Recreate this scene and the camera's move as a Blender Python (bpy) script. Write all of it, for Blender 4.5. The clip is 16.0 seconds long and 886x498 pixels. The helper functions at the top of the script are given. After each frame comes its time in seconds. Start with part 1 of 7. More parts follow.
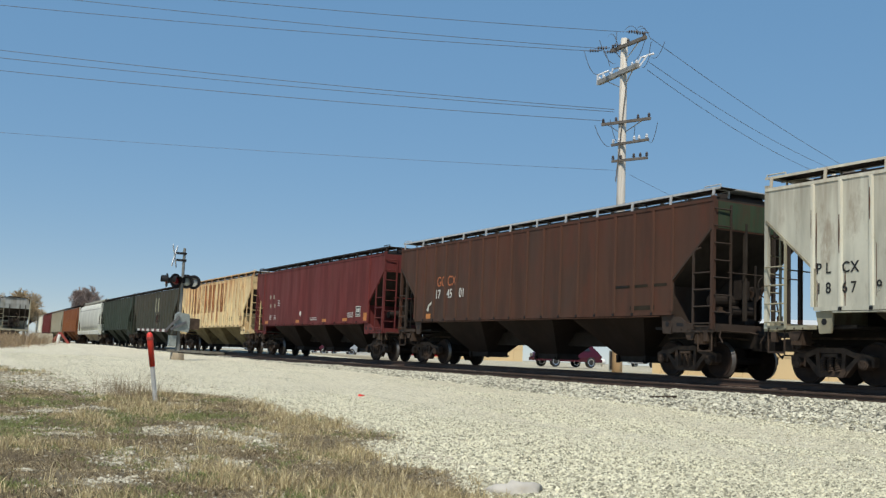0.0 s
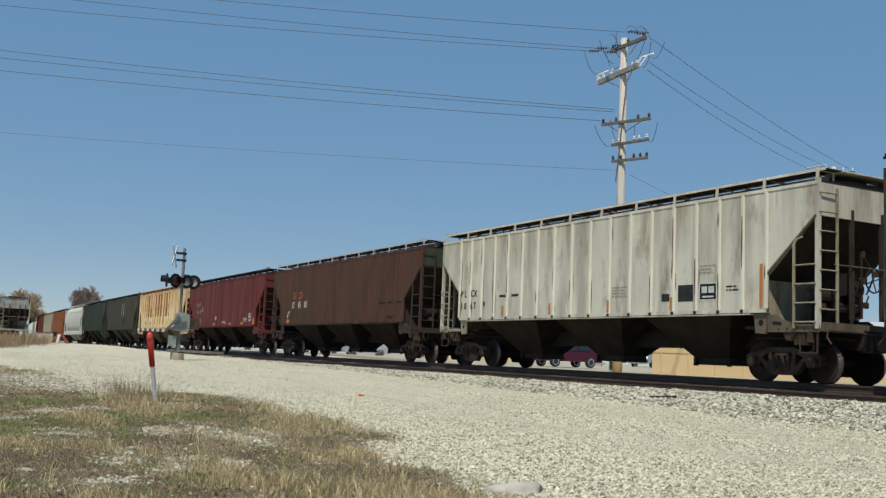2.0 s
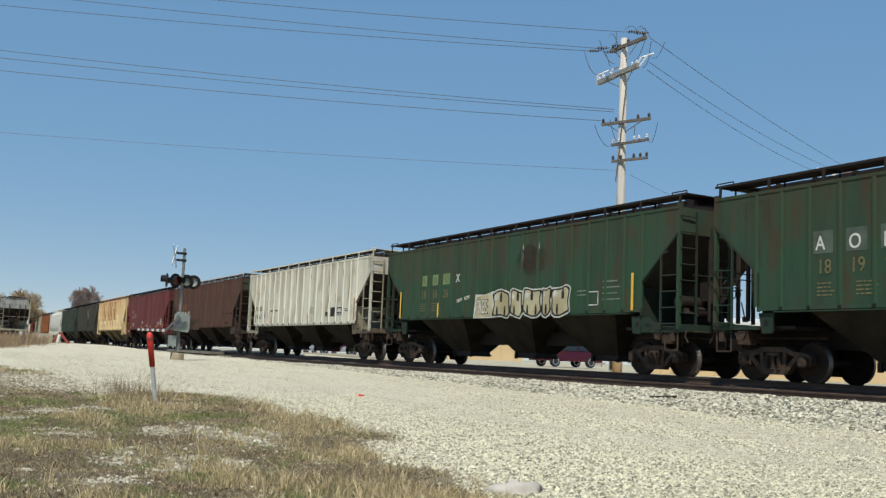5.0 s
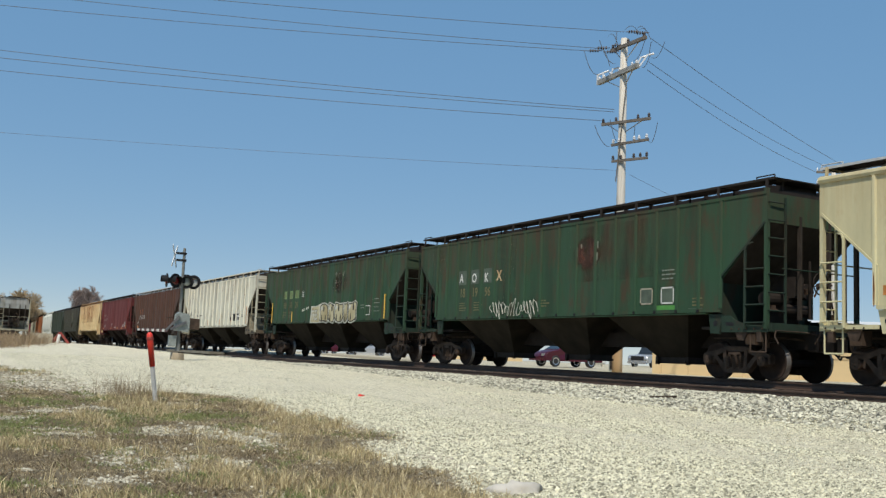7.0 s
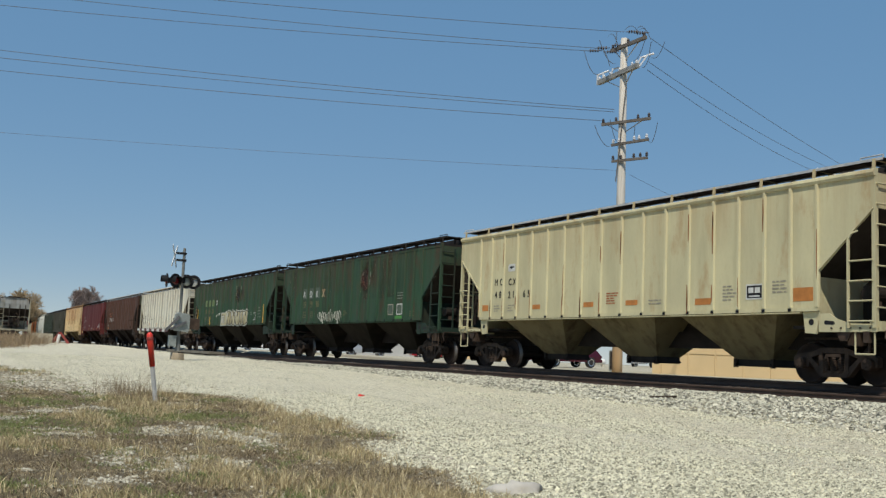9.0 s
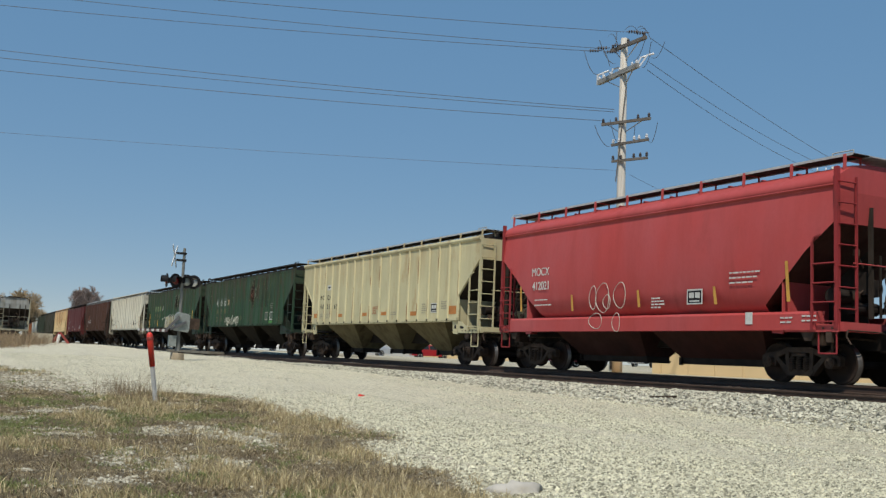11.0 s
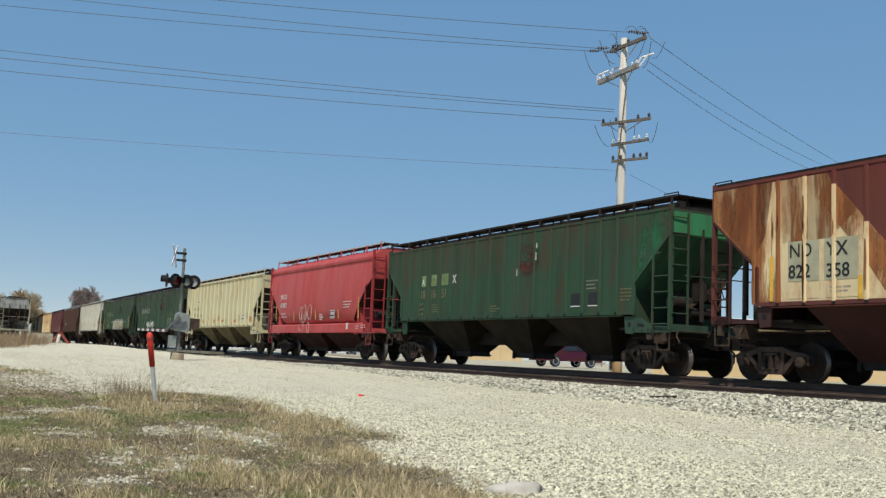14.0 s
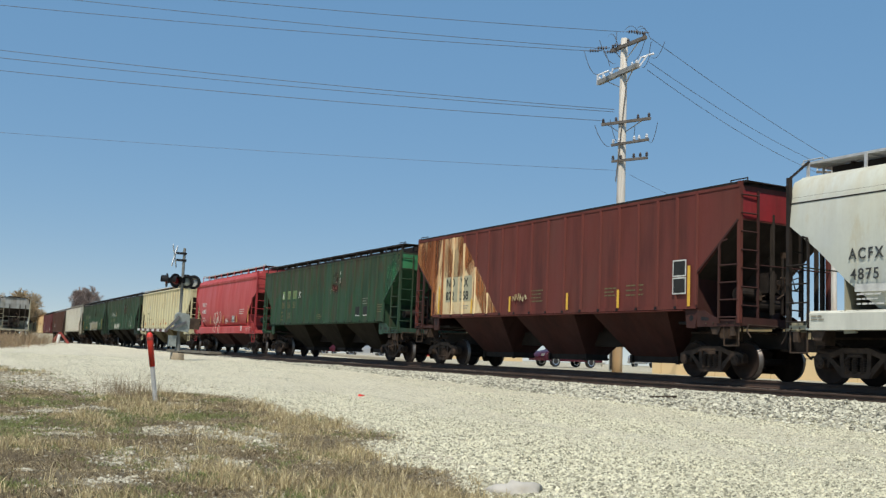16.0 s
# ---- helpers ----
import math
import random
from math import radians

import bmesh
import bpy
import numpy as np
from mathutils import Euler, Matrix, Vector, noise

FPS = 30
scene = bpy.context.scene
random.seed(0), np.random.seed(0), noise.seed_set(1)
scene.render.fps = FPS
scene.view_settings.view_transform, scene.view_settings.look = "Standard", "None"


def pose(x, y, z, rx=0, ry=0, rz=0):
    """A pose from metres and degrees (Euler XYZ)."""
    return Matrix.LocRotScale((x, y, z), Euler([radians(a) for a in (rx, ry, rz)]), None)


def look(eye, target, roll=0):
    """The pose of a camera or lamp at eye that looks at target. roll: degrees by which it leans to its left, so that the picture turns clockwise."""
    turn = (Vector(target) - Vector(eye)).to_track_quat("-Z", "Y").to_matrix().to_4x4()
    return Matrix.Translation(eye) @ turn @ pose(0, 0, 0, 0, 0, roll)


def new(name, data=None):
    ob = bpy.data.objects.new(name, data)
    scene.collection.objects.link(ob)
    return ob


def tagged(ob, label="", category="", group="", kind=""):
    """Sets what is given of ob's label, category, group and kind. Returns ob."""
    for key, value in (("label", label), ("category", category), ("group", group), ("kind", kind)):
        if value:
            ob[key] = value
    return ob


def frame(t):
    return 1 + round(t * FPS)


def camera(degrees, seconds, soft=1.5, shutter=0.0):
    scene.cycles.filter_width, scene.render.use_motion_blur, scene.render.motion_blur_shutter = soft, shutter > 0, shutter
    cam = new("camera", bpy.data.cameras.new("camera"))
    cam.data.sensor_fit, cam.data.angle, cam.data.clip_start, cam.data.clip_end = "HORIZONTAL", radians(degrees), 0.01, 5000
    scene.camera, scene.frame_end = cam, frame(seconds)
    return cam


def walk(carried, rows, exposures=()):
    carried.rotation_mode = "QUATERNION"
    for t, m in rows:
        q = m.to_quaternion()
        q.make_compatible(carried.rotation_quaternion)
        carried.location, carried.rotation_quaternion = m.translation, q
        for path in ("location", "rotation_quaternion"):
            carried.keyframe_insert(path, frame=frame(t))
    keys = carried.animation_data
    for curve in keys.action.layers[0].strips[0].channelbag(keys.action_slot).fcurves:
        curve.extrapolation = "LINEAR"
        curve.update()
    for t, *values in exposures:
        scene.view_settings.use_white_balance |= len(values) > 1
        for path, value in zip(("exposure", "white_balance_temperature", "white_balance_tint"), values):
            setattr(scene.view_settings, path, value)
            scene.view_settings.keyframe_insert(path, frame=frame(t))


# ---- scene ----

# ---------------------------------------------------------------- camera
EYE = Vector((0.0, 0.0, 0.234))
YAW, PITCH, ROLL = radians(28.59), radians(6.30), 2.41
AIM = EYE + Vector((math.sin(YAW) * math.cos(PITCH), math.cos(YAW) * math.cos(PITCH), math.sin(PITCH)))
cam = camera(48.59, 16.0, soft=1.35)
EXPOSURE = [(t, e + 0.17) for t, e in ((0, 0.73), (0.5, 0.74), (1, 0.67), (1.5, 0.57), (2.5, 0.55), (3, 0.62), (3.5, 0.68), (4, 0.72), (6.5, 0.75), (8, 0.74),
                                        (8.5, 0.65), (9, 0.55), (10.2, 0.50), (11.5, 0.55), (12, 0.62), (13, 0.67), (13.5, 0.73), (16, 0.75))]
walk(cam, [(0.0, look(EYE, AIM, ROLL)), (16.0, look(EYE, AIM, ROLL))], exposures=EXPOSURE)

# ---------------------------------------------------------------- light
SUN_EL, SUN_AZ = radians(57), radians(222)      # azimuth clockwise from +Y
world = bpy.data.worlds.new("sky")
scene.world = world
world.use_nodes = True
wn = world.node_tree
sky = wn.nodes.new("ShaderNodeTexSky")
sky.sky_type, sky.sun_disc = "NISHITA", False
sky.sun_elevation, sky.sun_rotation = SUN_EL, SUN_AZ
sky.air_density, sky.dust_density, sky.ozone_density = 0.6, 0.0, 4.0
gam = wn.nodes.new("ShaderNodeGamma")            # a hazy, even spring sky
gam.inputs[1].default_value = 0.22
sat = wn.nodes.new("ShaderNodeHueSaturation")
sat.inputs["Saturation"].default_value = 2.85
wn.links.new(sky.outputs[0], gam.inputs[0])
wn.links.new(gam.outputs[0], sat.inputs["Color"])
wn.links.new(sat.outputs[0], wn.nodes["Background"].inputs[0])
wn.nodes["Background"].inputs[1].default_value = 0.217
sun_to = Vector((math.sin(SUN_AZ) * math.cos(SUN_EL), math.cos(SUN_AZ) * math.cos(SUN_EL), math.sin(SUN_EL)))
sun = new("sun", bpy.data.lights.new("sun", "SUN"))
sun.data.energy, sun.data.angle, sun.data.color = 2.30, radians(0.5), (1.0, 0.925, 0.80)
sun.matrix_world = look(sun_to * 60, (0, 0, 0))


# ---------------------------------------------------------------- materials
def material(name, rough=0.7, metal=0.0):
    m = bpy.data.materials.new(name)
    m.use_nodes = True
    b = m.node_tree.nodes["Principled BSDF"]
    b.inputs["Roughness"].default_value, b.inputs["Metallic"].default_value = rough, metal
    return m, m.node_tree, b


def node(nt, kind, **inputs):
    n = nt.nodes.new(kind)
    for k, v in inputs.items():
        n.inputs[k].default_value = v
    return n


def noise_of(nt, scale, stretch=(1, 1, 1), detail=4.0, rough=0.55):
    tc = nt.nodes.new("ShaderNodeTexCoord")
    mp = nt.nodes.new("ShaderNodeMapping")
    mp.inputs["Scale"].default_value = stretch
    n = node(nt, "ShaderNodeTexNoise", Scale=scale, Detail=detail, Roughness=rough)
    nt.links.new(tc.outputs["Object"], mp.inputs[0])
    nt.links.new(mp.outputs[0], n.inputs["Vector"])
    return n.outputs["Fac"]


def ramp(nt, fac, lo, hi, a=0.0, b=1.0):
    r = nt.nodes.new("ShaderNodeMapRange")
    nt.links.new(fac, r.inputs[0])
    for i, v in enumerate((lo, hi, a, b)):
        r.inputs[i + 1].default_value = v
    return r.outputs[0]


def mix(nt, fac, a, b):
    n = nt.nodes.new("ShaderNodeMix")
    n.data_type = "RGBA"
    for sock, v in ((n.inputs[0], fac), (n.inputs[6], a), (n.inputs[7], b)):
        if isinstance(v, bpy.types.NodeSocket):
            nt.links.new(v, sock)
        elif isinstance(v, (int, float)):
            sock.default_value = v
        else:
            sock.default_value = (*v, 1)
    return n.outputs[2]


def times(nt, a, b):
    n = nt.nodes.new("ShaderNodeMath")
    n.operation = "MULTIPLY"
    for s, v in zip(n.inputs, (a, b)):
        if isinstance(v, bpy.types.NodeSocket):
            nt.links.new(v, s)
        else:
            s.default_value = v
    return n.outputs[0]


def bump(nt, b, fac, strength, dist=0.02):
    n = nt.nodes.new("ShaderNodeBump")
    n.inputs["Strength"].default_value, n.inputs["Distance"].default_value = strength, dist
    nt.links.new(fac, n.inputs["Height"])
    nt.links.new(n.outputs[0], b.inputs["Normal"])


def plain(name, col, rough=0.7, metal=0.0, vary=0.25, scale=6.0, dark=None):
    """A surface of one colour with blotches and fine grain."""
    m, nt, b = material(name, rough, metal)
    dark = dark or tuple(c * (1 - vary) for c in col)
    big = noise_of(nt, scale)
    fine = noise_of(nt, scale * 12)
    c = mix(nt, ramp(nt, big, 0.35, 0.65), col, dark)
    c = mix(nt, times(nt, ramp(nt, fine, 0.3, 0.75), vary * 0.6), c, tuple(x * 0.7 for x in col))
    nt.links.new(c, b.inputs["Base Color"])
    bump(nt, b, fine, 0.15, 0.01)
    return m


def car_paint(name, col, rust=(0.16, 0.06, 0.03), rusty=0.35, grime=0.5, rough=0.6, second=None):
    """Weathered freight-car paint: fading, vertical streaks, rust spots, road dust low down."""
    m, nt, b = material(name, rough)
    col = (col[0], col[1], col[2] * 0.92)
    fade = noise_of(nt, 0.5, (1, 1, 0.6))
    c = mix(nt, ramp(nt, fade, 0.35, 0.7), col, second or tuple(min(1, x * 0.78 + 0.012) for x in col))
    streak = noise_of(nt, 1.7, (1, 1, 0.16), 4.0, 0.6)
    c = mix(nt, times(nt, ramp(nt, streak, 0.46, 0.66), grime), c, tuple(x * 0.42 + 0.012 for x in col))
    spots = noise_of(nt, 2.0, (1, 1, 0.35), 8.0, 0.7)
    c = mix(nt, times(nt, ramp(nt, spots, 0.60 - 0.20 * rusty, 0.74 - 0.16 * rusty), min(0.95, 0.25 + rusty)), c, rust)
    # run-off from the roof edge
    tc, sep = nt.nodes.new("ShaderNodeTexCoord"), nt.nodes.new("ShaderNodeSeparateXYZ")
    nt.links.new(tc.outputs["Object"], sep.inputs[0])
    run = noise_of(nt, 1.9, (1, 1, 0.06), 5.0, 0.7)
    c = mix(nt, times(nt, times(nt, ramp(nt, sep.outputs["Z"], 3.0, 4.5), ramp(nt, run, 0.40, 0.62)), min(0.85, rusty * 1.8)), c, rust)
    fine = noise_of(nt, 14.0, (1, 1, 0.6), 3.0)
    c = mix(nt, times(nt, ramp(nt, fine, 0.45, 0.8), 0.15), c, tuple(x * 0.6 for x in col))
    nt.links.new(c, b.inputs["Base Color"])
    nt.links.new(ramp(nt, streak, 0.3, 0.7, rough - 0.08, rough + 0.2), b.inputs["Roughness"])
    b.inputs["Specular IOR Level"].default_value = 0.15
    bump(nt, b, noise_of(nt, 1.3, (1, 1, 0.7), 2.0), 0.25, 0.04)
    return m


M = {
    "steel_dark": plain("dark_grimy_steel", (0.035, 0.028, 0.024), 0.65, 0.1, 0.4, 3.0),
    "truck": plain("rusty_cast_steel", (0.078, 0.052, 0.037), 0.75, 0.0, 0.6, 4.0),
    "wheel": plain("brown_wheel_steel", (0.040, 0.026, 0.020), 0.8, 0.0, 0.4, 4.0),
    "tread": plain("worn_tread", (0.20, 0.18, 0.165), 0.4, 0.8, 0.3, 8.0),
    "rail": plain("brown_rail_side", (0.085, 0.052, 0.038), 0.7, 0.2, 0.35, 3.0),
    "tie": plain("creosoted_timber", (0.075, 0.055, 0.042), 0.85, 0.0, 0.5, 5.0),
    "stone": None,
    "galv": plain("galvanised_steel", (0.56, 0.56, 0.55), 0.55, 0.25, 0.25, 6.0),
    "pole": None,
    "arm": plain("weathered_crossarm_timber", (0.17, 0.15, 0.13), 0.85, 0.0, 0.4, 5.0),
    "wire": plain("oxidised_wire", (0.10, 0.105, 0.115), 0.5, 0.4, 0.2, 5.0),
    "insul": plain("pale_porcelain", (0.62, 0.63, 0.64), 0.25, 0.0, 0.1, 9.0),
    "insul_d": plain("brown_porcelain", (0.05, 0.04, 0.04), 0.6, 0.0, 0.1, 9.0),
    "signal": plain("aluminium_paint", (0.30, 0.33, 0.31), 0.5, 0.2, 0.3, 7.0),
    "black": plain("black_paint", (0.020, 0.020, 0.022), 0.55, 0.0, 0.3, 7.0),
    "white": plain("dull_white_paint", (0.74, 0.73, 0.70), 0.6, 0.0, 0.15, 5.0),
    "yellow": plain("yellow_reflective_strip", (0.80, 0.47, 0.05), 0.5, 0.0, 0.2, 8.0),
    "orange": plain("orange_red_plastic", (0.74, 0.050, 0.030), 0.45, 0.0, 0.15, 6.0),
    "red": plain("red_paint", (0.34, 0.06, 0.045), 0.55, 0.0, 0.3, 5.0),
    "dull_red": plain("dull_dark_red_stripe", (0.10, 0.025, 0.025), 0.7, 0.0, 0.3, 5.0),
    "concrete": plain("pale_concrete", (0.50, 0.46, 0.38), 0.9, 0.0, 0.25, 4.0),
    "tan_wall": plain("tan_metal_siding", (0.62, 0.47, 0.26), 0.6, 0.0, 0.08, 0.4),
    "roof": plain("white_metal_roof", (0.66, 0.66, 0.64), 0.5, 0.0, 0.12, 0.5),
    "rubber": plain("tyre_rubber", (0.022, 0.022, 0.023), 0.8, 0.0, 0.2, 9.0),
    "chrome": plain("bright_wheel_metal", (0.6, 0.6, 0.62), 0.25, 0.9, 0.1, 9.0),
    # lens coloured white in place of the sun's glint on its glass
    "lens_glint": plain("white_glint_lens", (0.92, 0.92, 0.92), 0.35, 0.0, 0.1, 9.0),
    # soot tone with the shade of overhung and covered parts mixed in
    "soot": plain("shaded_sooty_sheet", (0.055, 0.045, 0.038), 0.9, 0.0, 0.5, 1.2),
    # grime deepened to carry the shade under the cars
    "grime": plain("shade_darkened_grime", (0.036, 0.030, 0.022), 0.9, 0.0, 0.45, 1.5),
    "lens": plain("red_signal_lens", (0.11, 0.010, 0.012), 0.12, 0.0, 0.1, 9.0),
    "letter_white": plain("chalky_white_lettering", (0.66, 0.66, 0.62), 0.7, 0.0, 0.3, 5.0),
    "letter_black": plain("black_lettering", (0.035, 0.037, 0.037), 0.7, 0.0, 0.3, 5.0),
    "letter_faint": plain("faded_grey_stencil", (0.36, 0.33, 0.25), 0.7, 0.0, 0.35, 5.0),
    "letter_gold": plain("faded_gold_lettering", (0.155, 0.14, 0.06), 0.7, 0.0, 0.35, 5.0),
    "letter_orange": plain("faded_orange_lettering", (0.42, 0.13, 0.045), 0.7, 0.0, 0.35, 5.0),
    "asphalt": plain("grey_lot_surface", (0.40, 0.39, 0.35), 0.9, 0.0, 0.2, 0.3),
}


# ---------------------------------------------------------------- mesh helpers
def box(bm, lo, hi):
    """An axis-aligned box."""
    v = [bm.verts.new((x, y, z)) for x in (lo[0], hi[0]) for y in (lo[1], hi[1]) for z in (lo[2], hi[2])]
    for f in ((0, 1, 3, 2), (4, 6, 7, 5), (0, 4, 5, 1), (2, 3, 7, 6), (0, 2, 6, 4), (1, 5, 7, 3)):
        bm.faces.new([v[i] for i in f])
    return v


def rod(bm, a, b, r, seg=8, r2=None):
    """A round bar from a to b, tapered to r2."""
    a, b = Vector(a), Vector(b)
    q = (b - a).to_track_quat("Z", "Y").to_matrix()
    rings = []
    for p, rr in ((a, r), (b, r if r2 is None else r2)):
        rings.append([bm.verts.new(p + q @ Vector((math.cos(k * math.tau / seg) * rr, math.sin(k * math.tau / seg) * rr, 0))) for k in range(seg)])
    for k in range(seg):
        bm.faces.new((rings[0][k], rings[0][(k + 1) % seg], rings[1][(k + 1) % seg], rings[1][k]))
    bm.faces.new(rings[0][::-1]), bm.faces.new(rings[1])


def bar(bm, a, b, w, h):
    """A flat bar from a to b, w wide across and h high."""
    a, b = Vector(a), Vector(b)
    q = (b - a).to_track_quat("Y", "Z").to_matrix()
    n = (b - a).length
    v = box(bm, (-w / 2, 0, -h / 2), (w / 2, n, h / 2))
    for p in v:
        p.co = a + q @ p.co


def prism(bm, poly, x0, x1, axis=0):
    """A polygon in the plane across axis (0: y,z; 1: x,z; 2: x,y), drawn out from x0 to x1."""
    def at(p, d):
        return (d, p[0], p[1]) if axis == 0 else (p[0], d, p[1]) if axis == 1 else (p[0], p[1], d)
    A = [bm.verts.new(at(p, x0)) for p in poly]
    B = [bm.verts.new(at(p, x1)) for p in poly]
    n = len(poly)
    bm.faces.new(A), bm.faces.new(B[::-1])
    for i in range(n):
        bm.faces.new((A[i], B[i], B[(i + 1) % n], A[(i + 1) % n]))


def lathe(bm, profile, seg=24, axis="x"):
    """A turned shape: (along, radius) pairs round the x or z axis."""
    rings = []
    for d, r in profile:
        rings.append([bm.verts.new((d, math.cos(k * math.tau / seg) * r, math.sin(k * math.tau / seg) * r) if axis == "x"
                                   else (math.cos(k * math.tau / seg) * r, math.sin(k * math.tau / seg) * r, d)) for k in range(seg)])
    for a, b in zip(rings, rings[1:]):
        for k in range(seg):
            bm.faces.new((a[k], a[(k + 1) % seg], b[(k + 1) % seg], b[k]))
    bm.faces.new(rings[0][::-1]), bm.faces.new(rings[-1])


def soften(bm, width, segments=1):
    bmesh.ops.bevel(bm, geom=[e for e in bm.edges if e.is_manifold and e.calc_face_angle(0) > 0.6], offset=width, segments=segments, affect="EDGES")


def finish(name, bm, mat):
    bmesh.ops.recalc_face_normals(bm, faces=bm.faces)
    me = bpy.data.meshes.new(name)
    bm.to_mesh(me)
    bm.free()
    for m in mat if isinstance(mat, (list, tuple)) else [mat]:
        me.materials.append(m)
    return me


def part(name, bm, mat, parent=None, label="", at=None):
    """One mesh object under a thing or a part; bm may be a finished mesh that repeats share."""
    me = bm if isinstance(bm, bpy.types.Mesh) else finish(name, bm, mat)
    ob = new(name, me)
    ob.parent = parent
    if at is not None:
        ob.matrix_basis = at
    return tagged(ob, label)


def smooth(ob):
    for f in ob.data.polygons:
        f.use_smooth = True
    return ob


def lettering(text, size, mat, parent, at, name="lettering", label="", squeeze=1.0, depth=0.003, spread=1.0):
    """Built-in font letters as a mesh, facing the near side of a car."""
    cu = bpy.data.curves.new(name, "FONT")
    cu.body, cu.size, cu.extrude, cu.align_x, cu.offset, cu.space_character = text, size, depth, "LEFT", 0.0 if "M" in text or "N" in text else 0.0035, spread
    tmp = bpy.data.objects.new("tmp", cu)
    me = bpy.data.meshes.new_from_object(tmp)
    bpy.data.objects.remove(tmp)
    bpy.data.curves.remove(cu)
    me.materials.clear()
    me.materials.append(mat)
    for v in me.vertices:
        v.co.x *= squeeze
    ob = new(name, me)
    ob.parent, ob.matrix_basis = parent, at
    return tagged(ob, label)


# ---------------------------------------------------------------- track line
TRACK_X, BEND_Y, BEND_R = 18.92, 30.0, 3000.0


def track(s, side=0.0):
    """Place and heading (degrees to the right of +Y) on the track, s metres along it."""
    th = max(0.0, s - BEND_Y) / BEND_R
    x, y = TRACK_X + BEND_R * (1 - math.cos(th)), min(s, BEND_Y) + BEND_R * math.sin(th)
    return x + side * math.cos(th), y - side * math.sin(th), math.degrees(th)


def travelled(t):
    """Metres that the train has gone since 8 s."""
    return 7.849 * (t - 8) + 0.5 * 0.01268 * (t - 8) ** 2


MOVING = []          # (car, s of its middle at 8 s)
WHEELSETS = []


# ---------------------------------------------------------------- ground
def ease(a, b, x):
    t = min(1.0, max(0.0, (x - a) / (b - a)))  # also for falling ranges, a > b
    return t * t * (3 - 2 * t)


def ground_z(x, y):
    base = -1.2 + 0.95 * ease(8, 52, y) + 0.32 * ease(56, 92, y) + 0.42 * ease(5, 15.5, x) * (1 - ease(14, 48, y))
    cx = track(y)[0] if y < 400 else track(400)[0]
    if x > cx:
        base = -0.1 + 0.25 * ease(45, 70, y)
    d = abs(x - cx)
    if d < 1.25:
        return -0.19
    if d < 1.85:
        return -0.19 - 0.17 * ease(1.25, 1.45, d)
    low = min(base, -0.38) if x < cx else base
    if d < 3.5:
        return -0.36 + (low + 0.36) * (d - 1.85) / 1.65
    return base


def surface_z(x, y):
    """The ground with its small bumps and the wheel ruts of the lane."""
    z = ground_z(x, y)
    if -8 < x < 24 and -4 < y < 110:
        z += 0.035 * noise.noise((x * 0.5, y * 0.5, 0)) + 0.015 * noise.noise((x * 2, y * 2, 5))
        if abs(x - TRACK_X) > 3.6:
            z -= 0.03 * math.exp(-((x - 10.3 - 0.02 * y) / 0.35) ** 2) + 0.03 * math.exp(-((x - 12.1 - 0.02 * y) / 0.35) ** 2)
    return z


GRASS_EDGE = [(-60, 25.0), (1.9, 23.6), (2.8, 24.5), (3.7, 23.2), (4.9, 24.6), (5.9, 25.1), (6.57, 24.4), (7.17, 23.0), (7.16, 20.0), (7.26, 18.2), (7.46, 16.6),
              (7.44, 15.1), (6.5, 13.2), (6.05, 11.7), (6.28, 10.8), (5.9, 9.65), (5.85, 8.0), (5.8, -40)]
# the verge, patch by patch: centre and reach
STONE_PATCHES = [(3.61, 15.95, 0.42, 0.55), (4.5, 15.7, 0.30, 1.0), (4.8, 14.7, 0.36, 0.95), (2.44, 12.42, 0.26, 0.62), (2.08, 10.71, 0.25, 0.40), (1.85, 10.51, 0.14, 0.20),
                 (2.13, 15.69, 0.28, 0.65), (1.32, 11.69, 0.09, 0.20), (3.77, 12.03, 0.20, 0.32), (1.5, 18.1, 0.5, 0.26), (2.5, 19.3, 0.5, 0.30), (3.3, 20.1, 0.5, 0.32),
                 (2.9, 28.4, 0.9, 2.0), (3.5, 26.3, 1.2, 1.6), (4.3, 25.0, 0.6, 1.2), (5.27, 21.3, 0.3, 0.45), (2.9, 13.4, 0.28, 0.35), (2.93, 11.7, 0.30, 0.36),
                 (6.5, 12.9, 0.35, 1.1), (6.5, 11.7, 0.35, 0.7), (5.3, 15.6, 0.25, 0.6), (3.3, 12.6, 0.3, 0.3)]
GREEN_PATCHES = [(1.7, 17.1, 0.9, 0.95), (2.5, 21.2, 0.7, 0.8), (3.54, 18.3, 0.34, 1.0), (5.4, 18.6, 0.55, 0.6), (1.05, 10.4, 0.35, 0.4), (2.76, 13.4, 0.22, 0.4), (3.0, 10.7, 0.25, 0.3), (1.2, 15.4, 0.5, 0.6),
                 (4.6, 18.3, 0.5, 0.6)]
STRAW_PATCHES = [(2.95, 17.6, 0.34, 0.9), (4.0, 19.4, 0.32, 0.9), (1.44, 14.2, 0.28, 0.7), (6.5, 17.6, 0.5, 1.1), (5.15, 13.2, 0.32, 1.1), (3.9, 10.3, 0.42, 0.6), (3.2, 10.4, 0.36, 0.35), (5.6, 12.4, 0.28, 0.9),
                 (7.1, 17.1, 0.4, 0.9), (7.0, 20.4, 0.35, 0.9), (5.0, 20.4, 0.5, 0.5), (4.5, 9.4, 0.6, 0.45)]
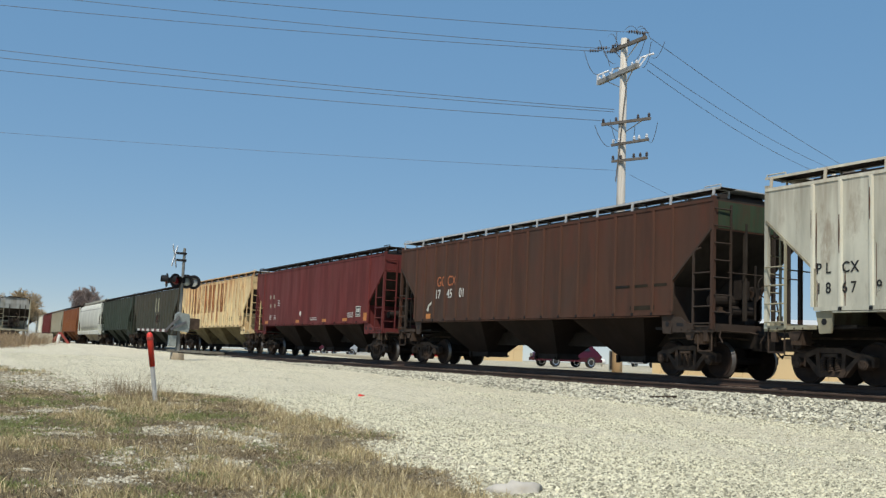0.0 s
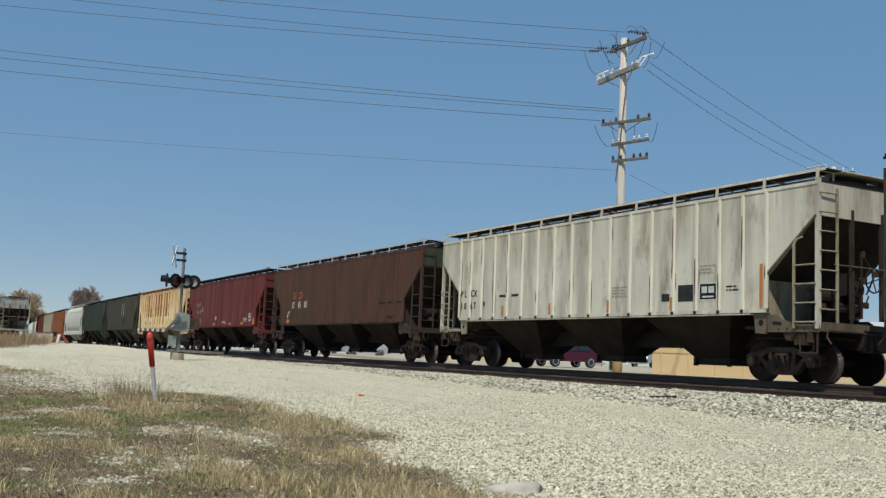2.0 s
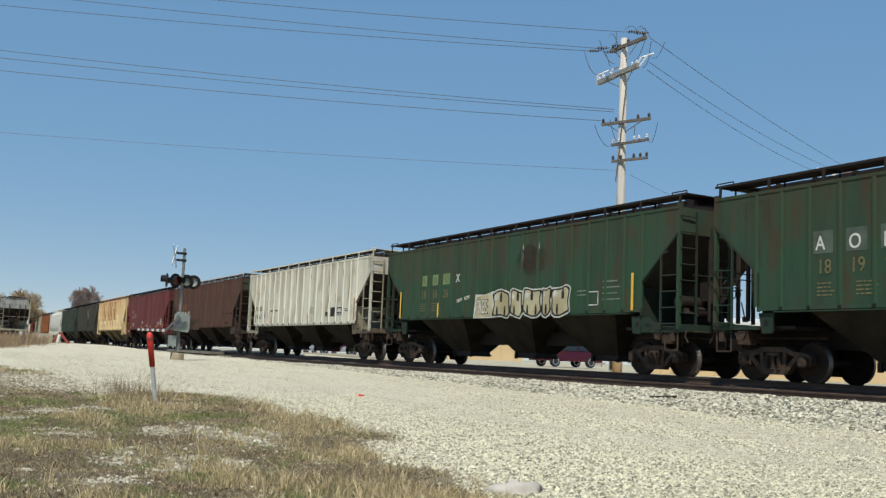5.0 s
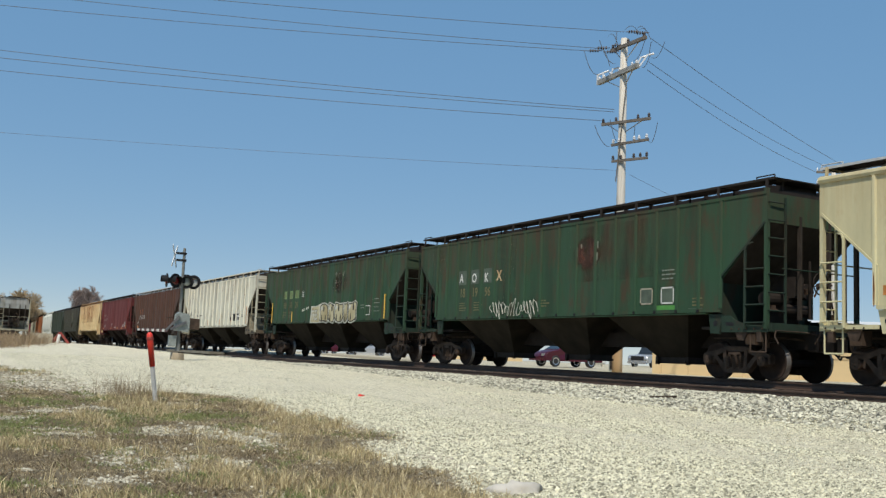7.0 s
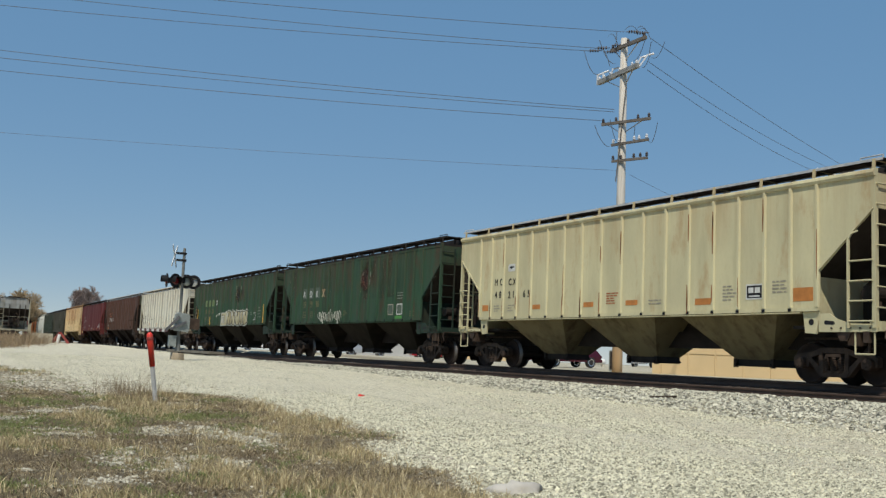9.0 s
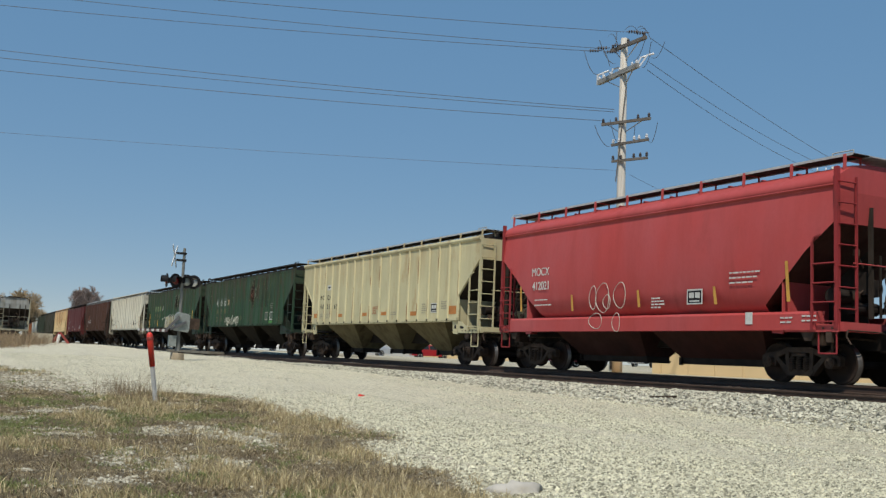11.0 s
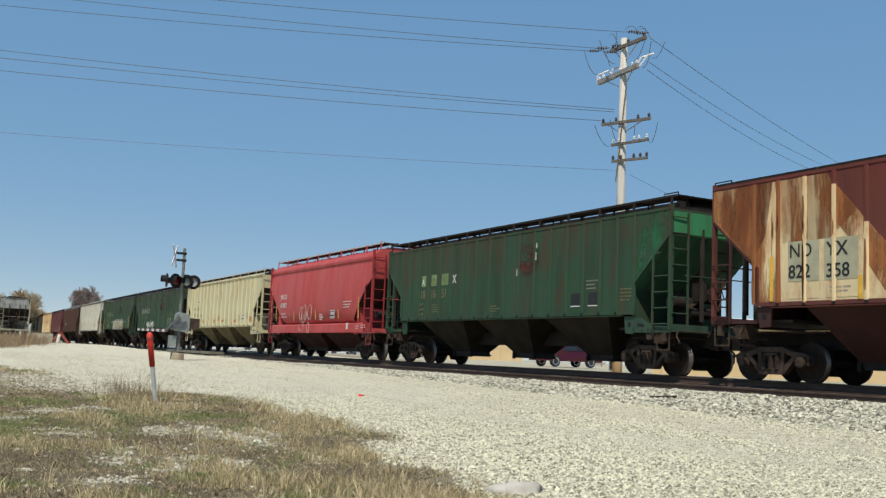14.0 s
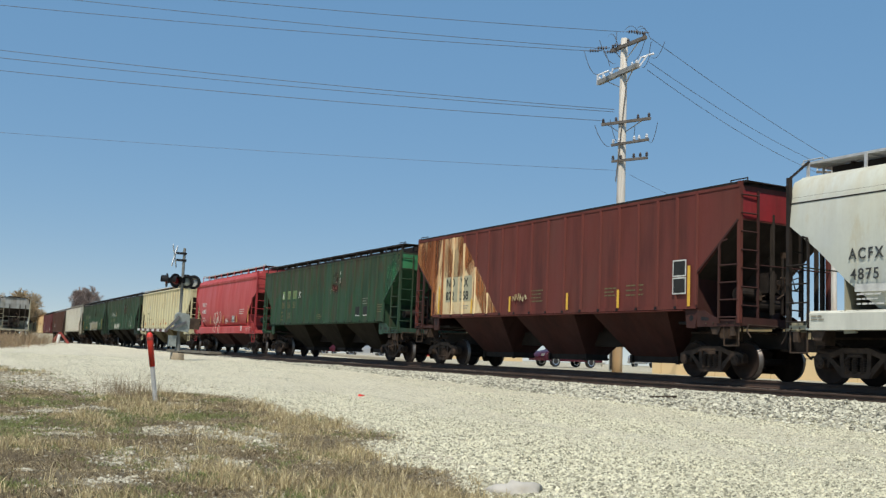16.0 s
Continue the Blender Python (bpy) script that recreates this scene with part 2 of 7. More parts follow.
LITTER_PATCHES = [(1.5, 10.0, 0.9, 0.55), (2.6, 10.0, 0.4, 0.4), (1.7, 12.3, 0.6, 0.9), (1.1, 11.3, 0.6, 0.6), (1.7, 11.2, 0.5, 0.35), (2.9, 12.4, 0.4, 0.5), (3.9, 14.7, 0.6, 0.8), (4.4, 12.9, 0.5, 0.55), (6.8, 14.9, 0.5, 0.9), (5.5, 10.4, 0.4, 0.75), (5.7, 11.4, 0.34, 0.8), (6.15, 10.6, 0.2, 0.3),
                  (3.4, 14.0, 0.45, 0.7), (4.7, 11.0, 0.4, 0.6), (4.9, 24.6, 0.5, 1.0), (6.3, 24.3, 0.5, 0.5), (6.9, 22.9, 0.35, 0.6), (7.05, 21.6, 0.25, 0.8), (6.7, 13.9, 0.3, 0.5), (2.4, 24.8, 0.8, 0.9)]


def reach(patches, x, y):
    """1 at the heart of any of the patches, fading outwards."""
    return max(math.exp(-((x - cx) / rx) ** 2 - ((y - cy) / ry) ** 2) for cx, cy, rx, ry in patches)


PATCH_SHARE = np.array([rx * ry for _, _, rx, ry in STONE_PATCHES]) ** 0.75
PATCH_SHARE /= PATCH_SHARE.sum()
GRASS_POLY = GRASS_EDGE + [(-60, -40)]


def inside(poly, x, y):
    c = False
    for (x0, y0), (x1, y1) in zip(poly, poly[1:] + poly[:1]):
        if (y0 > y) != (y1 > y) and x < (x1 - x0) * (y - y0) / (y1 - y0) + x0:
            c = not c
    return c


def edge_distance(x, y):
    best = 1e9
    for (x0, y0), (x1, y1) in zip(GRASS_EDGE, GRASS_EDGE[1:]):
        dx, dy = x1 - x0, y1 - y0
        k = min(1, max(0, ((x - x0) * dx + (y - y0) * dy) / (dx * dx + dy * dy)))
        best = min(best, math.hypot(x - x0 - k * dx, y - y0 - k * dy))
    return best


def grassiness(x, y, soil=False):
    """1 in the rough grass, 0 on gravel, soft at the edge and patchy inside."""
    d = edge_distance(x, y) * (1 if inside(GRASS_POLY, x, y) else -1)
    n = noise.noise((x * 0.45, y * 0.30, 3.0)) + 0.5 * noise.noise((x * 1.3, y * 1.0, 7.0))
    g = ease(-0.35, 0.7, d + 0.5 * n)
    if y > 22:
        g = max(g, 0.8 * ease(0.10, 0.55, 0.62 + 0.8 * n - max(0.0, y - 31) / 7 - max(0.0, x - 3.0) / 2.2))
    bare = 0.35 * ease(0.15, 0.5, noise.noise((x * 0.9 + 4, y * 0.6, 11.0)) + 0.35 * noise.noise((x * 2.2, y * 1.8, 2.0)))
    bare = max(bare, 0.80 * reach(STONE_PATCHES, x, y))
    return g * (1 - (0.25 if soil else 1.0) * bare)


def ground_material():
    m, nt, b = material("gravel_and_soil", 0.95)
    at, bal = nt.nodes.new("ShaderNodeAttribute"), nt.nodes.new("ShaderNodeAttribute")
    at.attribute_name, bal.attribute_name = "grass", "ballast"
    big = noise_of(nt, 0.25, detail=5)
    mid = noise_of(nt, 2.2, detail=6)
    fine = noise_of(nt, 22.0, detail=6, rough=0.7)
    vor = nt.nodes.new("ShaderNodeTexVoronoi")
    vor.inputs["Scale"].default_value = 24.0
    tc = nt.nodes.new("ShaderNodeTexCoord")
    nt.links.new(tc.outputs["Object"], vor.inputs["Vector"])
    g = mix(nt, ramp(nt, big, 0.35, 0.65), (0.74, 0.685, 0.495), (0.64, 0.585, 0.41))
    g = mix(nt, ramp(nt, mid, 0.40, 0.68, 0, 0.6), g, (0.76, 0.715, 0.55))
    dirt = noise_of(nt, 0.42, (1.2, 0.6, 1), 6.0, 0.65)
    g = mix(nt, ramp(nt, dirt, 0.52, 0.68, 0, 0.40), g, (0.50, 0.445, 0.31))
    g = mix(nt, ramp(nt, dirt, 0.46, 0.34, 0, 0.5), g, (0.84, 0.80, 0.63))
    lane = noise_of(nt, 1.0, (1.6, 0.22, 1), 5.0, 0.65)
    g = mix(nt, ramp(nt, lane, 0.46, 0.66, 0, 0.55), g, (0.50, 0.45, 0.32))
    g = mix(nt, ramp(nt, fine, 0.36, 0.50, 0.5, 0), g, (0.86, 0.82, 0.66))
    g = mix(nt, ramp(nt, fine, 0.52, 0.66, 0, 0.6), g, (0.40, 0.37, 0.27))
    g = mix(nt, ramp(nt, vor.outputs["Distance"], 0.3, 0.65, 0, 0.45), g, (0.40, 0.37, 0.28))
    cell = nt.nodes.new("ShaderNodeTexVoronoi")       # single crushed stones of the lane
    cell.inputs["Scale"].default_value = 34.0
    nt.links.new(tc.outputs["Object"], cell.inputs["Vector"])
    tone = nt.nodes.new("ShaderNodeSeparateColor")
    nt.links.new(cell.outputs["Color"], tone.inputs[0])
    g = mix(nt, ramp(nt, tone.outputs[0], 0.0, 0.34, 0.55, 0.0), g, (0.33, 0.305, 0.22))
    g = mix(nt, ramp(nt, tone.outputs[1], 0.60, 1.0, 0.0, 0.7), g, (0.88, 0.83, 0.66))
    g = mix(nt, bal.outputs["Fac"], g, (0.17, 0.155, 0.13))
    s = mix(nt, ramp(nt, mid, 0.35, 0.65), (0.205, 0.158, 0.085), (0.125, 0.094, 0.055))
    s = mix(nt, ramp(nt, fine, 0.5, 0.75, 0, 0.7), s, (0.34, 0.28, 0.17))
    c = mix(nt, at.outputs["Fac"], g, s)
    nt.links.new(c, b.inputs["Base Color"])
    bump(nt, b, fine, 1.0, 0.06)
    return m


def build_ground():
    xs = sorted(set([-2500, -1200, -600, -300, -150, -80, -45, -30] + [-22 + 1.0 * i for i in range(16)] + [-6 + 0.28 * i for i in range(100)]
                    + [22.2 + 0.4 * i for i in range(10)] + [27, 30, 36, 45, 60, 90, 140, 250, 500, 1000, 2500]))
    ys = sorted(set([-2500, -1000, -400, -150, -60, -25, -10] + [-4 + 0.5 * i for i in range(24)] + [8 + 0.30 * i for i in range(120)]
                    + [44 + 1.2 * i for i in range(60)] + [117, 125, 140, 160, 190, 230, 280, 350, 500, 900, 1600, 2500]))
    V, F, G, B = [], [], [], []
    for y in ys:
        for x in xs:
            z = surface_z(x, y)
            near = -8 < x < 24 and -4 < y < 110
            V.append((x, y, z))
            B.append(ease(3.7, 3.0, abs(x - track(max(0.0, min(y, 400.0)))[0])) if x < 26 else 0.0)
            G.append(grassiness(x, y, True) if near else (0.75 if x < 30 or y > 150 else 0.35))
    nx = len(xs)
    for j in range(len(ys) - 1):
        for i in range(nx - 1):
            k = j * nx + i
            F.append((k, k + 1, k + nx + 1, k + nx))
    me = bpy.data.meshes.new("ground")
    me.from_pydata(V, [], F)
    me.materials.append(ground_material())
    a = me.attributes.new("grass", "FLOAT", "POINT")
    a.data.foreach_set("value", G)
    a = me.attributes.new("ballast", "FLOAT", "POINT")
    a.data.foreach_set("value", B)
    ob = smooth(new("ground", me))
    return tagged(ob, "pale crushed limestone and dry grassy soil", "ground", kind="structure")


build_ground()


# ---------------------------------------------------------------- rails and ties
def rail_line(side, s0, s1, origin=None, step=6.0):
    """One rail: base, web and head drawn along the track."""
    prof = [(-0.075, -0.178), (0.075, -0.178), (0.075, -0.160), (0.012, -0.140), (0.010, -0.045), (0.036, -0.036), (0.036, -0.006), (0.028, 0.0),
            (-0.028, 0.0), (-0.036, -0.006), (-0.036, -0.036), (-0.010, -0.045), (-0.012, -0.140), (-0.075, -0.160)]
    bm = bmesh.new()
    n = int((s1 - s0) / step) + 1
    rings = []
    for i in range(n + 1):
        s = s0 + (s1 - s0) * i / n
        r = []
        for px, pz in prof:
            x, y = (track(s, side + px)[:2]) if origin is None else (origin + side + px, s)
            r.append(bm.verts.new((x, y, pz)))
        rings.append(r)
    k = len(prof)
    for a, b in zip(rings, rings[1:]):
        for j in range(k):
            f = bm.faces.new((a[j], a[(j + 1) % k], b[(j + 1) % k], b[j]))
            f.material_index = 1 if j == 7 else 0
    bm.faces.new(rings[0]), bm.faces.new(rings[-1][::-1])
    return bm


railway_track = tagged(new("railway_track"), "brown steel railway track on timber ties", "railway track", kind="structure")
for side in (-0.753, 0.753):
    part("rail", rail_line(side, -60, 330), [M["rail"], M["tread"]], railway_track)
bm = bmesh.new()
box(bm, (-1.3, -0.115, -0.35), (1.3, 0.115, -0.178))
tie_mesh = finish("tie", bm, M["tie"])
for i in range(280):
    s = -30 + i * 0.535
    x, y, h = track(s)
    part("tie", tie_mesh, None, railway_track, at=pose(x + random.uniform(-0.03, 0.03), y, random.uniform(-0.012, 0.0), 0, 0, -h + random.uniform(-1.2, 1.2)))

loose = tagged(new("loose_rail"), "rust-brown spare rail lying along the ballast", "rail")
part("rail_length", rail_line(-1.55, -40, 58.0), [M["rail"], M["rail"]], loose).location.z = -0.178
siding = tagged(new("siding_track"), "rusty siding track ending at a bumper", "railway track", kind="structure")
SIDING_X = 11.3
for side in (-0.753, 0.753):
    part("rail", rail_line(side, 92, 260, origin=SIDING_X, step=40), [M["rail"], M["tread"]], siding)


# ---------------------------------------------------------------- freight cars
CACHE = {}


def shared(key, make, mat):
    if key not in CACHE:
        bm = bmesh.new()
        make(bm)
        CACHE[key] = finish(key, bm, mat)
    return CACHE[key]


def make_wheelset(bm):
    for s in (-1, 1):
        prof = [(0.62, 0.10), (0.66, 0.14), (0.68, 0.36), (0.665, 0.40), (0.655, 0.487), (0.685, 0.485), (0.70, 0.460), (0.79, 0.452), (0.795, 0.40), (0.765, 0.37),
                (0.745, 0.15), (0.79, 0.12), (0.80, 0.085), (1.12, 0.080), (1.13, 0.02)]
        n = len(bm.faces)
        lathe(bm, [(s * d, r) for d, r in prof], 36)
        bm.faces.ensure_lookup_table()
        for i, f in enumerate(bm.faces[n:]):
            f.material_index = 1 if 36 * 5 <= i < 36 * 7 else 0
            f.smooth = True
    rod(bm, (-0.64, 0, 0), (0.64, 0, 0), 0.085, 14)


def make_side_frame(bm):
    x0, x1 = -0.09, 0.09
    top = [(-1.08, 0.50), (-1.06, 0.62), (-0.92, 0.665), (-0.60, 0.70), (-0.34, 0.80), (0.34, 0.80), (0.60, 0.70), (0.92, 0.665), (1.06, 0.62), (1.08, 0.50),
           (0.98, 0.56), (0.76, 0.56), (0.60, 0.58), (0.34, 0.68), (-0.34, 0.68), (-0.60, 0.58), (-0.76, 0.56), (-0.98, 0.56)]
    prism(bm, top, x0, x1)
    for s in (-1, 1):
        prism(bm, [(s * 0.76, 0.60), (s * 0.66, 0.62), (s * 0.30, 0.30), (s * 0.30, 0.18), (s * 0.38, 0.18)], x0 + 0.005, x1 - 0.005)
        prism(bm, [(s * 0.40, 0.74), (s * 0.30, 0.74), (s * 0.27, 0.22), (s * 0.37, 0.22)], x0 - 0.01, x1 + 0.01)
        prism(bm, [(s * 0.74, 0.60), (s * 0.66, 0.60), (s * 0.70, 0.36), (s * 0.76, 0.40)], x0 + 0.01, x1 - 0.01)
        prism(bm, [(s * 1.10, 0.60), (s * 1.01, 0.60), (s * 1.03, 0.40), (s * 1.09, 0.40)], x0 + 0.01, x1 - 0.01)
    prism(bm, [(-0.42, 0.30), (0.42, 0.30), (0.34, 0.16), (-0.34, 0.16)], x0 - 0.015, x1 + 0.015)


def make_springs(bm):
    for dx in (-0.08, 0.08):
        for y in (-0.2, 0.0, 0.2):
            rod(bm, (dx, y, 0.28), (dx, y, 0.62), 0.045, 8)
            for k in range(6):
                rod(bm, (dx, y, 0.295 + k * 0.052), (dx, y + 0.01, 0.320 + k * 0.052), 0.080, 9)


def make_adapter(bm):
    rod(bm, (-0.13, 0, 0), (0.16, 0, 0), 0.125, 14)
    rod(bm, (0.16, 0, 0), (0.18, 0, 0), 0.095, 14)
    for k in range(3):
        a = k * math.tau / 3 + 0.5
        rod(bm, (0.17, math.cos(a) * 0.06, math.sin(a) * 0.06), (0.20, math.cos(a) * 0.06, math.sin(a) * 0.06), 0.018, 6)


def build_truck(car, y, keyed):
    """A two-axle freight truck: side frames, springs, bolster, bearings, brake beams and wheelsets."""
    tk = new("truck")
    tk.parent, tk.matrix_basis = car, pose(0, y, 0)
    for s in (-1, 1):
        part("side_frame", shared("side_frame", make_side_frame, M["truck"]), None, tk, at=pose(s * 1.0, 0, 0))
        tagged(part("spring_nest", shared("spring_nest", make_springs, M["truck"]), None, tk, at=pose(s * 1.0, 0, -0.02)), kind="stuff")
        for k in (-1, 1):
            part("bearing_cap", shared("bearing_cap", make_adapter, M["truck"]), None, tk, at=pose(s * 1.0, k * 0.88, 0.457, 0, 0, 180 if s < 0 else 0))
    part("bolster", shared("bolster", lambda b: (prism(b, [(-1.12, 0.60), (-1.12, 0.66), (-0.4, 0.86), (0.4, 0.86), (1.12, 0.66), (1.12, 0.60), (0.5, 0.46), (-0.5, 0.46)], -0.2, 0.2, 1)), M["truck"]), None, tk)
    for k in (-1, 1):
        part("brake_beam", shared("brake_beam", lambda b: (bar(b, (-0.72, 0, 0.38), (0.72, 0, 0.38), 0.06, 0.12), [box(b, (q * 0.72 - 0.05, -0.05, 0.3), (q * 0.72 + 0.05, 0.05, 0.5)) for q in (-1, 1)]), M["steel_dark"]), None, tk, at=pose(0, k * 0.42, 0))
    for k in (-1, 1):
        w = part("wheelset", shared("wheelset", make_wheelset, [M["wheel"], M["tread"]]), None, tk, at=pose(0, k * 0.88, 0.457))
        if keyed:
            WHEELSETS.append((w, k * 0.88))
    return tk


def rib_places(L, n):
    """Rib positions along a car, closer together towards its ends."""
    gaps = [0.74 + 0.20 * math.sin(math.pi * (k + 0.5) / (n - 1)) for k in range(n - 1)]
    u, out = 1.36, []
    scale = (L - 2 * 1.40) / sum(gaps)
    for g in gaps + [0]:
        out.append(u)
        u += g * scale
    return out


for k, v in (("letter_black", 0.12), ("black", 0.15), ("grime", 0.08), ("soot", 0.1), ("steel_dark", 0.15), ("truck", 0.25), ("wheel", 0.2), ("tie", 0.2)):
    M[k].node_tree.nodes["Principled BSDF"].inputs["Specular IOR Level"].default_value = v


def hopper_car(front, length, paint, label, kind="ribbed", ribs=18, trim=None, walkway=None, keyed=True, rib_mat=None, name="covered_hopper_car",
               end=None, top=4.42, strips=(), moving=True, under=None, rear=None, climb=None, high=0.37, lip=False, fat_eave=False, raise_walk=0.0, low=0.50, outlet=0.60, sill=1.61, slope=None):
    """A covered hopper wagon. Its own space: y forward, x = -1.58 the side towards the lane, z = 0 the rail top. strips: yellow reflectors as
    (metres from the front corner, height, foot)."""
    L, h = length, length / 2
    W = 1.58
    car = tagged(new(name), label, "hopper car", "covered hopper cars of the train" if moving else "", "")
    trim = trim or paint
    walkway = walkway or trim
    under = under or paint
    rib_mat = rib_mat or paint
    bays = 3 if L > 15 else 2
    # profile of the body along the car
    cut = 1.42
    bm = bmesh.new()
    prof = [(h, top), (h, 3.68), (h - cut, 2.40), (h - 2.25, sill + 0.02), (-h + 2.25, sill + 0.02), (-h + cut, 2.40), (-h, 3.68), (-h, top)]
    if kind == "ribbed":
        prism(bm, prof, -W + 0.03, W - 0.03)
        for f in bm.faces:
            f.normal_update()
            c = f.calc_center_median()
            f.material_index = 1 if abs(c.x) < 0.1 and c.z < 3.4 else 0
    else:
        # bulging side section of a rounded car
        sec = [(1.20, 1.57), (1.44, 1.75), (1.545, 2.2), (1.58, 2.9), (1.565, 3.5), (1.50, top - 0.42)] + ([(1.475, top - 0.30), (1.535, top - 0.29), (1.54, top - 0.18), (1.49, top - 0.09)] if lip else []) + [(1.36, top), (1.05, top + 0.17), (0.55, top + 0.25)]
        full = sec + [(-x, z) for x, z in sec[::-1]]
        rings = []

        def end_y(z):
            return h if z >= 3.68 else h - cut * ease(3.68, 2.3, z) * 1.0 - 0.75 * ease(2.45, 1.57, z)
        cols = []
        for x, z in full:
            e = end_y(z)
            cols.append([bm.verts.new((x, e * q, z)) for q in (1, 0.5, 0, -0.5, -1)])
        for a, b in zip(cols, cols[1:]):
            for j in range(4):
                bm.faces.new((a[j], a[j + 1], b[j + 1], b[j])).smooth = True
        n = len(full)
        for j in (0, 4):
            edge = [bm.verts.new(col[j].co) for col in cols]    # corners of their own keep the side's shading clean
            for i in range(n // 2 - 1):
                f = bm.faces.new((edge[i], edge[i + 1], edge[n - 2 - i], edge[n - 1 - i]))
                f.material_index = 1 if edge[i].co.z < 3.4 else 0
        belly = [[bm.verts.new(v.co) for v in cols[i]] for i in (0, -1)]
        for j in range(4):
            bm.faces.new((belly[0][j], belly[1][j], belly[1][j + 1], belly[0][j + 1]))
    # sloping end faces: dark colour holds their shade as well as soot
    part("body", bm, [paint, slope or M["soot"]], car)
    # side sheets
    if kind == "ribbed":
        sheet = [(h, top), (h, 3.70), (h - cut, 2.48), (h - cut, sill), (-h + cut, sill), (-h + cut, 2.48), (-h, 3.70), (-h, top)]
        for s in (-1, 1):
            bm = bmesh.new()
            prism(bm, sheet, s * (W - 0.028), s * W)
            part("side_sheet", bm, paint, car)
        # eave rail and side sill rail
        for s in (-1, 1):
            bm = bmesh.new()
            box(bm, (min(s * (W - 0.05), s * (W + 0.018)), -h - 0.01, top - 0.045), (max(s * (W - 0.05), s * (W + 0.018)), h + 0.01, top + 0.03))
            if fat_eave:
                bm.clear()
                prism(bm, [(s * (W - 0.04), top - 0.07), (s * (W + 0.045), top - 0.06), (s * (W + 0.07), top), (s * (W + 0.055), top + 0.06), (s * (W - 0.02), top + 0.09)], -h - 0.03, h + 0.03, 1)
            part("eave_rail", bm, rib_mat if kind == "ribbed" and ribs > 8 else paint, car)
            bm = bmesh.new()
            box(bm, (min(s * (W - 0.06), s * (W + 0.03)), -h + cut, sill - 0.04), (max(s * (W - 0.06), s * (W + 0.022)), h - cut, sill + 0.05))
            part("side_sill", bm, paint, car)
        # ribs, proud of the sheet, one object each
        def rib(b):
            prism(b, [(-0.055, 0.0), (-0.03, -0.045), (0.03, -0.045), (0.055, 0.0)], sill + 0.05, top - 0.046, 2)
        tb = bmesh.new()
        box(tb, (-0.04, -0.045, 0.0), (0.04, 0.01, 0.065))
        tab = finish("sill_tab", tb, M["black"])
        for u in rib_places(L, max(ribs, 12))[1:-1]:
            part("sill_tab", tab, None, car, at=pose(-W - 0.006, h - u, sill - 0.035, 0, 0, -90))
        rb = bmesh.new()
        rib(rb)
        rmesh = finish("side_rib", rb, rib_mat)
        for s in (-1, 1):
            for u in rib_places(L, ribs):
                y = h - u
                part("side_rib", rmesh, None, car, at=pose(s * W, y, 0, 0, 0, -90 if s < 0 else 90))
    else:
        for s in (-1, 1):
            bm = bmesh.new()
            prism(bm, [(s * 1.30, 1.16), (s * 1.60, 1.16), (s * 1.60, 1.52), (s * 1.50, 1.58), (s * 1.30, 1.58)], -h + 0.55, h - 0.55, 1)
            part("side_sill", bm, trim, car)
            bm = bmesh.new()
            for zz in () if lip else (top - 0.50, top - 0.37, top - 0.24):
                x = 1.515 - 0.24 * ease(top - 0.57, top, zz) ** 1.3
                rod(bm, (s * x, -h, zz), (s * x, h, zz), 0.016, 6)
            if lip:
                rod(bm, (s * 1.53, -h, top - 0.28), (s * 1.53, h, top - 0.28), 0.022, 8)
            part("eave_rail", bm, paint if lip else M["steel_dark"], car)
    # hopper bays below the sill, their colour darkened for the shade there
    span = (L - 4.5) / bays
    for i in range(bays):
        c = -h + 2.25 + span * (i + 0.5)
        bm = bmesh.new()
        a, b = span * 0.40 if kind == "ribbed" else span / 2, outlet if kind == "ribbed" else span * 0.34
        lo = [bm.verts.new((sx * 0.42, c + sy * b, low)) for sx, sy in ((-1, -1), (1, -1), (1, 1), (-1, 1))]
        hi = [bm.verts.new((sx * 1.46, c + sy * a, sill + 0.015 if kind == "ribbed" else 1.56)) for sx, sy in ((-1, -1), (1, -1), (1, 1), (-1, 1))]
        bm.faces.new(lo), bm.faces.new(hi)
        for k in range(4):
            bm.faces.new((lo[k], lo[(k + 1) % 4], hi[(k + 1) % 4], hi[k]))
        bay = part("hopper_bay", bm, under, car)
        bm = bmesh.new()
        box(bm, (-0.40, c - b - 0.03, low - 0.17), (0.40, c + b + 0.03, low + 0.01))
        for q in (-1, 1):
            rod(bm, (-0.50, c + q * (b - 0.05), low - 0.12), (0.50, c + q * (b - 0.05), low - 0.12), 0.03, 8)
            box(bm, (-0.46, c + q * b - 0.05, low - 0.20), (-0.38, c + q * b + 0.05, low + 0.02))
        part("outlet_gate", bm, M["steel_dark"], bay)
    if kind == "ribbed":
        bm = bmesh.new()
        box(bm, (-W - 0.035, -h + 1.9, sill - 0.08), (-1.40, h - 1.9, sill - 0.058))
        part("bay_flange", bm, paint, car)
    # centre sill and end platforms
    bm = bmesh.new()
    box(bm, (-0.22, -h - 0.25, 0.77), (0.22, h + 0.25, 1.20))
    box(bm, (-0.10, -h + 2.5, 1.20), (0.10, h - 2.5, 1.55))
    part("centre_sill", bm, M["steel_dark"], car)
    for q in (-1, 1):
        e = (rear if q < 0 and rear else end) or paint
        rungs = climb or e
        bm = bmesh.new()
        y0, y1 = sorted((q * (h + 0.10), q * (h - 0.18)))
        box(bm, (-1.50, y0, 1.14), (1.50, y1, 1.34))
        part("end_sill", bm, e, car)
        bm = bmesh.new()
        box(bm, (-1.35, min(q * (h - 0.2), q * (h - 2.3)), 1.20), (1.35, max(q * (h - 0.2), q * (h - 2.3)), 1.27))
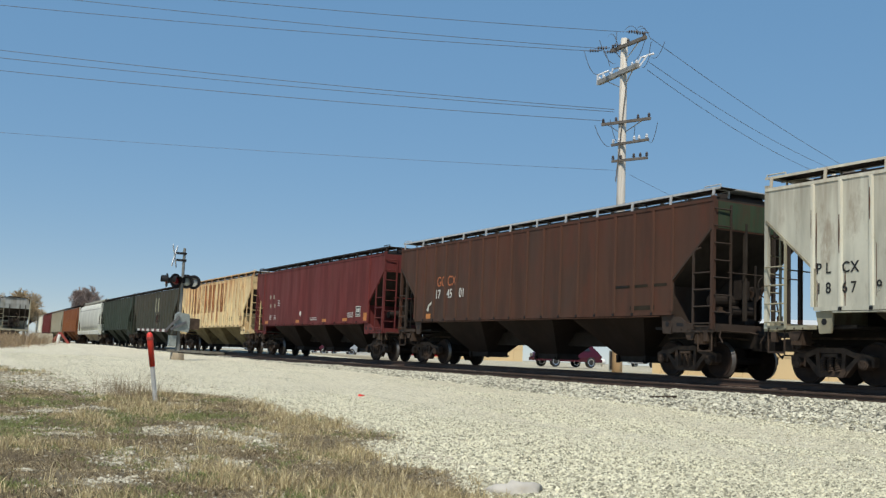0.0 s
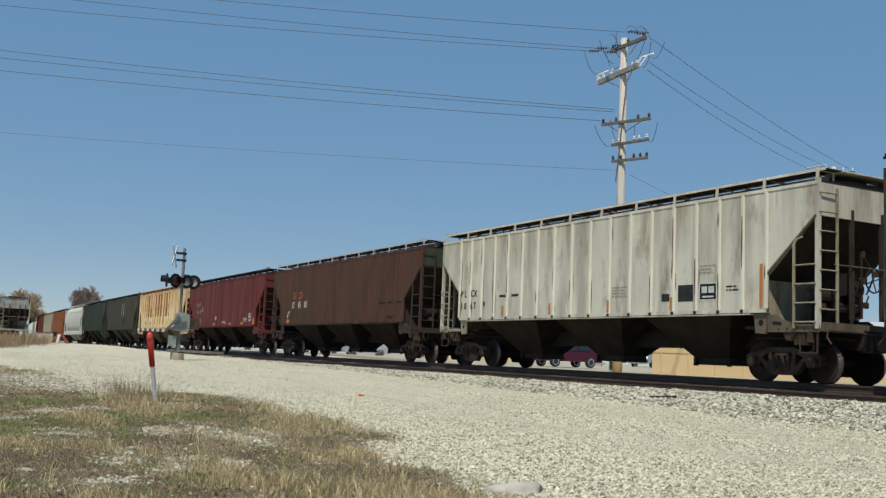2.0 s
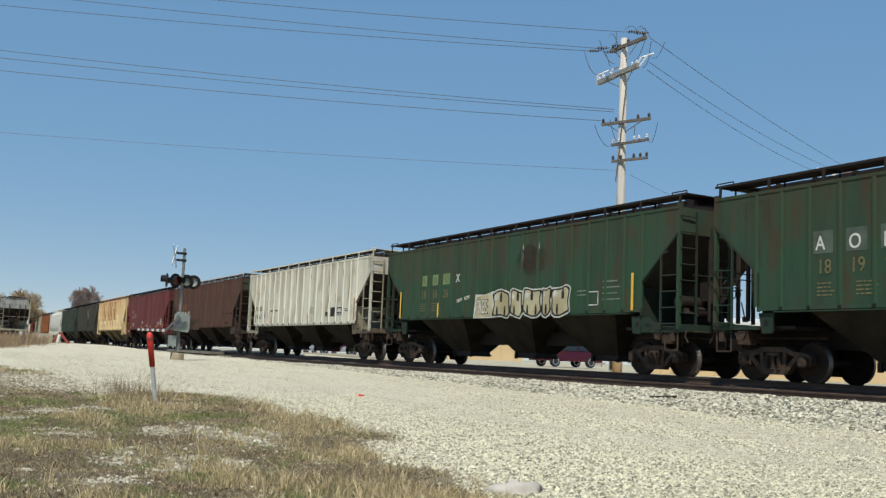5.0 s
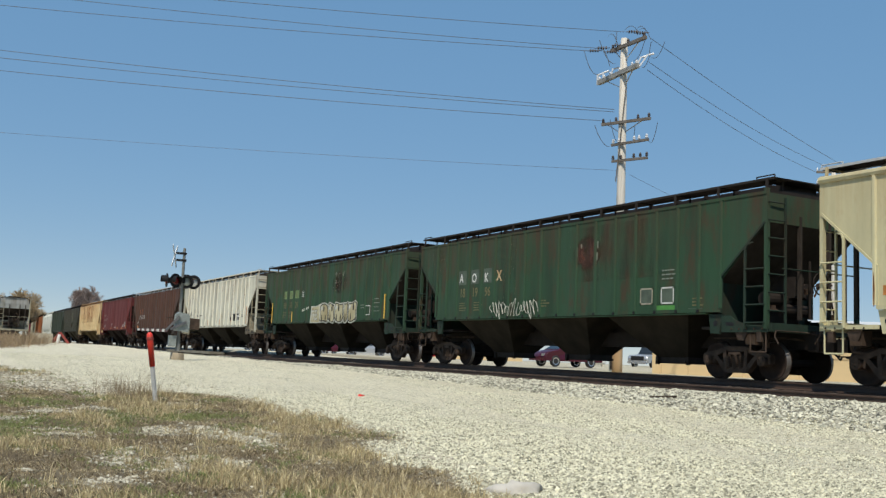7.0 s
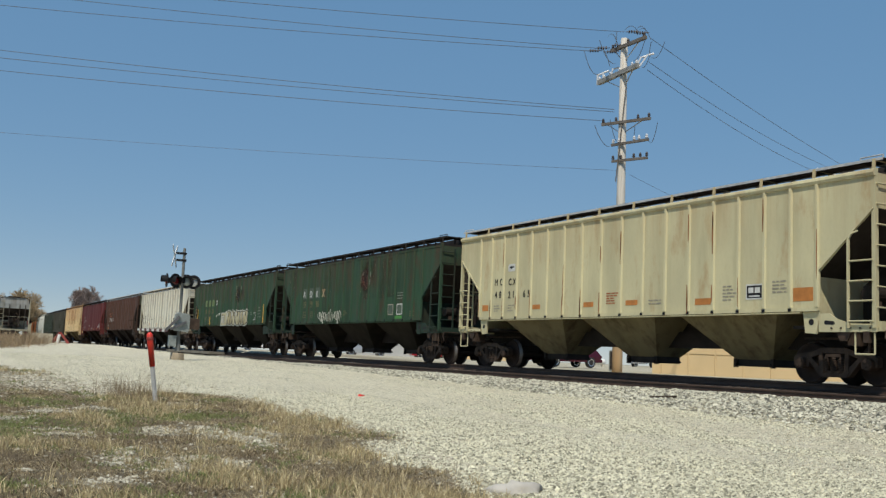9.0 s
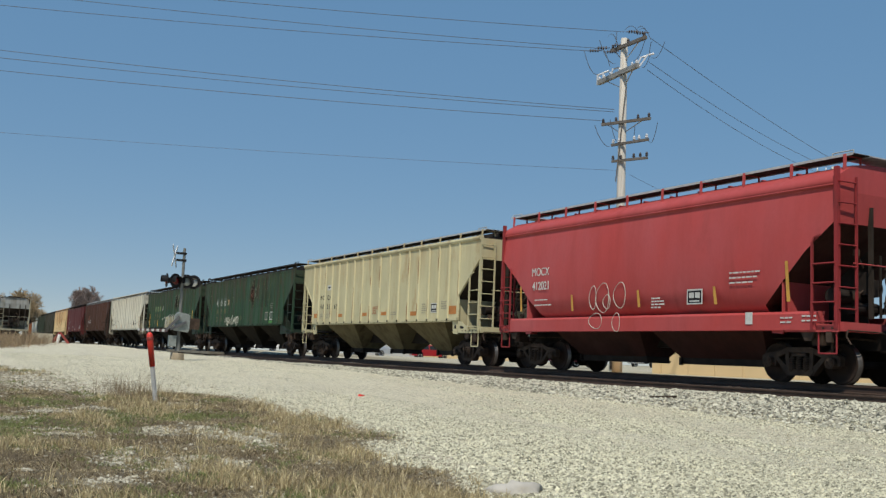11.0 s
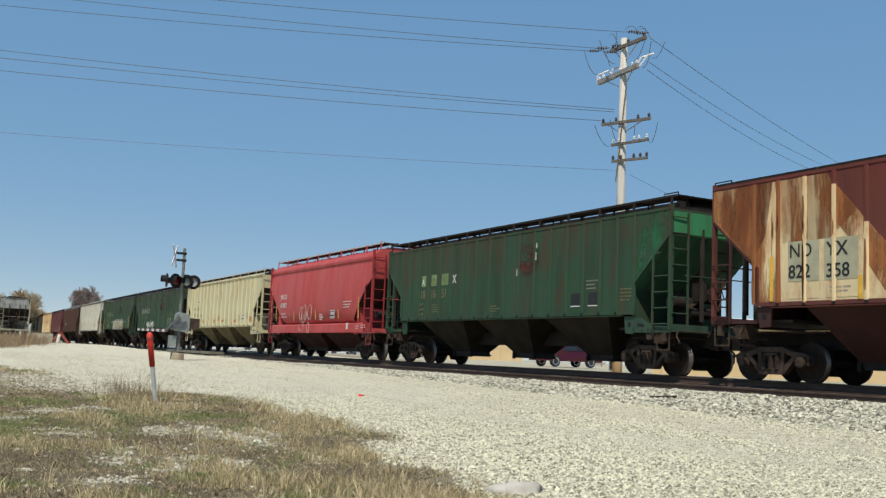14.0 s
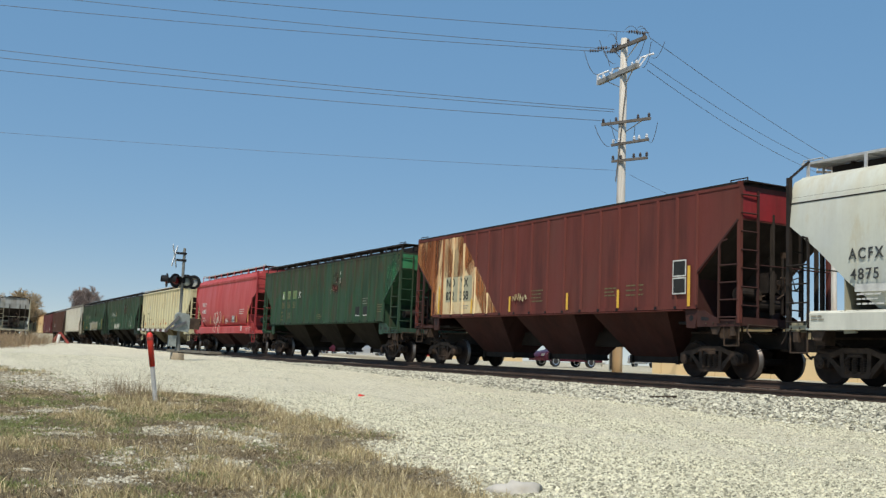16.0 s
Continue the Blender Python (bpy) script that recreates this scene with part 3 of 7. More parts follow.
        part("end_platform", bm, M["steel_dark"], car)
        # centre web added under the slope sheet to darken the opening, cross web over the bolster, flanged edges of the
        # end opening, platform edge
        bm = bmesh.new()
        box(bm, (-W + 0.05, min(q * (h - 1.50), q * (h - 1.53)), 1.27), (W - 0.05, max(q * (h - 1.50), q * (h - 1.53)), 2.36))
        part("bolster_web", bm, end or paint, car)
        bm = bmesh.new()
        prism(bm, [(q * (h - 0.45), 1.2), (q * (h - 0.45), 3.0), (q * (h - 2.1), 1.75), (q * (h - 2.1), 1.2)], -0.02, 0.02)
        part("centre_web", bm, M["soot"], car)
        for s in (-1, 1):
            if kind == "ribbed":
                bm = bmesh.new()
                bar(bm, (s * (W - 0.01), q * (h - 0.03), 3.68), (s * (W - 0.01), q * (h - cut), 2.46), 0.07, 0.05)
                bar(bm, (s * (W - 0.01), q * (h - cut), 2.46), (s * (W - 0.01), q * (h - cut), 1.59), 0.07, 0.05)
                part("opening_flange", bm, e, car)
            bm = bmesh.new()
            if q < 0:
                prism(bm, [(q * (h - 1.42), 1.52), (q * (h - 1.42), 1.12), (q * (h + 0.03), 1.12), (q * (h + 0.03), 1.28), (q * (h - 0.62), 1.30), (q * (h - 0.95), 1.40), (q * (h - 1.15), 1.52)], s * (W - 0.045), s * (W - 0.02))
            else:
                bar(bm, (s * (W - 0.03), q * (h - 1.42), 1.22), (s * (W - 0.03), q * (h + 0.03), 1.22), 0.04, 0.09)
            edge = part("platform_edge", bm, e, car)
            if q < 0:
                bm = bmesh.new()
                prism(bm, [(q * (h - 1.28), 1.34), (q * (h - 1.26), 1.28), (q * (h - 1.02), 1.27), (q * (h - 1.0), 1.31), (q * (h - 1.03), 1.35), (q * (h - 1.25), 1.37)], s * (W - 0.024), s * (W - 0.017))
                part("jacking_slot", bm, M["black"], edge, "dark slot in the sill")
            bm = bmesh.new()                    # bolts, a lug and a rod hanger below the edge
            for k in range(5):
                rod(bm, (s * (W - 0.03), q * (h - 0.12 - k * 0.24), 1.20), (s * (W + 0.004), q * (h - 0.12 - k * 0.24), 1.20), 0.022, 6)
            box(bm, (min(s * (W - 0.12), s * (W - 0.02)), min(q * (h - 0.30), q * (h - 0.16)), 0.90), (max(s * (W - 0.12), s * (W - 0.02)), max(q * (h - 0.30), q * (h - 0.16)), 1.13))
            prism(bm, [(q * (h - 0.62), 1.13), (q * (h - 1.0), 1.13), (q * (h - 0.9), 0.93), (q * (h - 0.72), 0.93)], s * (W - 0.10), s * (W - 0.05))
            tagged(part("bolted_lug", bm, M["truck"], edge), kind="stuff")
        for s in (-1, 1):
            bm = bmesh.new()
            prism(bm, [(q * (h - 1.40), 1.56), (q * (h - 1.86), 1.56), (q * (h - 1.80), 1.10), (q * (h - 1.50), 1.08)], s * (W - 0.09), s * (W - 0.035))
            bp = part("bolster_plate", bm, e, car)
            bm = bmesh.new()
            rod(bm, (s * (W - 0.034), q * (h - 1.63), 1.34), (s * (W - 0.028), q * (h - 1.63), 1.34), 0.07, 14)
            part("lifting_hole", bm, M["black"], bp, "dark round lifting hole")
        # corner posts, end ladder and side ladder
        for s in (-1, 1):
            bm = bmesh.new()
            bar(bm, (s * (W - 0.045), q * (h - 0.02), 1.2), (s * (W - 0.045), q * (h - 0.02), top + 0.1), 0.10, 0.09)
            part("corner_post", bm, paint if kind == "ribbed" else rungs, car)
        bm = bmesh.new()
        # the end ladder shares the corner post; its outer stile stops short of the roof
        x1, y1 = -W + 0.56, q * (h + 0.06)
        bar(bm, (x1, y1, 1.25), (x1, y1, top - 0.10), 0.045, 0.05)
        for k in range(7):
            zz = 1.62 + k * (top - 1.85) / 6
            rod(bm, (-W + 0.05, q * (h + 0.05), zz), (x1, y1 + q * 0.01, zz), 0.019, 6)
            rod(bm, (-W + 0.05, q * (h - 0.01), zz), (-W + 0.05, q * (h + 0.06), zz), 0.019, 6)
        part("end_ladder", bm, rungs, car)
        bm = bmesh.new()
        # one stile with a bent head, rungs across to the corner post
        bar(bm, (-W - 0.03, q * (h - 0.62), 1.20), (-W - 0.03, q * (h - 0.62), 3.08), 0.05, 0.045)
        bar(bm, (-W - 0.03, q * (h - 0.62), 3.06), (-W - 0.02, q * (h - 0.56), 3.20), 0.045, 0.04)
        bar(bm, (-W - 0.02, q * (h - 0.56), 3.19), (-W + 0.02, q * (h - 0.42), 3.24), 0.04, 0.035)
        for k in range(4):
            zz = 1.34 + k * 0.42
            rod(bm, (-W - 0.035, q * (h - 0.64), zz), (-W - 0.035, q * (h - 0.02), zz), 0.020, 6)
        part("side_ladder", bm, rungs, car)
        # end posts in the same dark tone, shade of the opening included
        for x in (-0.45, 0.55, 1.1):
            bm = bmesh.new()
            bar(bm, (x, q * (h - 0.02), 1.45), (x, q * (h - 0.02), 3.9), 0.07, 0.09)
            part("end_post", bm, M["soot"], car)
        bm = bmesh.new()
        rod(bm, (-1.1, q * (h + 0.05), 2.62), (1.5, q * (h + 0.05), 2.62), 0.018, 6)
        part("grab_iron", bm, e, car)
        # stirrup steps
        for s in (-1, 1):
            bm = bmesh.new()
            for dy in (0.05, 0.52):
                rod(bm, (s * (W - 0.06), q * (h - dy), 1.20), (s * (W - 0.06), q * (h - dy), 0.66), 0.02, 6)
            rod(bm, (s * (W - 0.06), q * (h - 0.05), 0.66), (s * (W - 0.06), q * (h - 0.52), 0.66), 0.022, 6)
            part("sill_step", bm, rungs if paint in (P_PINK, P_CREAM) else M["truck"], car)
        # uncoupling lever, hanger straps and brake pipe
        bm = bmesh.new()
        y = q * (h + 0.14)
        for a, b in (((-1.45, y, 1.02), (-1.40, y, 1.16)), ((-1.40, y, 1.16), (-0.45, y, 1.16)), ((-0.45, y, 1.16), (-0.12, q * (h + 0.5), 1.08)), ((-1.45, y, 1.02), (-1.45, y + q * 0.12, 0.86))):
            rod(bm, a, b, 0.018, 6)
        part("uncoupling_lever", bm, M["truck"], car)
        bm = bmesh.new()
        for a, b in (((-0.62, q * (h - 2.6), 1.02), (-0.62, q * (h - 0.3), 1.02)), ((-0.62, q * (h - 0.3), 1.02), (0.25, q * (h + 0.15), 0.95)), ((-0.95, q * (h - 0.5), 1.14), (-0.95, q * (h - 0.5), 0.80)),
                     ((-0.95, q * (h - 0.5), 0.80), (-0.62, q * (h - 0.9), 0.84)), ((-1.20, q * (h - 0.42), 1.14), (-1.16, q * (h - 0.46), 0.72)), ((-1.16, q * (h - 0.46), 0.72), (-1.0, q * (h - 0.9), 0.66))):
            rod(bm, a, b, 0.028, 6)
        part("brake_pipe", bm, M["truck"], car)
        bm = bmesh.new()
        box(bm, (-1.34, min(q * (h - 0.55), q * (h - 0.85)), 0.84), (-1.02, max(q * (h - 0.55), q * (h - 0.85)), 1.16))
        soften(bm, 0.03)
        part("end_bracket", bm, M["truck"], car)
        # coupler
        bm = bmesh.new()
        box(bm, (-0.20, min(q * h, q * (h + 0.32)), 0.72), (0.20, max(q * h, q * (h + 0.32)), 1.04))
        box(bm, (-0.09, min(q * (h + 0.2), q * (h + 0.52)), 0.79), (0.09, max(q * (h + 0.2), q * (h + 0.52)), 0.97))
        prism(bm, [(-0.16, q * (h + 0.45)), (0.14, q * (h + 0.48)), (0.20, q * (h + 0.70)), (0.06, q * (h + 0.64)), (-0.05, q * (h + 0.60)), (-0.18, q * (h + 0.72))], 0.72, 1.02, 2)
        part("coupler", bm, M["truck"], car)
        bm = bmesh.new()
        pts = [(0.25, q * (h + 0.15), 0.95), (0.30, q * (h + 0.35), 0.70), (0.22, q * (h + 0.58), 0.56), (0.1, q * (h + 0.72), 0.62)]
        for a, b in zip(pts, pts[1:]):
            rod(bm, a, b, 0.025, 6)
        part("air_hose", bm, M["rubber"], car)
    # brake gear on the rear platform
    for nm, a, b, r in (("air_reservoir", (0.45, -h + 0.55, 2.2), (0.45, -h + 1.0, 2.2), 0.20), ("brake_cylinder", (-0.5, -h + 0.5, 1.7), (0.3, -h + 0.5, 1.7), 0.15),
                        ("air_reservoir", (-1.0, -h + 0.62, 1.95), (-0.2, -h + 0.62, 1.95), 0.17), ("brake_shaft", (0.1, -h + 0.2, 1.5), (0.1, -h + 0.2, 2.9), 0.03)):
        bm = bmesh.new()
        rod(bm, a, b, r, 14)
        part(nm, bm, M["steel_dark"], car)
    bm = bmesh.new()
    box(bm, (-0.35, -h + 0.25, 2.0), (-0.05, -h + 0.5, 2.5))
    soften(bm, 0.03)
    part("valve_box", bm, M["steel_dark"], car)
    bm = bmesh.new()
    for k in range(7):                    # pipes and valves in a tangle
        rnd = random.Random(k + int(L * 10))
        a = Vector((rnd.uniform(-0.5, 1.0), -h + rnd.uniform(0.1, 0.5), rnd.uniform(1.3, 2.6)))
        b = a + Vector((rnd.uniform(-0.5, 0.5), rnd.uniform(-0.1, 0.1), rnd.uniform(-0.5, 0.5)))
        rod(bm, a, b, 0.022, 6)
        box(bm, b - Vector((0.06, 0.05, 0.07)), b + Vector((0.06, 0.05, 0.07)))
    tagged(part("brake_piping", bm, M["truck"], car), kind="stuff")
    bm = bmesh.new()
    n = 16
    for k in range(n):
        a, b = k * math.tau / n, (k + 1) * math.tau / n
        rod(bm, (0.2 + math.cos(a) * 0.27, -h - 0.05, 2.35 + math.sin(a) * 0.27), (0.2 + math.cos(b) * 0.27, -h - 0.05, 2.35 + math.sin(b) * 0.27), 0.018, 6)
    for k in range(4):
        a = k * math.tau / 4 + 0.3
        rod(bm, (0.2, -h - 0.03, 2.35), (0.2 + math.cos(a) * 0.27, -h - 0.05, 2.35 + math.sin(a) * 0.27), 0.014, 6)
    part("brake_wheel", bm, M["steel_dark"], car)
    # roof, hatch and walkway; the dark roof and hatch tone includes the shade under the walkway
    bm = bmesh.new()
    if kind == "ribbed":
        prism(bm, [(-W, top), (-0.62, top + 0.13), (0.62, top + 0.13), (W, top)], -h, h, 1)
        part("roof", bm, M["steel_dark"] if walkway is M["steel_dark"] else M["soot"], car)
    else:
        bm.free()
    base = top + (0.13 if kind == "ribbed" else 0.24)
    hat = 0.06 if lip else max(0.1, high - 0.17)
    bm = bmesh.new()
    box(bm, (-0.56, -h + 0.4, base - 0.05), (0.56, h - 0.4, base + hat))
    for k in range(int(L / 1.1)):
        y = -h + 0.8 + k * 1.1
        box(bm, (-0.60, y, base + hat - 0.06), (0.60, y + 0.07, base + hat + 0.03))
    part("hatch_cover", bm, paint if lip else M["steel_dark"] if walkway is M["steel_dark"] else M["soot"], car)
    zw = (top + high - 0.06 if kind == "ribbed" else top + high + 0.15) + raise_walk
    xw = -1.47 if kind == "ribbed" else -1.20 if lip else -0.98
    for s in (1, -1):
        bm = bmesh.new()
        x0, x1 = sorted((s * xw, s * (xw + 0.55)))
        y = -h - 0.12
        while y < h + 0.10:          # close grating: cross slats between two long edges
            box(bm, (x0 + 0.02, y, zw - 0.025), (x1 - 0.02, y + 0.062, zw))
            y += 0.075
        # slats of ribbed cars coloured as dark as their shaded underside
        grating = part("roof_walkway", bm, M["steel_dark"] if lip else walkway if kind == "round" else M["soot"], car)
        for xe in (x0, x1 - 0.02):
            bm = bmesh.new()
            box(bm, (xe, -h - 0.12, zw - 0.045), (xe + 0.02, h + 0.12, zw + 0.012))
            part("walkway_edge", bm, walkway, grating)
        nb = int(L / 1.45)
        bm = bmesh.new()
        bar(bm, (s * xw * 1.02, 0, top - 0.02), (s * xw, 0, zw), 0.07, 0.035)
        bar(bm, (s * (xw + 0.5), 0, base - 0.04), (s * (xw + 0.5), 0, zw - 0.02), 0.04, 0.03)
        bar(bm, (s * xw, 0, zw - 0.03), (s * (xw + 0.55), 0, zw - 0.03), 0.04, 0.03)
        bracket = finish("walkway_bracket", bm, paint if lip or fat_eave else walkway)
        for k in range(nb + 1):
            part("walkway_bracket", bracket, None, car, at=pose(0, -h + 0.08 + (L - 0.16) * k / nb, 0))
    for q in (-1, 1):
        bm = bmesh.new()
        box(bm, (xw + 0.06, min(q * (h - 0.5), q * (h + 0.12)), zw - 0.02), (-xw - 0.06, max(q * (h - 0.5), q * (h + 0.12)), zw + 0.006))
        for s in (-1, 1):
            rod(bm, (s * (-xw - 0.05), q * (h - 0.45), zw), (s * (-xw - 0.05), q * (h - 0.45), zw + 0.07), 0.016, 6)
            rod(bm, (s * (-xw - 0.05), q * (h + 0.1), zw), (s * (-xw - 0.05), q * (h + 0.1), zw + 0.07), 0.016, 6)
            rod(bm, (s * (-xw - 0.05), q * (h - 0.45), zw + 0.07), (s * (-xw - 0.05), q * (h + 0.1), zw + 0.07), 0.016, 6)
        part("end_walkway", bm, walkway, car)
        if kind == "round" and not lip:         # grab rail from the corner post up to the walkway
            for s in (-1, 1):
                bm = bmesh.new()
                bar(bm, (s * (W - 0.12), q * (h + 0.04), top - 0.35), (s * (W - 0.14), q * (h + 0.06), top + 0.12), 0.05, 0.05)
                bar(bm, (s * (W - 0.14), q * (h + 0.06), top + 0.10), (s * (-xw), q * (h - 0.10), zw + 0.02), 0.05, 0.05)
                part("grab_rail", bm, M["steel_dark"], car)
    # yellow strips
    for u, z, n in strips:
        bm = bmesh.new()
        box(bm, (-W - 0.052, h - u - 0.05, z), (-W - 0.048, h - u + 0.05, z + n))
        part("reflector_strip", bm, M["yellow"], car, "yellow reflective strip")
    for q in (-1, 1):
        build_truck(car, q * (h - 1.42), keyed)
    if moving:
        MOVING.append((car, front - h))
    return car


def on_side(car, length, u, z, up=0.0):
    """Pose of lettering that starts u metres behind the front corner and z above the rail, on the near side."""
    return Matrix.Translation((-1.585 - up, length / 2 - u, z)) @ Euler((radians(90), 0, radians(-90))).to_matrix().to_4x4()


def patch(car, length, pts, mat, name="painted_panel", label="", up=0.0, thick=0.003):
    """A thin painted area on the near side; pts are (u, z)."""
    bm = bmesh.new()
    prism(bm, [(length / 2 - u, z) for u, z in pts], -1.58 - up - thick, -1.58 - up)
    return part(name, bm, mat, car, label)


def rect(u, z, w, n):
    return [(u, z), (u + w, z), (u + w, z + n), (u, z + n)]


def bars(car, length, u, z, w, lines, mat, gap=0.085, up=0.004):
    """Small unreadable stencil lines."""
    bm = bmesh.new()
    rnd = random.Random(int(u * 100) + lines)
    for i in range(lines):
        x = u
        while x < u + w * rnd.uniform(0.75, 1.0):
            n = rnd.uniform(0.06, 0.2)
            box(bm, (-1.583 - up, length / 2 - x - n, z - i * gap), (-1.581 - up, length / 2 - x, z - i * gap + 0.036))
            x += n + 0.03
    return tagged(part("stencil", bm, mat, car), kind="stuff")

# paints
# bay paints: grime and the shade under the body in one dark colour
P_UNDER = car_paint("shaded_grimy_brown", (0.024, 0.016, 0.0135), (0.02, 0.014, 0.011), 0.3, 0.5, 0.85)
# oxide end paint: a darker mix of that car's brown
P_END_NDY = car_paint("darker_oxide_end_paint", (0.062, 0.024, 0.022), (0.05, 0.026, 0.02), 0.5, 0.6)
P_UNDER_RED = car_paint("shaded_grimy_red", (0.056, 0.020, 0.017), (0.035, 0.016, 0.013), 0.5, 0.7, 0.85)
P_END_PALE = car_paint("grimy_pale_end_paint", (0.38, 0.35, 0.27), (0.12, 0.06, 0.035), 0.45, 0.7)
# darker mixes of the pale, green and brown paints for the car ends
P_END_DARK = car_paint("darker_pale_end_paint", (0.150, 0.122, 0.092), (0.07, 0.04, 0.028), 0.5, 0.7)
P_END_GREEN = car_paint("darker_green_end_paint", (0.020, 0.040, 0.030), (0.045, 0.032, 0.024), 0.5, 0.6)
P_END_BROWN = car_paint("darker_brown_end_paint", (0.055, 0.040, 0.034), (0.05, 0.03, 0.022), 0.5, 0.6)
P_SLOPE_GREEN = car_paint("dim_green_slope_paint", (0.040, 0.125, 0.068), (0.045, 0.036, 0.025), 0.4, 0.5)
P_END_OLD_GREEN = car_paint("old_green_end_paint", (0.035, 0.075, 0.055), (0.05, 0.035, 0.025), 0.4, 0.6)
P_UNDER_TAN = car_paint("shaded_grimy_tan", (0.20, 0.165, 0.095), (0.07, 0.05, 0.03), 0.5, 0.6, 0.85)
P_CREAM_GREY = car_paint("cream_grey_car_paint", (0.64, 0.625, 0.56), (0.20, 0.13, 0.08), 0.32, 0.65)
P_RIB_LIGHT = car_paint("pale_rib_paint", (0.72, 0.70, 0.63), (0.28, 0.14, 0.06), 0.20, 0.32)
P_BROWN = car_paint("rust_brown_car_paint", (0.092, 0.043, 0.030), (0.100, 0.038, 0.024), 0.42, 0.6, second=(0.060, 0.039, 0.030))
P_MAROON = car_paint("faded_maroon_car_paint", (0.140, 0.027, 0.027), (0.10, 0.03, 0.022), 0.3, 0.55)
P_GREEN = car_paint("weathered_green_car_paint", (0.031, 0.074, 0.043), (0.074, 0.040, 0.025), 0.45, 0.6)
P_GREEN_B = car_paint("bright_green_car_paint", (0.046, 0.245, 0.110), (0.060, 0.040, 0.022), 0.2, 0.4)
P_CREAM = car_paint("cream_car_paint", (0.60, 0.55, 0.37), (0.36, 0.17, 0.06), 0.20, 0.25)
P_CREAM_RIB = car_paint("cream_rib_paint", (0.64, 0.59, 0.40), (0.36, 0.17, 0.06), 0.2, 0.25)
P_PINK = car_paint("faded_red_car_paint", (0.46, 0.070, 0.072), (0.26, 0.055, 0.05), 0.10, 0.15, 0.5, second=(0.44, 0.095, 0.098))
# red deepened to put the shade on ladders and posts into the paint
P_PINK_POST = car_paint("shaded_red_post_paint", (0.30, 0.036, 0.043), (0.12, 0.035, 0.03), 0.25, 0.3)
P_NDY = car_paint("oxide_brown_car_paint", (0.152, 0.041, 0.037), (0.140, 0.038, 0.028), 0.40, 0.75, second=(0.118, 0.046, 0.036))
P_NDY_END = car_paint("red_end_paint", (0.28, 0.024, 0.032), (0.10, 0.03, 0.02), 0.3, 0.5)
P_RUST_CREAM = car_paint("rust_stained_cream_paint", (0.82, 0.66, 0.42), (0.42, 0.16, 0.055), 0.50, 0.30)
P_LTGREY = car_paint("pale_blue_grey_car_paint", (0.59, 0.605, 0.555), (0.46, 0.38, 0.22), 0.22, 0.15, 0.6, second=(0.53, 0.555, 0.52))
P_WHITE = car_paint("dusty_white_car_paint", (0.72, 0.72, 0.68), (0.3, 0.2, 0.1), 0.12, 0.3, 0.5)
P_ORANGE_CREAM = car_paint("orange_stained_cream_paint", (0.76, 0.60, 0.36), (0.40, 0.15, 0.05), 0.50, 0.25)
P_BLACK = car_paint("dark_grey_green_car_paint", (0.052, 0.053, 0.040), (0.08, 0.05, 0.035), 0.3, 0.4)
P_DKGREEN = car_paint("dark_green_car_paint", (0.034, 0.048, 0.036), (0.06, 0.045, 0.033), 0.3, 0.4)
P_RUST = car_paint("orange_rust_car_paint", (0.26, 0.095, 0.035), (0.16, 0.05, 0.03), 0.5, 0.4)
P_GREY = car_paint("warm_grey_car_paint", (0.36, 0.34, 0.27), (0.16, 0.09, 0.05), 0.3, 0.4)
P_FAINT_GREEN = plain("faint_pale_stencil", (0.22, 0.25, 0.20), 0.7, 0.0, 0.3, 4.0)
P_PATCH_GREEN = plain("pale_green_stencil", (0.17, 0.26, 0.10), 0.7, 0.0, 0.3, 4.0)
P_SPRAY = plain("sprayed_white", (0.66, 0.66, 0.57), 0.7, 0.0, 0.45, 5.0)
P_SPRAY_GOLD = plain("sprayed_dull_gold", (0.50, 0.46, 0.30), 0.7, 0.0, 0.45, 1.3, dark=(0.34, 0.28, 0.14))
P_OLD_PANEL = plain("faded_green_panel", (0.085, 0.115, 0.085), 0.8, 0.0, 0.4, 3.0)
P_PALE_ORANGE = plain("pale_orange_letter", (0.62, 0.52, 0.34), 0.7, 0.0, 0.3, 3.0, dark=(0.5, 0.22, 0.06))
P_FADED_BLACK = plain("worn_black_lettering", (0.05, 0.053, 0.052), 0.7, 0.0, 0.4, 5.0)
P_DULL_YELLOW = plain("dull_yellow_strip", (0.62, 0.33, 0.06), 0.6, 0.0, 0.3, 4.0)
P_OCHRE = plain("orange_marker_panel", (0.55, 0.21, 0.045), 0.6, 0.0, 0.3, 4.0)
P_GREY_PANEL = plain("grey_stencil_panel", (0.42, 0.40, 0.27), 0.7, 0.0, 0.2, 3.0)


for m in (P_UNDER, P_UNDER_TAN, P_END_DARK, P_END_BROWN, P_END_GREEN):
    m.node_tree.nodes["Principled BSDF"].inputs["Specular IOR Level"].default_value = 0.1



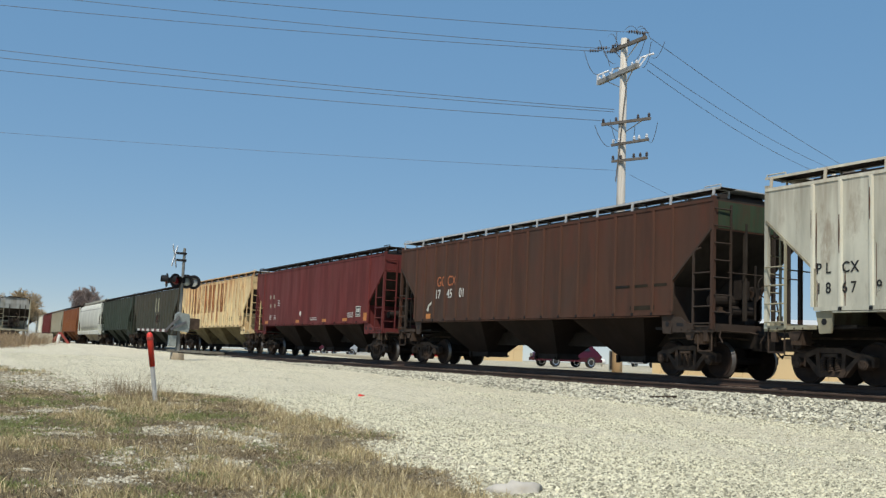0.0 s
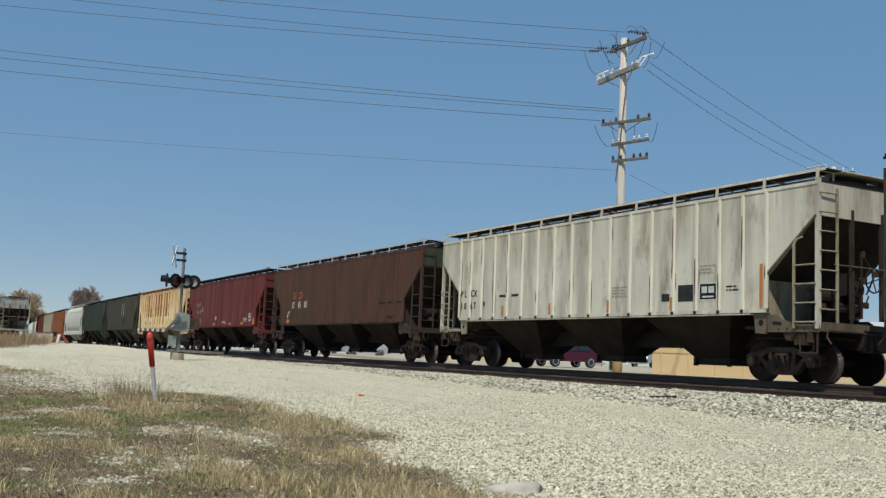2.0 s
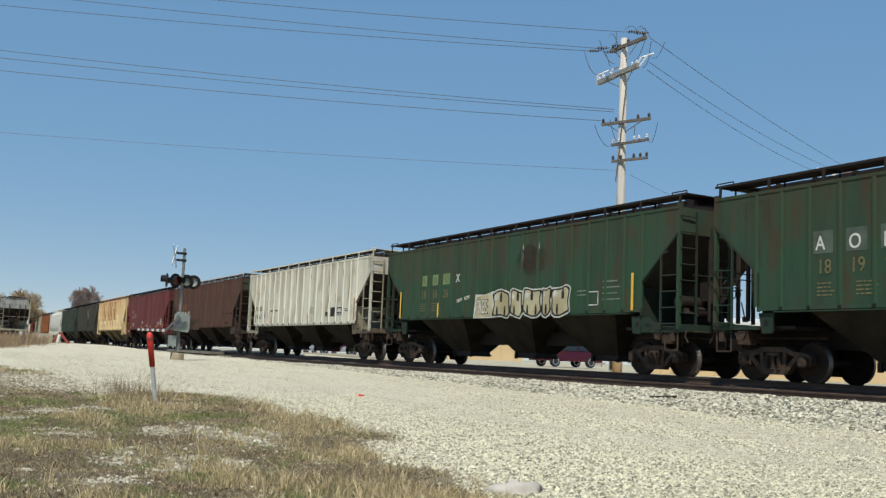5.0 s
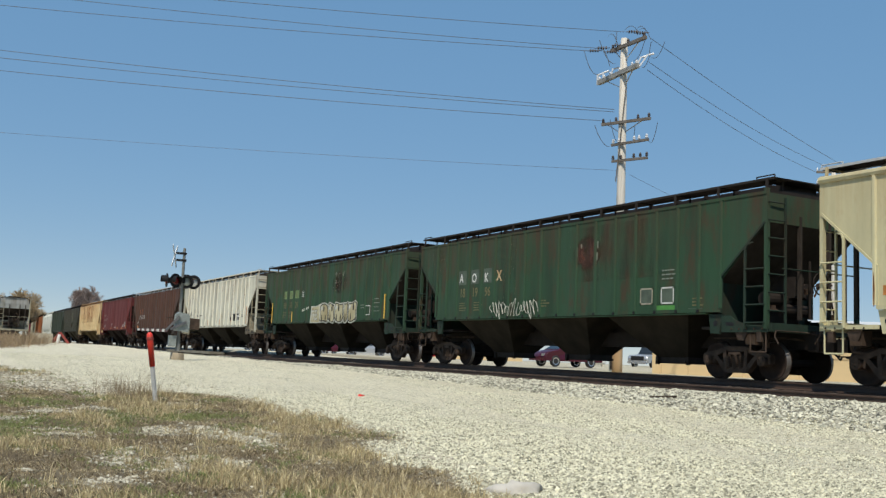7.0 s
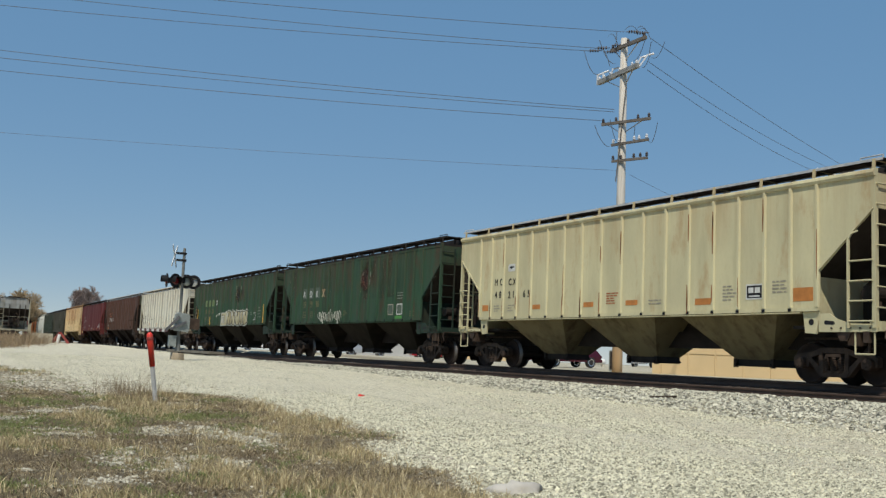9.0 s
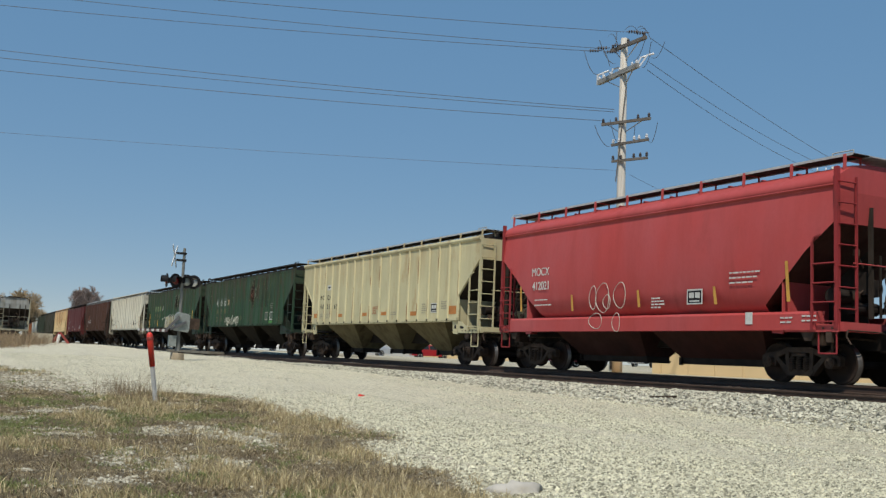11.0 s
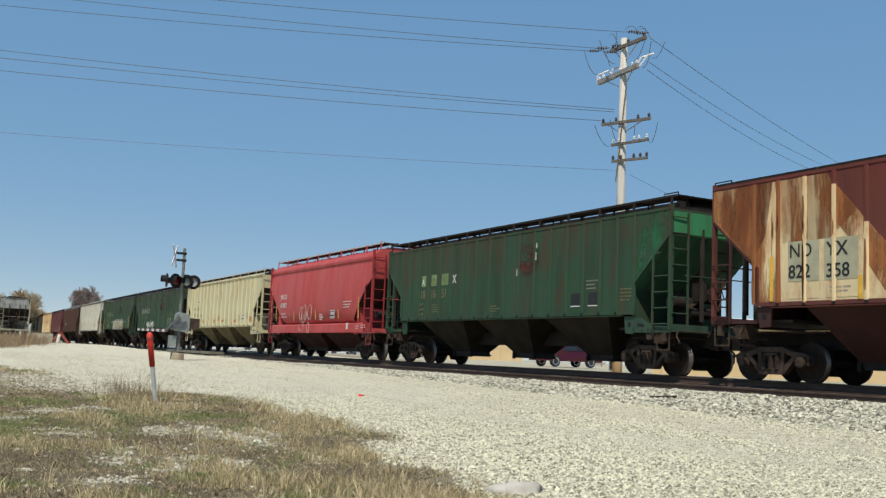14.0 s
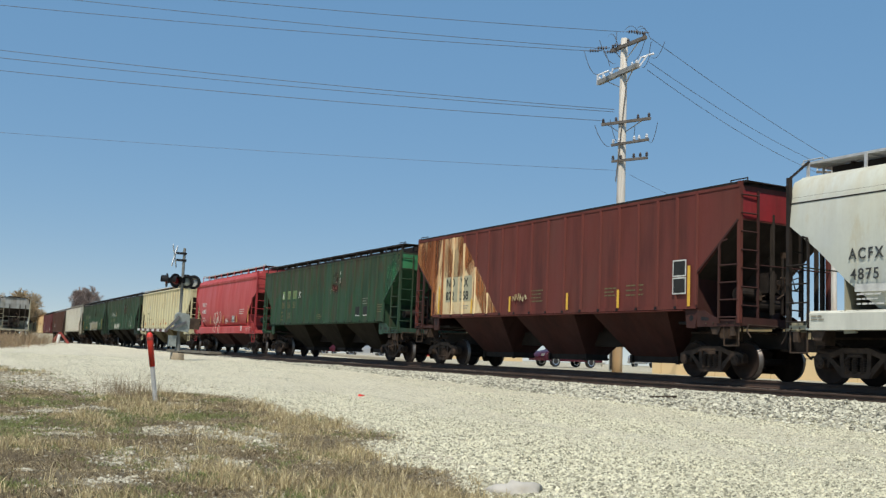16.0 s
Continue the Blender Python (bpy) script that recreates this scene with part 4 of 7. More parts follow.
def ragged(name, col, dark, scale=2.2, stretch=(1, 1, 0.5), lo=0.42, hi=0.58, most=0.85, fade=False):
    """A stain with an uneven, broken edge that lets the paint below show."""
    m, nt, b = material(name, 0.85)
    big = noise_of(nt, scale, stretch, 6.0, 0.65)
    c = mix(nt, ramp(nt, noise_of(nt, scale * 2.3, stretch, 5.0), 0.35, 0.65), col, dark)
    nt.links.new(c, b.inputs["Base Color"])
    cover = ramp(nt, big, lo, hi, 0.0, most)
    if fade:                 # thins out towards the stain's rim
        co = nt.nodes.new("ShaderNodeTexCoord")
        flat = nt.nodes.new("ShaderNodeVectorMath")
        flat.operation = "MULTIPLY_ADD"
        flat.inputs[1].default_value, flat.inputs[2].default_value = (0, 1, 1), (0, -0.5, -0.5)
        nt.links.new(co.outputs["Generated"], flat.inputs[0])
        far = nt.nodes.new("ShaderNodeVectorMath")
        far.operation = "LENGTH"
        nt.links.new(flat.outputs[0], far.inputs[0])
        times = nt.nodes.new("ShaderNodeMath")
        times.operation = "MULTIPLY"
        nt.links.new(cover, times.inputs[0])
        nt.links.new(ramp(nt, far.outputs["Value"], 0.18, 0.47, 1.0, 0.0), times.inputs[1])
        cover = times.outputs[0]
    nt.links.new(cover, b.inputs["Alpha"])
    b.inputs["Specular IOR Level"].default_value = 0.2
    return m


P_TRACE = ragged("rusty_red_stain", (0.105, 0.044, 0.032), (0.050, 0.034, 0.026), 1.8, (1, 1, 0.8), 0.36, 0.56, 0.85, True)
P_TRACE_DULL = ragged("dull_brown_stain", (0.066, 0.040, 0.030), (0.046, 0.040, 0.030), 1.8, (1, 1, 0.8), 0.34, 0.58, 0.55, True)
P_TRACE_RED = ragged("red_smear", (0.165, 0.034, 0.030), (0.052, 0.034, 0.026), 1.3, (1, 0.6, 1.0), 0.32, 0.54, 0.95, True)
P_RUST_ORANGE = ragged("orange_rust_stain", (0.44, 0.175, 0.062), (0.25, 0.085, 0.033), 1.5, (1, 1, 0.18), 0.38, 0.54, 0.88)
P_RUST_DARK = ragged("dark_rust_stain", (0.20, 0.070, 0.032), (0.12, 0.040, 0.024), 1.2, (1, 1, 0.25), 0.40, 0.64, 0.55)
P_NDY_RIB = car_paint("orange_brown_rib_paint", (0.30, 0.115, 0.048), (0.16, 0.055, 0.028), 0.5, 0.4)
P_RUST_RUN = ragged("rust_run_stain", (0.44, 0.165, 0.055), (0.28, 0.090, 0.032), 1.6, (1, 1, 0.14), 0.44, 0.62, 0.9)
P_RUST_FAINT = ragged("faint_brown_run", (0.085, 0.040, 0.024), (0.060, 0.034, 0.024), 1.5, (1, 1, 0.12), 0.46, 0.66, 0.20)


def data_box(car, L, u, z, w, n, frame_mat, fill, label):
    """A framed black data panel with two blank fields."""
    patch(car, L, rect(u, z, w, n), M["letter_white"], "data_panel", label, up=0.004)
    patch(car, L, rect(u + 0.035, z + 0.035, w - 0.07, n - 0.07), M["black"], "data_field", up=0.008)
    for k in (0.16, 0.54):
        patch(car, L, rect(u + w * k, z + n * 0.42, w * 0.30, n * 0.36), M["letter_white"], "data_mark", up=0.011)
    patch(car, L, rect(u + w * 0.18, z + n * 0.17, w * 0.64, n * 0.09), M["letter_white"], "data_mark", up=0.011)


P_DRIP = plain("orange_rust_streak", (0.30, 0.115, 0.035), 0.85, 0.0, 0.4, 3.0)
P_DRIP_DARK = plain("dark_rust_streak", (0.13, 0.060, 0.032), 0.85, 0.0, 0.4, 3.0)


def drips(car, L, seed, n, mat=None, up=0.0485, lo=1.62, hi=4.3, places=None, wide=0.05):
    """Narrow ragged rust runs on the ribs and sheet edges."""
    rnd = random.Random(seed)
    for k in range(n):
        u = rnd.choice(places or rib_places(L, 18)) + rnd.uniform(-0.02, 0.02)
        top, long = rnd.uniform(lo + 0.5, hi), rnd.uniform(0.3, 1.4)
        w = wide * rnd.uniform(0.4, 1.0) / 2
        bot = max(lo, top - long)
        patch(car, L, [(u - w * 0.5, top), (u + w * 0.4, top), (u + w, top * 0.6 + bot * 0.4), (u + w * 0.3, bot), (u - w * 0.4, bot), (u - w, top * 0.35 + bot * 0.65)], mat or P_DRIP, "rust_streak", up=up)


def rows_of(car, L, mat, *items):
    for text, u, z, size in items:
        lettering(text, size, mat, car, on_side(car, L, u, z, 0.004), squeeze=0.88)


# ---- the far head of the train
hopper_car(262.0, 17.0, P_WHITE, "dusty white covered hopper car far up the track", keyed=False)
hopper_car(225.6, 17.0, P_GREY, "dull grey-beige covered hopper car far up the track", ribs=15, keyed=False)
c = hopper_car(243.8, 17.0, P_MAROON, "dull maroon covered hopper car far up the track", ribs=15, keyed=False)
hopper_car(207.6, 17.0, P_RUST, "orange rusty covered hopper car", ribs=15, keyed=False, walkway=M["steel_dark"])
hopper_car(189.4, 18.0, P_WHITE, "white round-sided covered hopper car", kind="round", keyed=False, end=P_LTGREY)
hopper_car(169.8, 16.8, P_DKGREEN, "dark green covered hopper car", ribs=15, keyed=False, walkway=M["steel_dark"])
c = hopper_car(151.9, 16.8, P_BLACK, "dark grey-green covered hopper car with a faded emblem", ribs=15, keyed=False, walkway=M["steel_dark"])
patch(c, 16.8, rect(9.2, 1.9, 2.0, 0.9), P_TRACE, "faded_emblem", "faded reddish emblem", up=0.002)
patch(c, 16.8, rect(9.0, 2.9, 0.5, 1.1), P_GREY_PANEL, "faded_stencil", up=0.002)
patch(c, 16.8, rect(10.0, 2.9, 0.5, 1.1), P_GREY_PANEL, "faded_stencil", up=0.002)
c = hopper_car(134.0, 16.9, P_ORANGE_CREAM, "rust-stained cream covered hopper car", ribs=17, rib_mat=P_ORANGE_CREAM, under=P_UNDER_TAN, walkway=P_ORANGE_CREAM)
for u, w in ((6.2, 0.7), (7.3, 0.5), (8.1, 0.8), (9.6, 0.4), (3.9, 0.3)):
    patch(c, 16.9, [(u, 4.3), (u + w, 4.3), (u + w * 0.8, 2.9), (u + w * 0.6, 1.8), (u + w * 0.3, 1.9), (u + w * 0.1, 3.1)], P_RUST_ORANGE, "rust_streak", "broad rust run", up=0.004)
drips(c, 16.9, 12, 20)
for u in (3.0, 4.6, 12.6, 14.6):
    bars(c, 16.9, u, 2.1, 0.7, 3, M["letter_black"])

patch(c, 16.9, rect(2.2, 2.5, 9.5, 1.8), P_RUST_RUN, "rust_stain", "orange rust stain", up=0.003)
# ---- maroon car
L = 16.9
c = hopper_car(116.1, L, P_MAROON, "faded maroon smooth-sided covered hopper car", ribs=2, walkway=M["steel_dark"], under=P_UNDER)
for u, z in ((2.3, 2.98), (2.85, 2.98), (2.38, 2.50), (3.05, 2.50)):
    patch(c, L, rect(u + 0.08, z, 0.20, 0.20), M["letter_faint"], "worn_stencil", up=0.002)
for u, z in ((2.45, 1.9), (3.2, 1.9)):
    bars(c, L, u, z + 0.15, 0.35, 3, M["letter_white"])
patch(c, L, [(7.2 + 0.13 * math.cos(k * math.tau / 14), 2.12 + 0.12 * math.sin(k * math.tau / 14)) for k in range(14)], M["letter_white"], "round_mark", up=0.002)
data_box(c, L, 14.15, 1.85, 0.5, 0.45, M["letter_white"], M["black"], "small white-framed data panel")
for u in (1.75, 6.6, 10.2, 12.7, 15.0):
    patch(c, L, rect(u, 1.64, 0.5, 0.16 if u < 14 else 0.36), P_OCHRE, "marker_panel", "orange marker panel", up=0.003)
bars(c, L, 8.6, 1.85, 0.9, 2, M["letter_white"]), bars(c, L, 13.2, 2.0, 0.6, 3, M["letter_white"])
bars(c, L, 3.7, 2.85, 0.3, 4, M["letter_white"])

# ---- brown car
L = 17.3
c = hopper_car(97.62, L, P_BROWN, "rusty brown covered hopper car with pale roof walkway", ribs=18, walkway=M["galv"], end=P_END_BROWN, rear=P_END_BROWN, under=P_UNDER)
rows_of(c, L, M["letter_orange"], ("GC", 3.08, 2.84, 0.52), ("CX", 3.88, 2.84, 0.52))
rows_of(c, L, M["letter_white"], ("17", 2.98, 2.40, 0.46), ("45", 3.85, 2.40, 0.46), ("01", 4.75, 2.40, 0.46))
bars(c, L, 13.5, 2.36, 0.62, 1, M["black"])
for u in (13.56, 14.3, 15.05):
    patch(c, L, rect(u, 2.33, 0.62, 0.08), M["grime"], "dark_slot", up=0.002)
patch(c, L, rect(14.2, 1.72, 1.0, 0.12), M["grime"], "dark_slot", up=0.002)
patch(c, L, [(2.32, 1.98), (2.44, 2.18), (2.70, 2.30), (2.66, 2.18), (2.52, 2.10), (2.46, 1.92)], P_SPRAY, "chalk_mark", up=0.004)
patch(c, L, rect(2.3, 1.62, 0.35, 0.22), P_OCHRE, "marker_panel", "worn orange marker panel", up=0.003)
bm = bmesh.new()
box(bm, (-1.40, -L / 2 - 0.012, 3.72), (1.5, -L / 2 - 0.002, 4.40))
part("end_panel", bm, P_GREEN, c, "dull green repainted end panel")

# ---- pale grey car
L = 17.0
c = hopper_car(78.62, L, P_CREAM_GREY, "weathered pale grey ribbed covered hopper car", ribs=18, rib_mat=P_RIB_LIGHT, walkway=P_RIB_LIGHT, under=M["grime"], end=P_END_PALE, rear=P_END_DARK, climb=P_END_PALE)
rows_of(c, L, M["letter_black"], *((ch, u, z, 0.33) for word, z in (("PLCX ", 2.38), ("18679", 1.95)) for ch, u in zip(word, (1.45, 1.70, 2.12, 2.34, 2.96)) if ch != " "))
for u, z, w, n in ((12.0, 1.92, 0.3, 0.2), (12.62, 1.90, 0.55, 0.42)):
    patch(c, L, rect(u, z, w, n), M["letter_black"], "painted_out_panel", "painted-out dark panel", up=0.003)
data_box(c, L, 13.38, 1.90, 0.62, 0.45, M["letter_black"], M["letter_white"], "black data panel with white fields")
for u in (4.0, 4.75):
    patch(c, L, rect(u, 2.30, 0.4, 0.08), M["letter_black"], "dark_mark", up=0.003)
for u in (4.27, 6.97, 9.81, 12.40):
    patch(c, L, rect(u - 0.04, 1.68, 0.09, 0.34), P_OCHRE, "marker_strip", "orange marker strip", up=0.048)
patch(c, L, rect(15.40, 1.70, 0.09, 1.0), P_OCHRE, "marker_strip", "orange marker strip", up=0.048)
drips(c, L, 8, 26, P_DRIP_DARK, wide=0.045)
drips(c, L, 9, 10, P_DRIP_DARK, up=0.003, places=[u + 0.10 for u in rib_places(L, 18)], wide=0.04)
bars(c, L, 9.95, 2.35, 0.6, 4, M["letter_faint"]), bars(c, L, 13.4, 2.75, 0.5, 3, M["letter_faint"]), bars(c, L, 14.3, 2.2, 0.3, 2, M["letter_black"])

# ---- first green car, with spray paint
L = 17.3
STR = [(1.38, 1.70, 1.05), (4.5, 1.70, 0.52), (15.55, 1.72, 1.02)]
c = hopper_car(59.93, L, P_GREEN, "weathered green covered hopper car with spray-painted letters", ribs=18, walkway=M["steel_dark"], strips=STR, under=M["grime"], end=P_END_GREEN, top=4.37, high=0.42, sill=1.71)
for u, w in ((3.10, 0.38), (3.94, 0.42), (4.74, 0.52)):
    patch(c, L, rect(u, 2.90, w, 0.40), P_PATCH_GREEN, "stencil_panel", "pale green stencil panel", up=0.003)
rows_of(c, L, M["letter_white"], ("X", 5.72, 2.95, 0.42))
rows_of(c, L, M["letter_gold"], ("A", 3.18, 2.96, 0.36), ("O", 4.02, 2.96, 0.36), ("K", 4.86, 2.96, 0.36))
lettering("DEATH ROW", 0.17, P_SPRAY, c, on_side(c, L, 5.84, 2.20, 0.004) @ pose(0, 0, 0, 0, 0, 8), squeeze=0.9)
rows_of(c, L, M["letter_gold"], ("18", 3.08, 2.42, 0.44), ("16", 3.95, 2.42, 0.44), ("26", 4.78, 2.42, 0.44))
patch(c, L, [(9.45, 2.85), (9.6, 3.4), (10.0, 4.0), (11.2, 4.05), (11.5, 3.7), (11.3, 3.1), (10.4, 2.85)], P_TRACE_DULL, "rusty_patch", "rusty patch over an old emblem", up=0.002)
for u, z, n in ((9.98, 3.0, 0.25), (10.0, 3.4, 0.3), (10.02, 3.8, 0.15), (10.9, 3.3, 0.2), (10.92, 3.75, 0.2)):
    patch(c, L, rect(u, z, 0.05, n), M["letter_white"], "emblem_edge", up=0.006)


def sprayed(car, L, letters, u, z, n, adv):
    """Rounded, waisted block shapes in layers: pale outline, dark edge, dull gold face, dark notches."""
    def blob(x, w, grow):
        out = []
        for k in range(28):
            a = k * math.tau / 28
            ca, sa = math.cos(a), math.sin(a)
            px, pz = math.copysign(abs(ca) ** 0.45, ca), math.copysign(abs(sa) ** 0.45, sa)
            waist = 1 - 0.13 * math.cos(pz * math.pi / 2) ** 2 + 0.05 * math.sin(5 * a + x)
            out.append((x + w / 2 + px * waist * (w / 2 + grow), z + n / 2 + pz * (n / 2 + grow * 0.8) + 0.05 * math.sin(3 * px + x)))
        return out
    x = u
    for ch, w in letters:
        for k, (grow, mat, nm) in enumerate(((0.12, P_SPRAY, "sprayed_outline"), (0.065, M["letter_black"], "sprayed_edge"), (0.0, P_SPRAY_GOLD, "sprayed_face"))):
            patch(car, L, blob(x, w, grow), mat, nm, up=0.048 + 0.003 * k)
        patch(car, L, [(x + 0.06, z + 0.66 * n), (x + w * 0.30, z + 0.72 * n), (x + w * 0.34, z + 0.86 * n), (x + w * 0.2, z + 0.95 * n), (x + 0.07, z + 0.90 * n)], P_SPRAY, "sprayed_shine", up=0.060)
        for q in range(ch):
            xx, low = x + w * (q + 1) / (ch + 1), q % 2 == 0
            z0, z1 = (z - 0.02 * n, z + 0.40 * n) if low else (z + 0.60 * n, z + 1.02 * n)
            t = 0.045 if low else 0.06
            patch(car, L, [(xx - t, z0), (xx + t, z0), (xx + t * 1.2, (z0 + z1) / 2), (xx + t * 0.5, z1), (xx - t * 0.5, z1), (xx - t * 1.2, (z0 + z1) / 2)], M["letter_black"], "sprayed_gap", up=0.064)
        x += w + adv


sprayed(c, L, [(3, 0.95), (2, 0.62), (3, 0.95), (1, 0.38), (2, 0.85)], 8.42, 1.70, 0.74, 0.12)
patch(c, L, [(7.10, 1.62), (8.40, 1.62), (8.40, 2.52), (7.85, 2.42), (7.22, 2.44)], P_SPRAY, "sprayed_outline", "white sprayed outline", up=0.048)
patch(c, L, [(7.22, 1.66), (8.32, 1.66), (8.32, 2.42), (7.30, 2.36)], P_SPRAY_GOLD, "sprayed_face", up=0.051)
lettering("FREE", 0.72, M["letter_black"], c, on_side(c, L, 7.27, 1.76, 0.054), squeeze=0.55)
lettering("FREE", 0.66, P_SPRAY, c, on_side(c, L, 7.30, 1.78, 0.058), squeeze=0.54)
for u, z, w in ((13.0, 2.2, 0.5),):
    bars(c, L, u, z + 0.12, w, 2, P_FAINT_GREEN, 0.12)
bars(c, L, 14.2, 2.55, 0.7, 4, P_FAINT_GREEN, 0.17), bars(c, L, 3.0, 2.2, 0.4, 4, M["letter_gold"]), bars(c, L, 3.9, 2.2, 0.4, 4, M["letter_gold"])
for k in range(4):
    u, z = 13.53, 1.9
    patch(c, L, (rect(u, z, 0.48, 0.03), rect(u, z + 0.38, 0.48, 0.03), rect(u, z, 0.03, 0.4), rect(u + 0.45, z, 0.03, 0.4))[k], M["letter_white"], "panel_frame", up=0.004)

# ---- second green car
L = 17.3
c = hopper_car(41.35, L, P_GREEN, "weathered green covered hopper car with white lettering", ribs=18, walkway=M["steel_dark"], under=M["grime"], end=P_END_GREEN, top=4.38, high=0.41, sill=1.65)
rows_of(c, L, M["letter_white"], ("A", 3.06, 2.90, 0.44), ("O", 3.92, 2.88, 0.44), ("K", 4.76, 2.86, 0.44))
rows_of(c, L, P_PALE_ORANGE, ("X", 5.54, 2.86, 0.52))
rows_of(c, L, M["letter_gold"], ("18", 3.1, 2.38, 0.44), ("19", 3.95, 2.38, 0.44), ("96", 4.80, 2.38, 0.44))
for u in (3.0, 3.86, 4.70):
    patch(c, L, rect(u, 2.82, 0.52, 0.50), P_OLD_PANEL, "faded_panel", "faded grey-green panel", up=0.002)
patch(c, L, [(9.75, 2.95), (9.8, 3.5), (10.3, 4.0), (11.3, 4.0), (11.3, 3.5), (10.9, 2.95), (10.3, 2.85)], P_TRACE, "rusty_patch", "rusty patch over an old emblem", up=0.002)
for u, z, n in ((9.95, 3.0, 0.22), (10.0, 3.35, 0.3), (10.95, 3.2, 0.22), (10.98, 3.55, 0.2), (10.2, 3.6, 0.12)):
    patch(c, L, rect(u, z, 0.05, n), P_FAINT_GREEN, "emblem_edge", up=0.006)
rnd = random.Random(5)
bm = bmesh.new()
pts = []
for k in range(90):                      # one looping scrawl
    f = k / 89
    pts.append((-1.634, L / 2 - 5.3 - 2.75 * f + 0.10 * math.sin(k * 1.05), 1.90 + (0.13 + 0.16 * math.sin(f * 9.0) ** 2) * math.cos(k * 0.95) + 0.06 * math.sin(k * 0.31)))
for a, b in zip(pts, pts[1:]):
    rod(bm, a, b, 0.009, 5)
tagged(part("sprayed_scrawl", bm, P_SPRAY, c, "white sprayed scrawl"), kind="stuff")
for u, tone in ((12.9, M["letter_faint"]), (13.72, M["letter_white"])):
    patch(c, L, rect(u + 0.03, 1.89, 0.44, 0.38), P_OLD_PANEL, "panel_field", up=0.003)
    for k in range(4):
        z, w, n = 1.86, 0.5, 0.44
        patch(c, L, (rect(u, z, w, 0.04), rect(u, z + n - 0.04, w, 0.04), rect(u, z, 0.04, n), rect(u + w - 0.04, z, 0.04, n))[k], tone, "panel_frame", up=0.004)
bars(c, L, 13.75, 2.72, 0.5, 3, P_FAINT_GREEN, 0.11)
patch(c, L, rect(13.5, 1.62, 0.8, 0.20), plain("bright_green_paint", (0.07, 0.26, 0.05), 0.7), "green_mark", "bright green paint mark", up=0.004)
bars(c, L, 3.1, 2.15, 0.45, 4, M["letter_gold"]), bars(c, L, 4.1, 2.15, 0.45, 4, M["letter_gold"]), bars(c, L, 8.1, 2.1, 0.5, 3, M["letter_gold"])
bars(c, L, 14.9, 1.95, 0.3, 3, M["letter_gold"])
patch(c, L, rect(14.75, 1.62, 0.5, 0.10), P_OLD_PANEL, "faded_panel", "faded grey-green panel", up=0.003)

patch(c, L, rect(5.6, 1.7, 1.1, 2.5), P_RUST_FAINT, "rust_stain", "brown rust run", up=0.001)
patch(c, L, rect(0.8, 2.6, 1.2, 1.6), P_RUST_FAINT, "rust_stain", "brown rust run", up=0.001)
patch(c, L, rect(9.4, 2.6, 4.4, 1.6), P_RUST_FAINT, "rust_stain", "brown rust run", up=0.001)
# ---- cream car
L = 17.05
c = hopper_car(22.51, L, P_CREAM, "cream ribbed covered hopper car with orange marker panels", ribs=18, rib_mat=P_CREAM_RIB, walkway=M["galv"], under=P_UNDER_TAN, fat_eave=True)
rows_of(c, L, M["letter_black"], ("M", 2.30, 2.70, 0.31), ("O", 2.62, 2.70, 0.31), ("C", 3.16, 2.68, 0.31), ("X", 3.42, 2.68, 0.31), ("4", 2.34, 2.28, 0.31), ("8", 2.60, 2.28, 0.31), ("2", 3.16, 2.26, 0.31), ("1", 3.40, 2.26, 0.31), ("6", 4.04, 2.26, 0.31), ("5", 4.30, 2.26, 0.31))
for u, w, n in ((1.55, 0.38, 0.2), (4.6, 0.42, 0.14), (7.25, 0.46, 0.14), (9.15, 0.5, 0.14), (11.85, 0.55, 0.16), (14.95, 0.55, 0.30)):
    patch(c, L, rect(u, 1.80 if w > 0.5 else 1.86, w, n), P_OCHRE, "marker_panel", "orange marker panel", up=0.003)
data_box(c, L, 13.55, 1.88, 0.52, 0.36, M["letter_black"], M["letter_white"], "black data panel with white fields")
patch(c, L, [(3.12, 3.16), (3.15, 3.13), (3.50, 3.13), (3.53, 3.16), (3.53, 3.34), (3.50, 3.37), (3.15, 3.37), (3.12, 3.34)], M["letter_white"], "round_cornered_mark", "small white round-cornered mark", up=0.003)
patch(c, L, [(3.17, 3.25), (3.24, 3.30), (3.47, 3.29), (3.48, 3.25), (3.36, 3.24), (3.33, 3.19), (3.29, 3.23)], M["letter_black"], "mark_field", up=0.006)
bars(c, L, 8.3, 2.2, 0.45, 5, M["letter_orange"], 0.07), bars(c, L, 12.8, 2.2, 0.35, 5, M["letter_faint"], 0.08), bars(c, L, 14.35, 2.25, 0.4, 4, M["letter_faint"], 0.08)
drips(c, L, 3, 16)
drips(c, L, 31, 10, lo=1.6, hi=2.4)
bars(c, L, 10.1, 1.95, 0.5, 2, M["letter_faint"]), bars(c, L, 2.3, 2.0, 0.3, 3, M["letter_faint"]), bars(c, L, 3.15, 2.0, 0.3, 3, M["letter_faint"])

# ---- faded red round car
L = 13.4
c = hopper_car(4.05, L, P_PINK, "faded red round-sided covered hopper car", kind="round", trim=P_PINK, walkway=M["galv"], under=P_UNDER_RED, lip=True, raise_walk=-0.10, top=4.6, slope=P_UNDER_RED, climb=P_PINK_POST)
rows_of(c, L, M["letter_white"], ("MOCX", 1.80, 2.90, 0.36), ("412021", 1.85, 2.46, 0.36))
bars(c, L, 2.0, 2.12, 0.9, 2, M["letter_white"], 0.16), bars(c, L, 10.3, 2.52, 0.9, 3, M["letter_white"], 0.12), bars(c, L, 7.5, 2.0, 0.4, 4, M["letter_white"], 0.08)
data_box(c, L, 8.85, 1.82, 0.55, 0.38, M["letter_white"], M["black"], "white-framed black data panel")
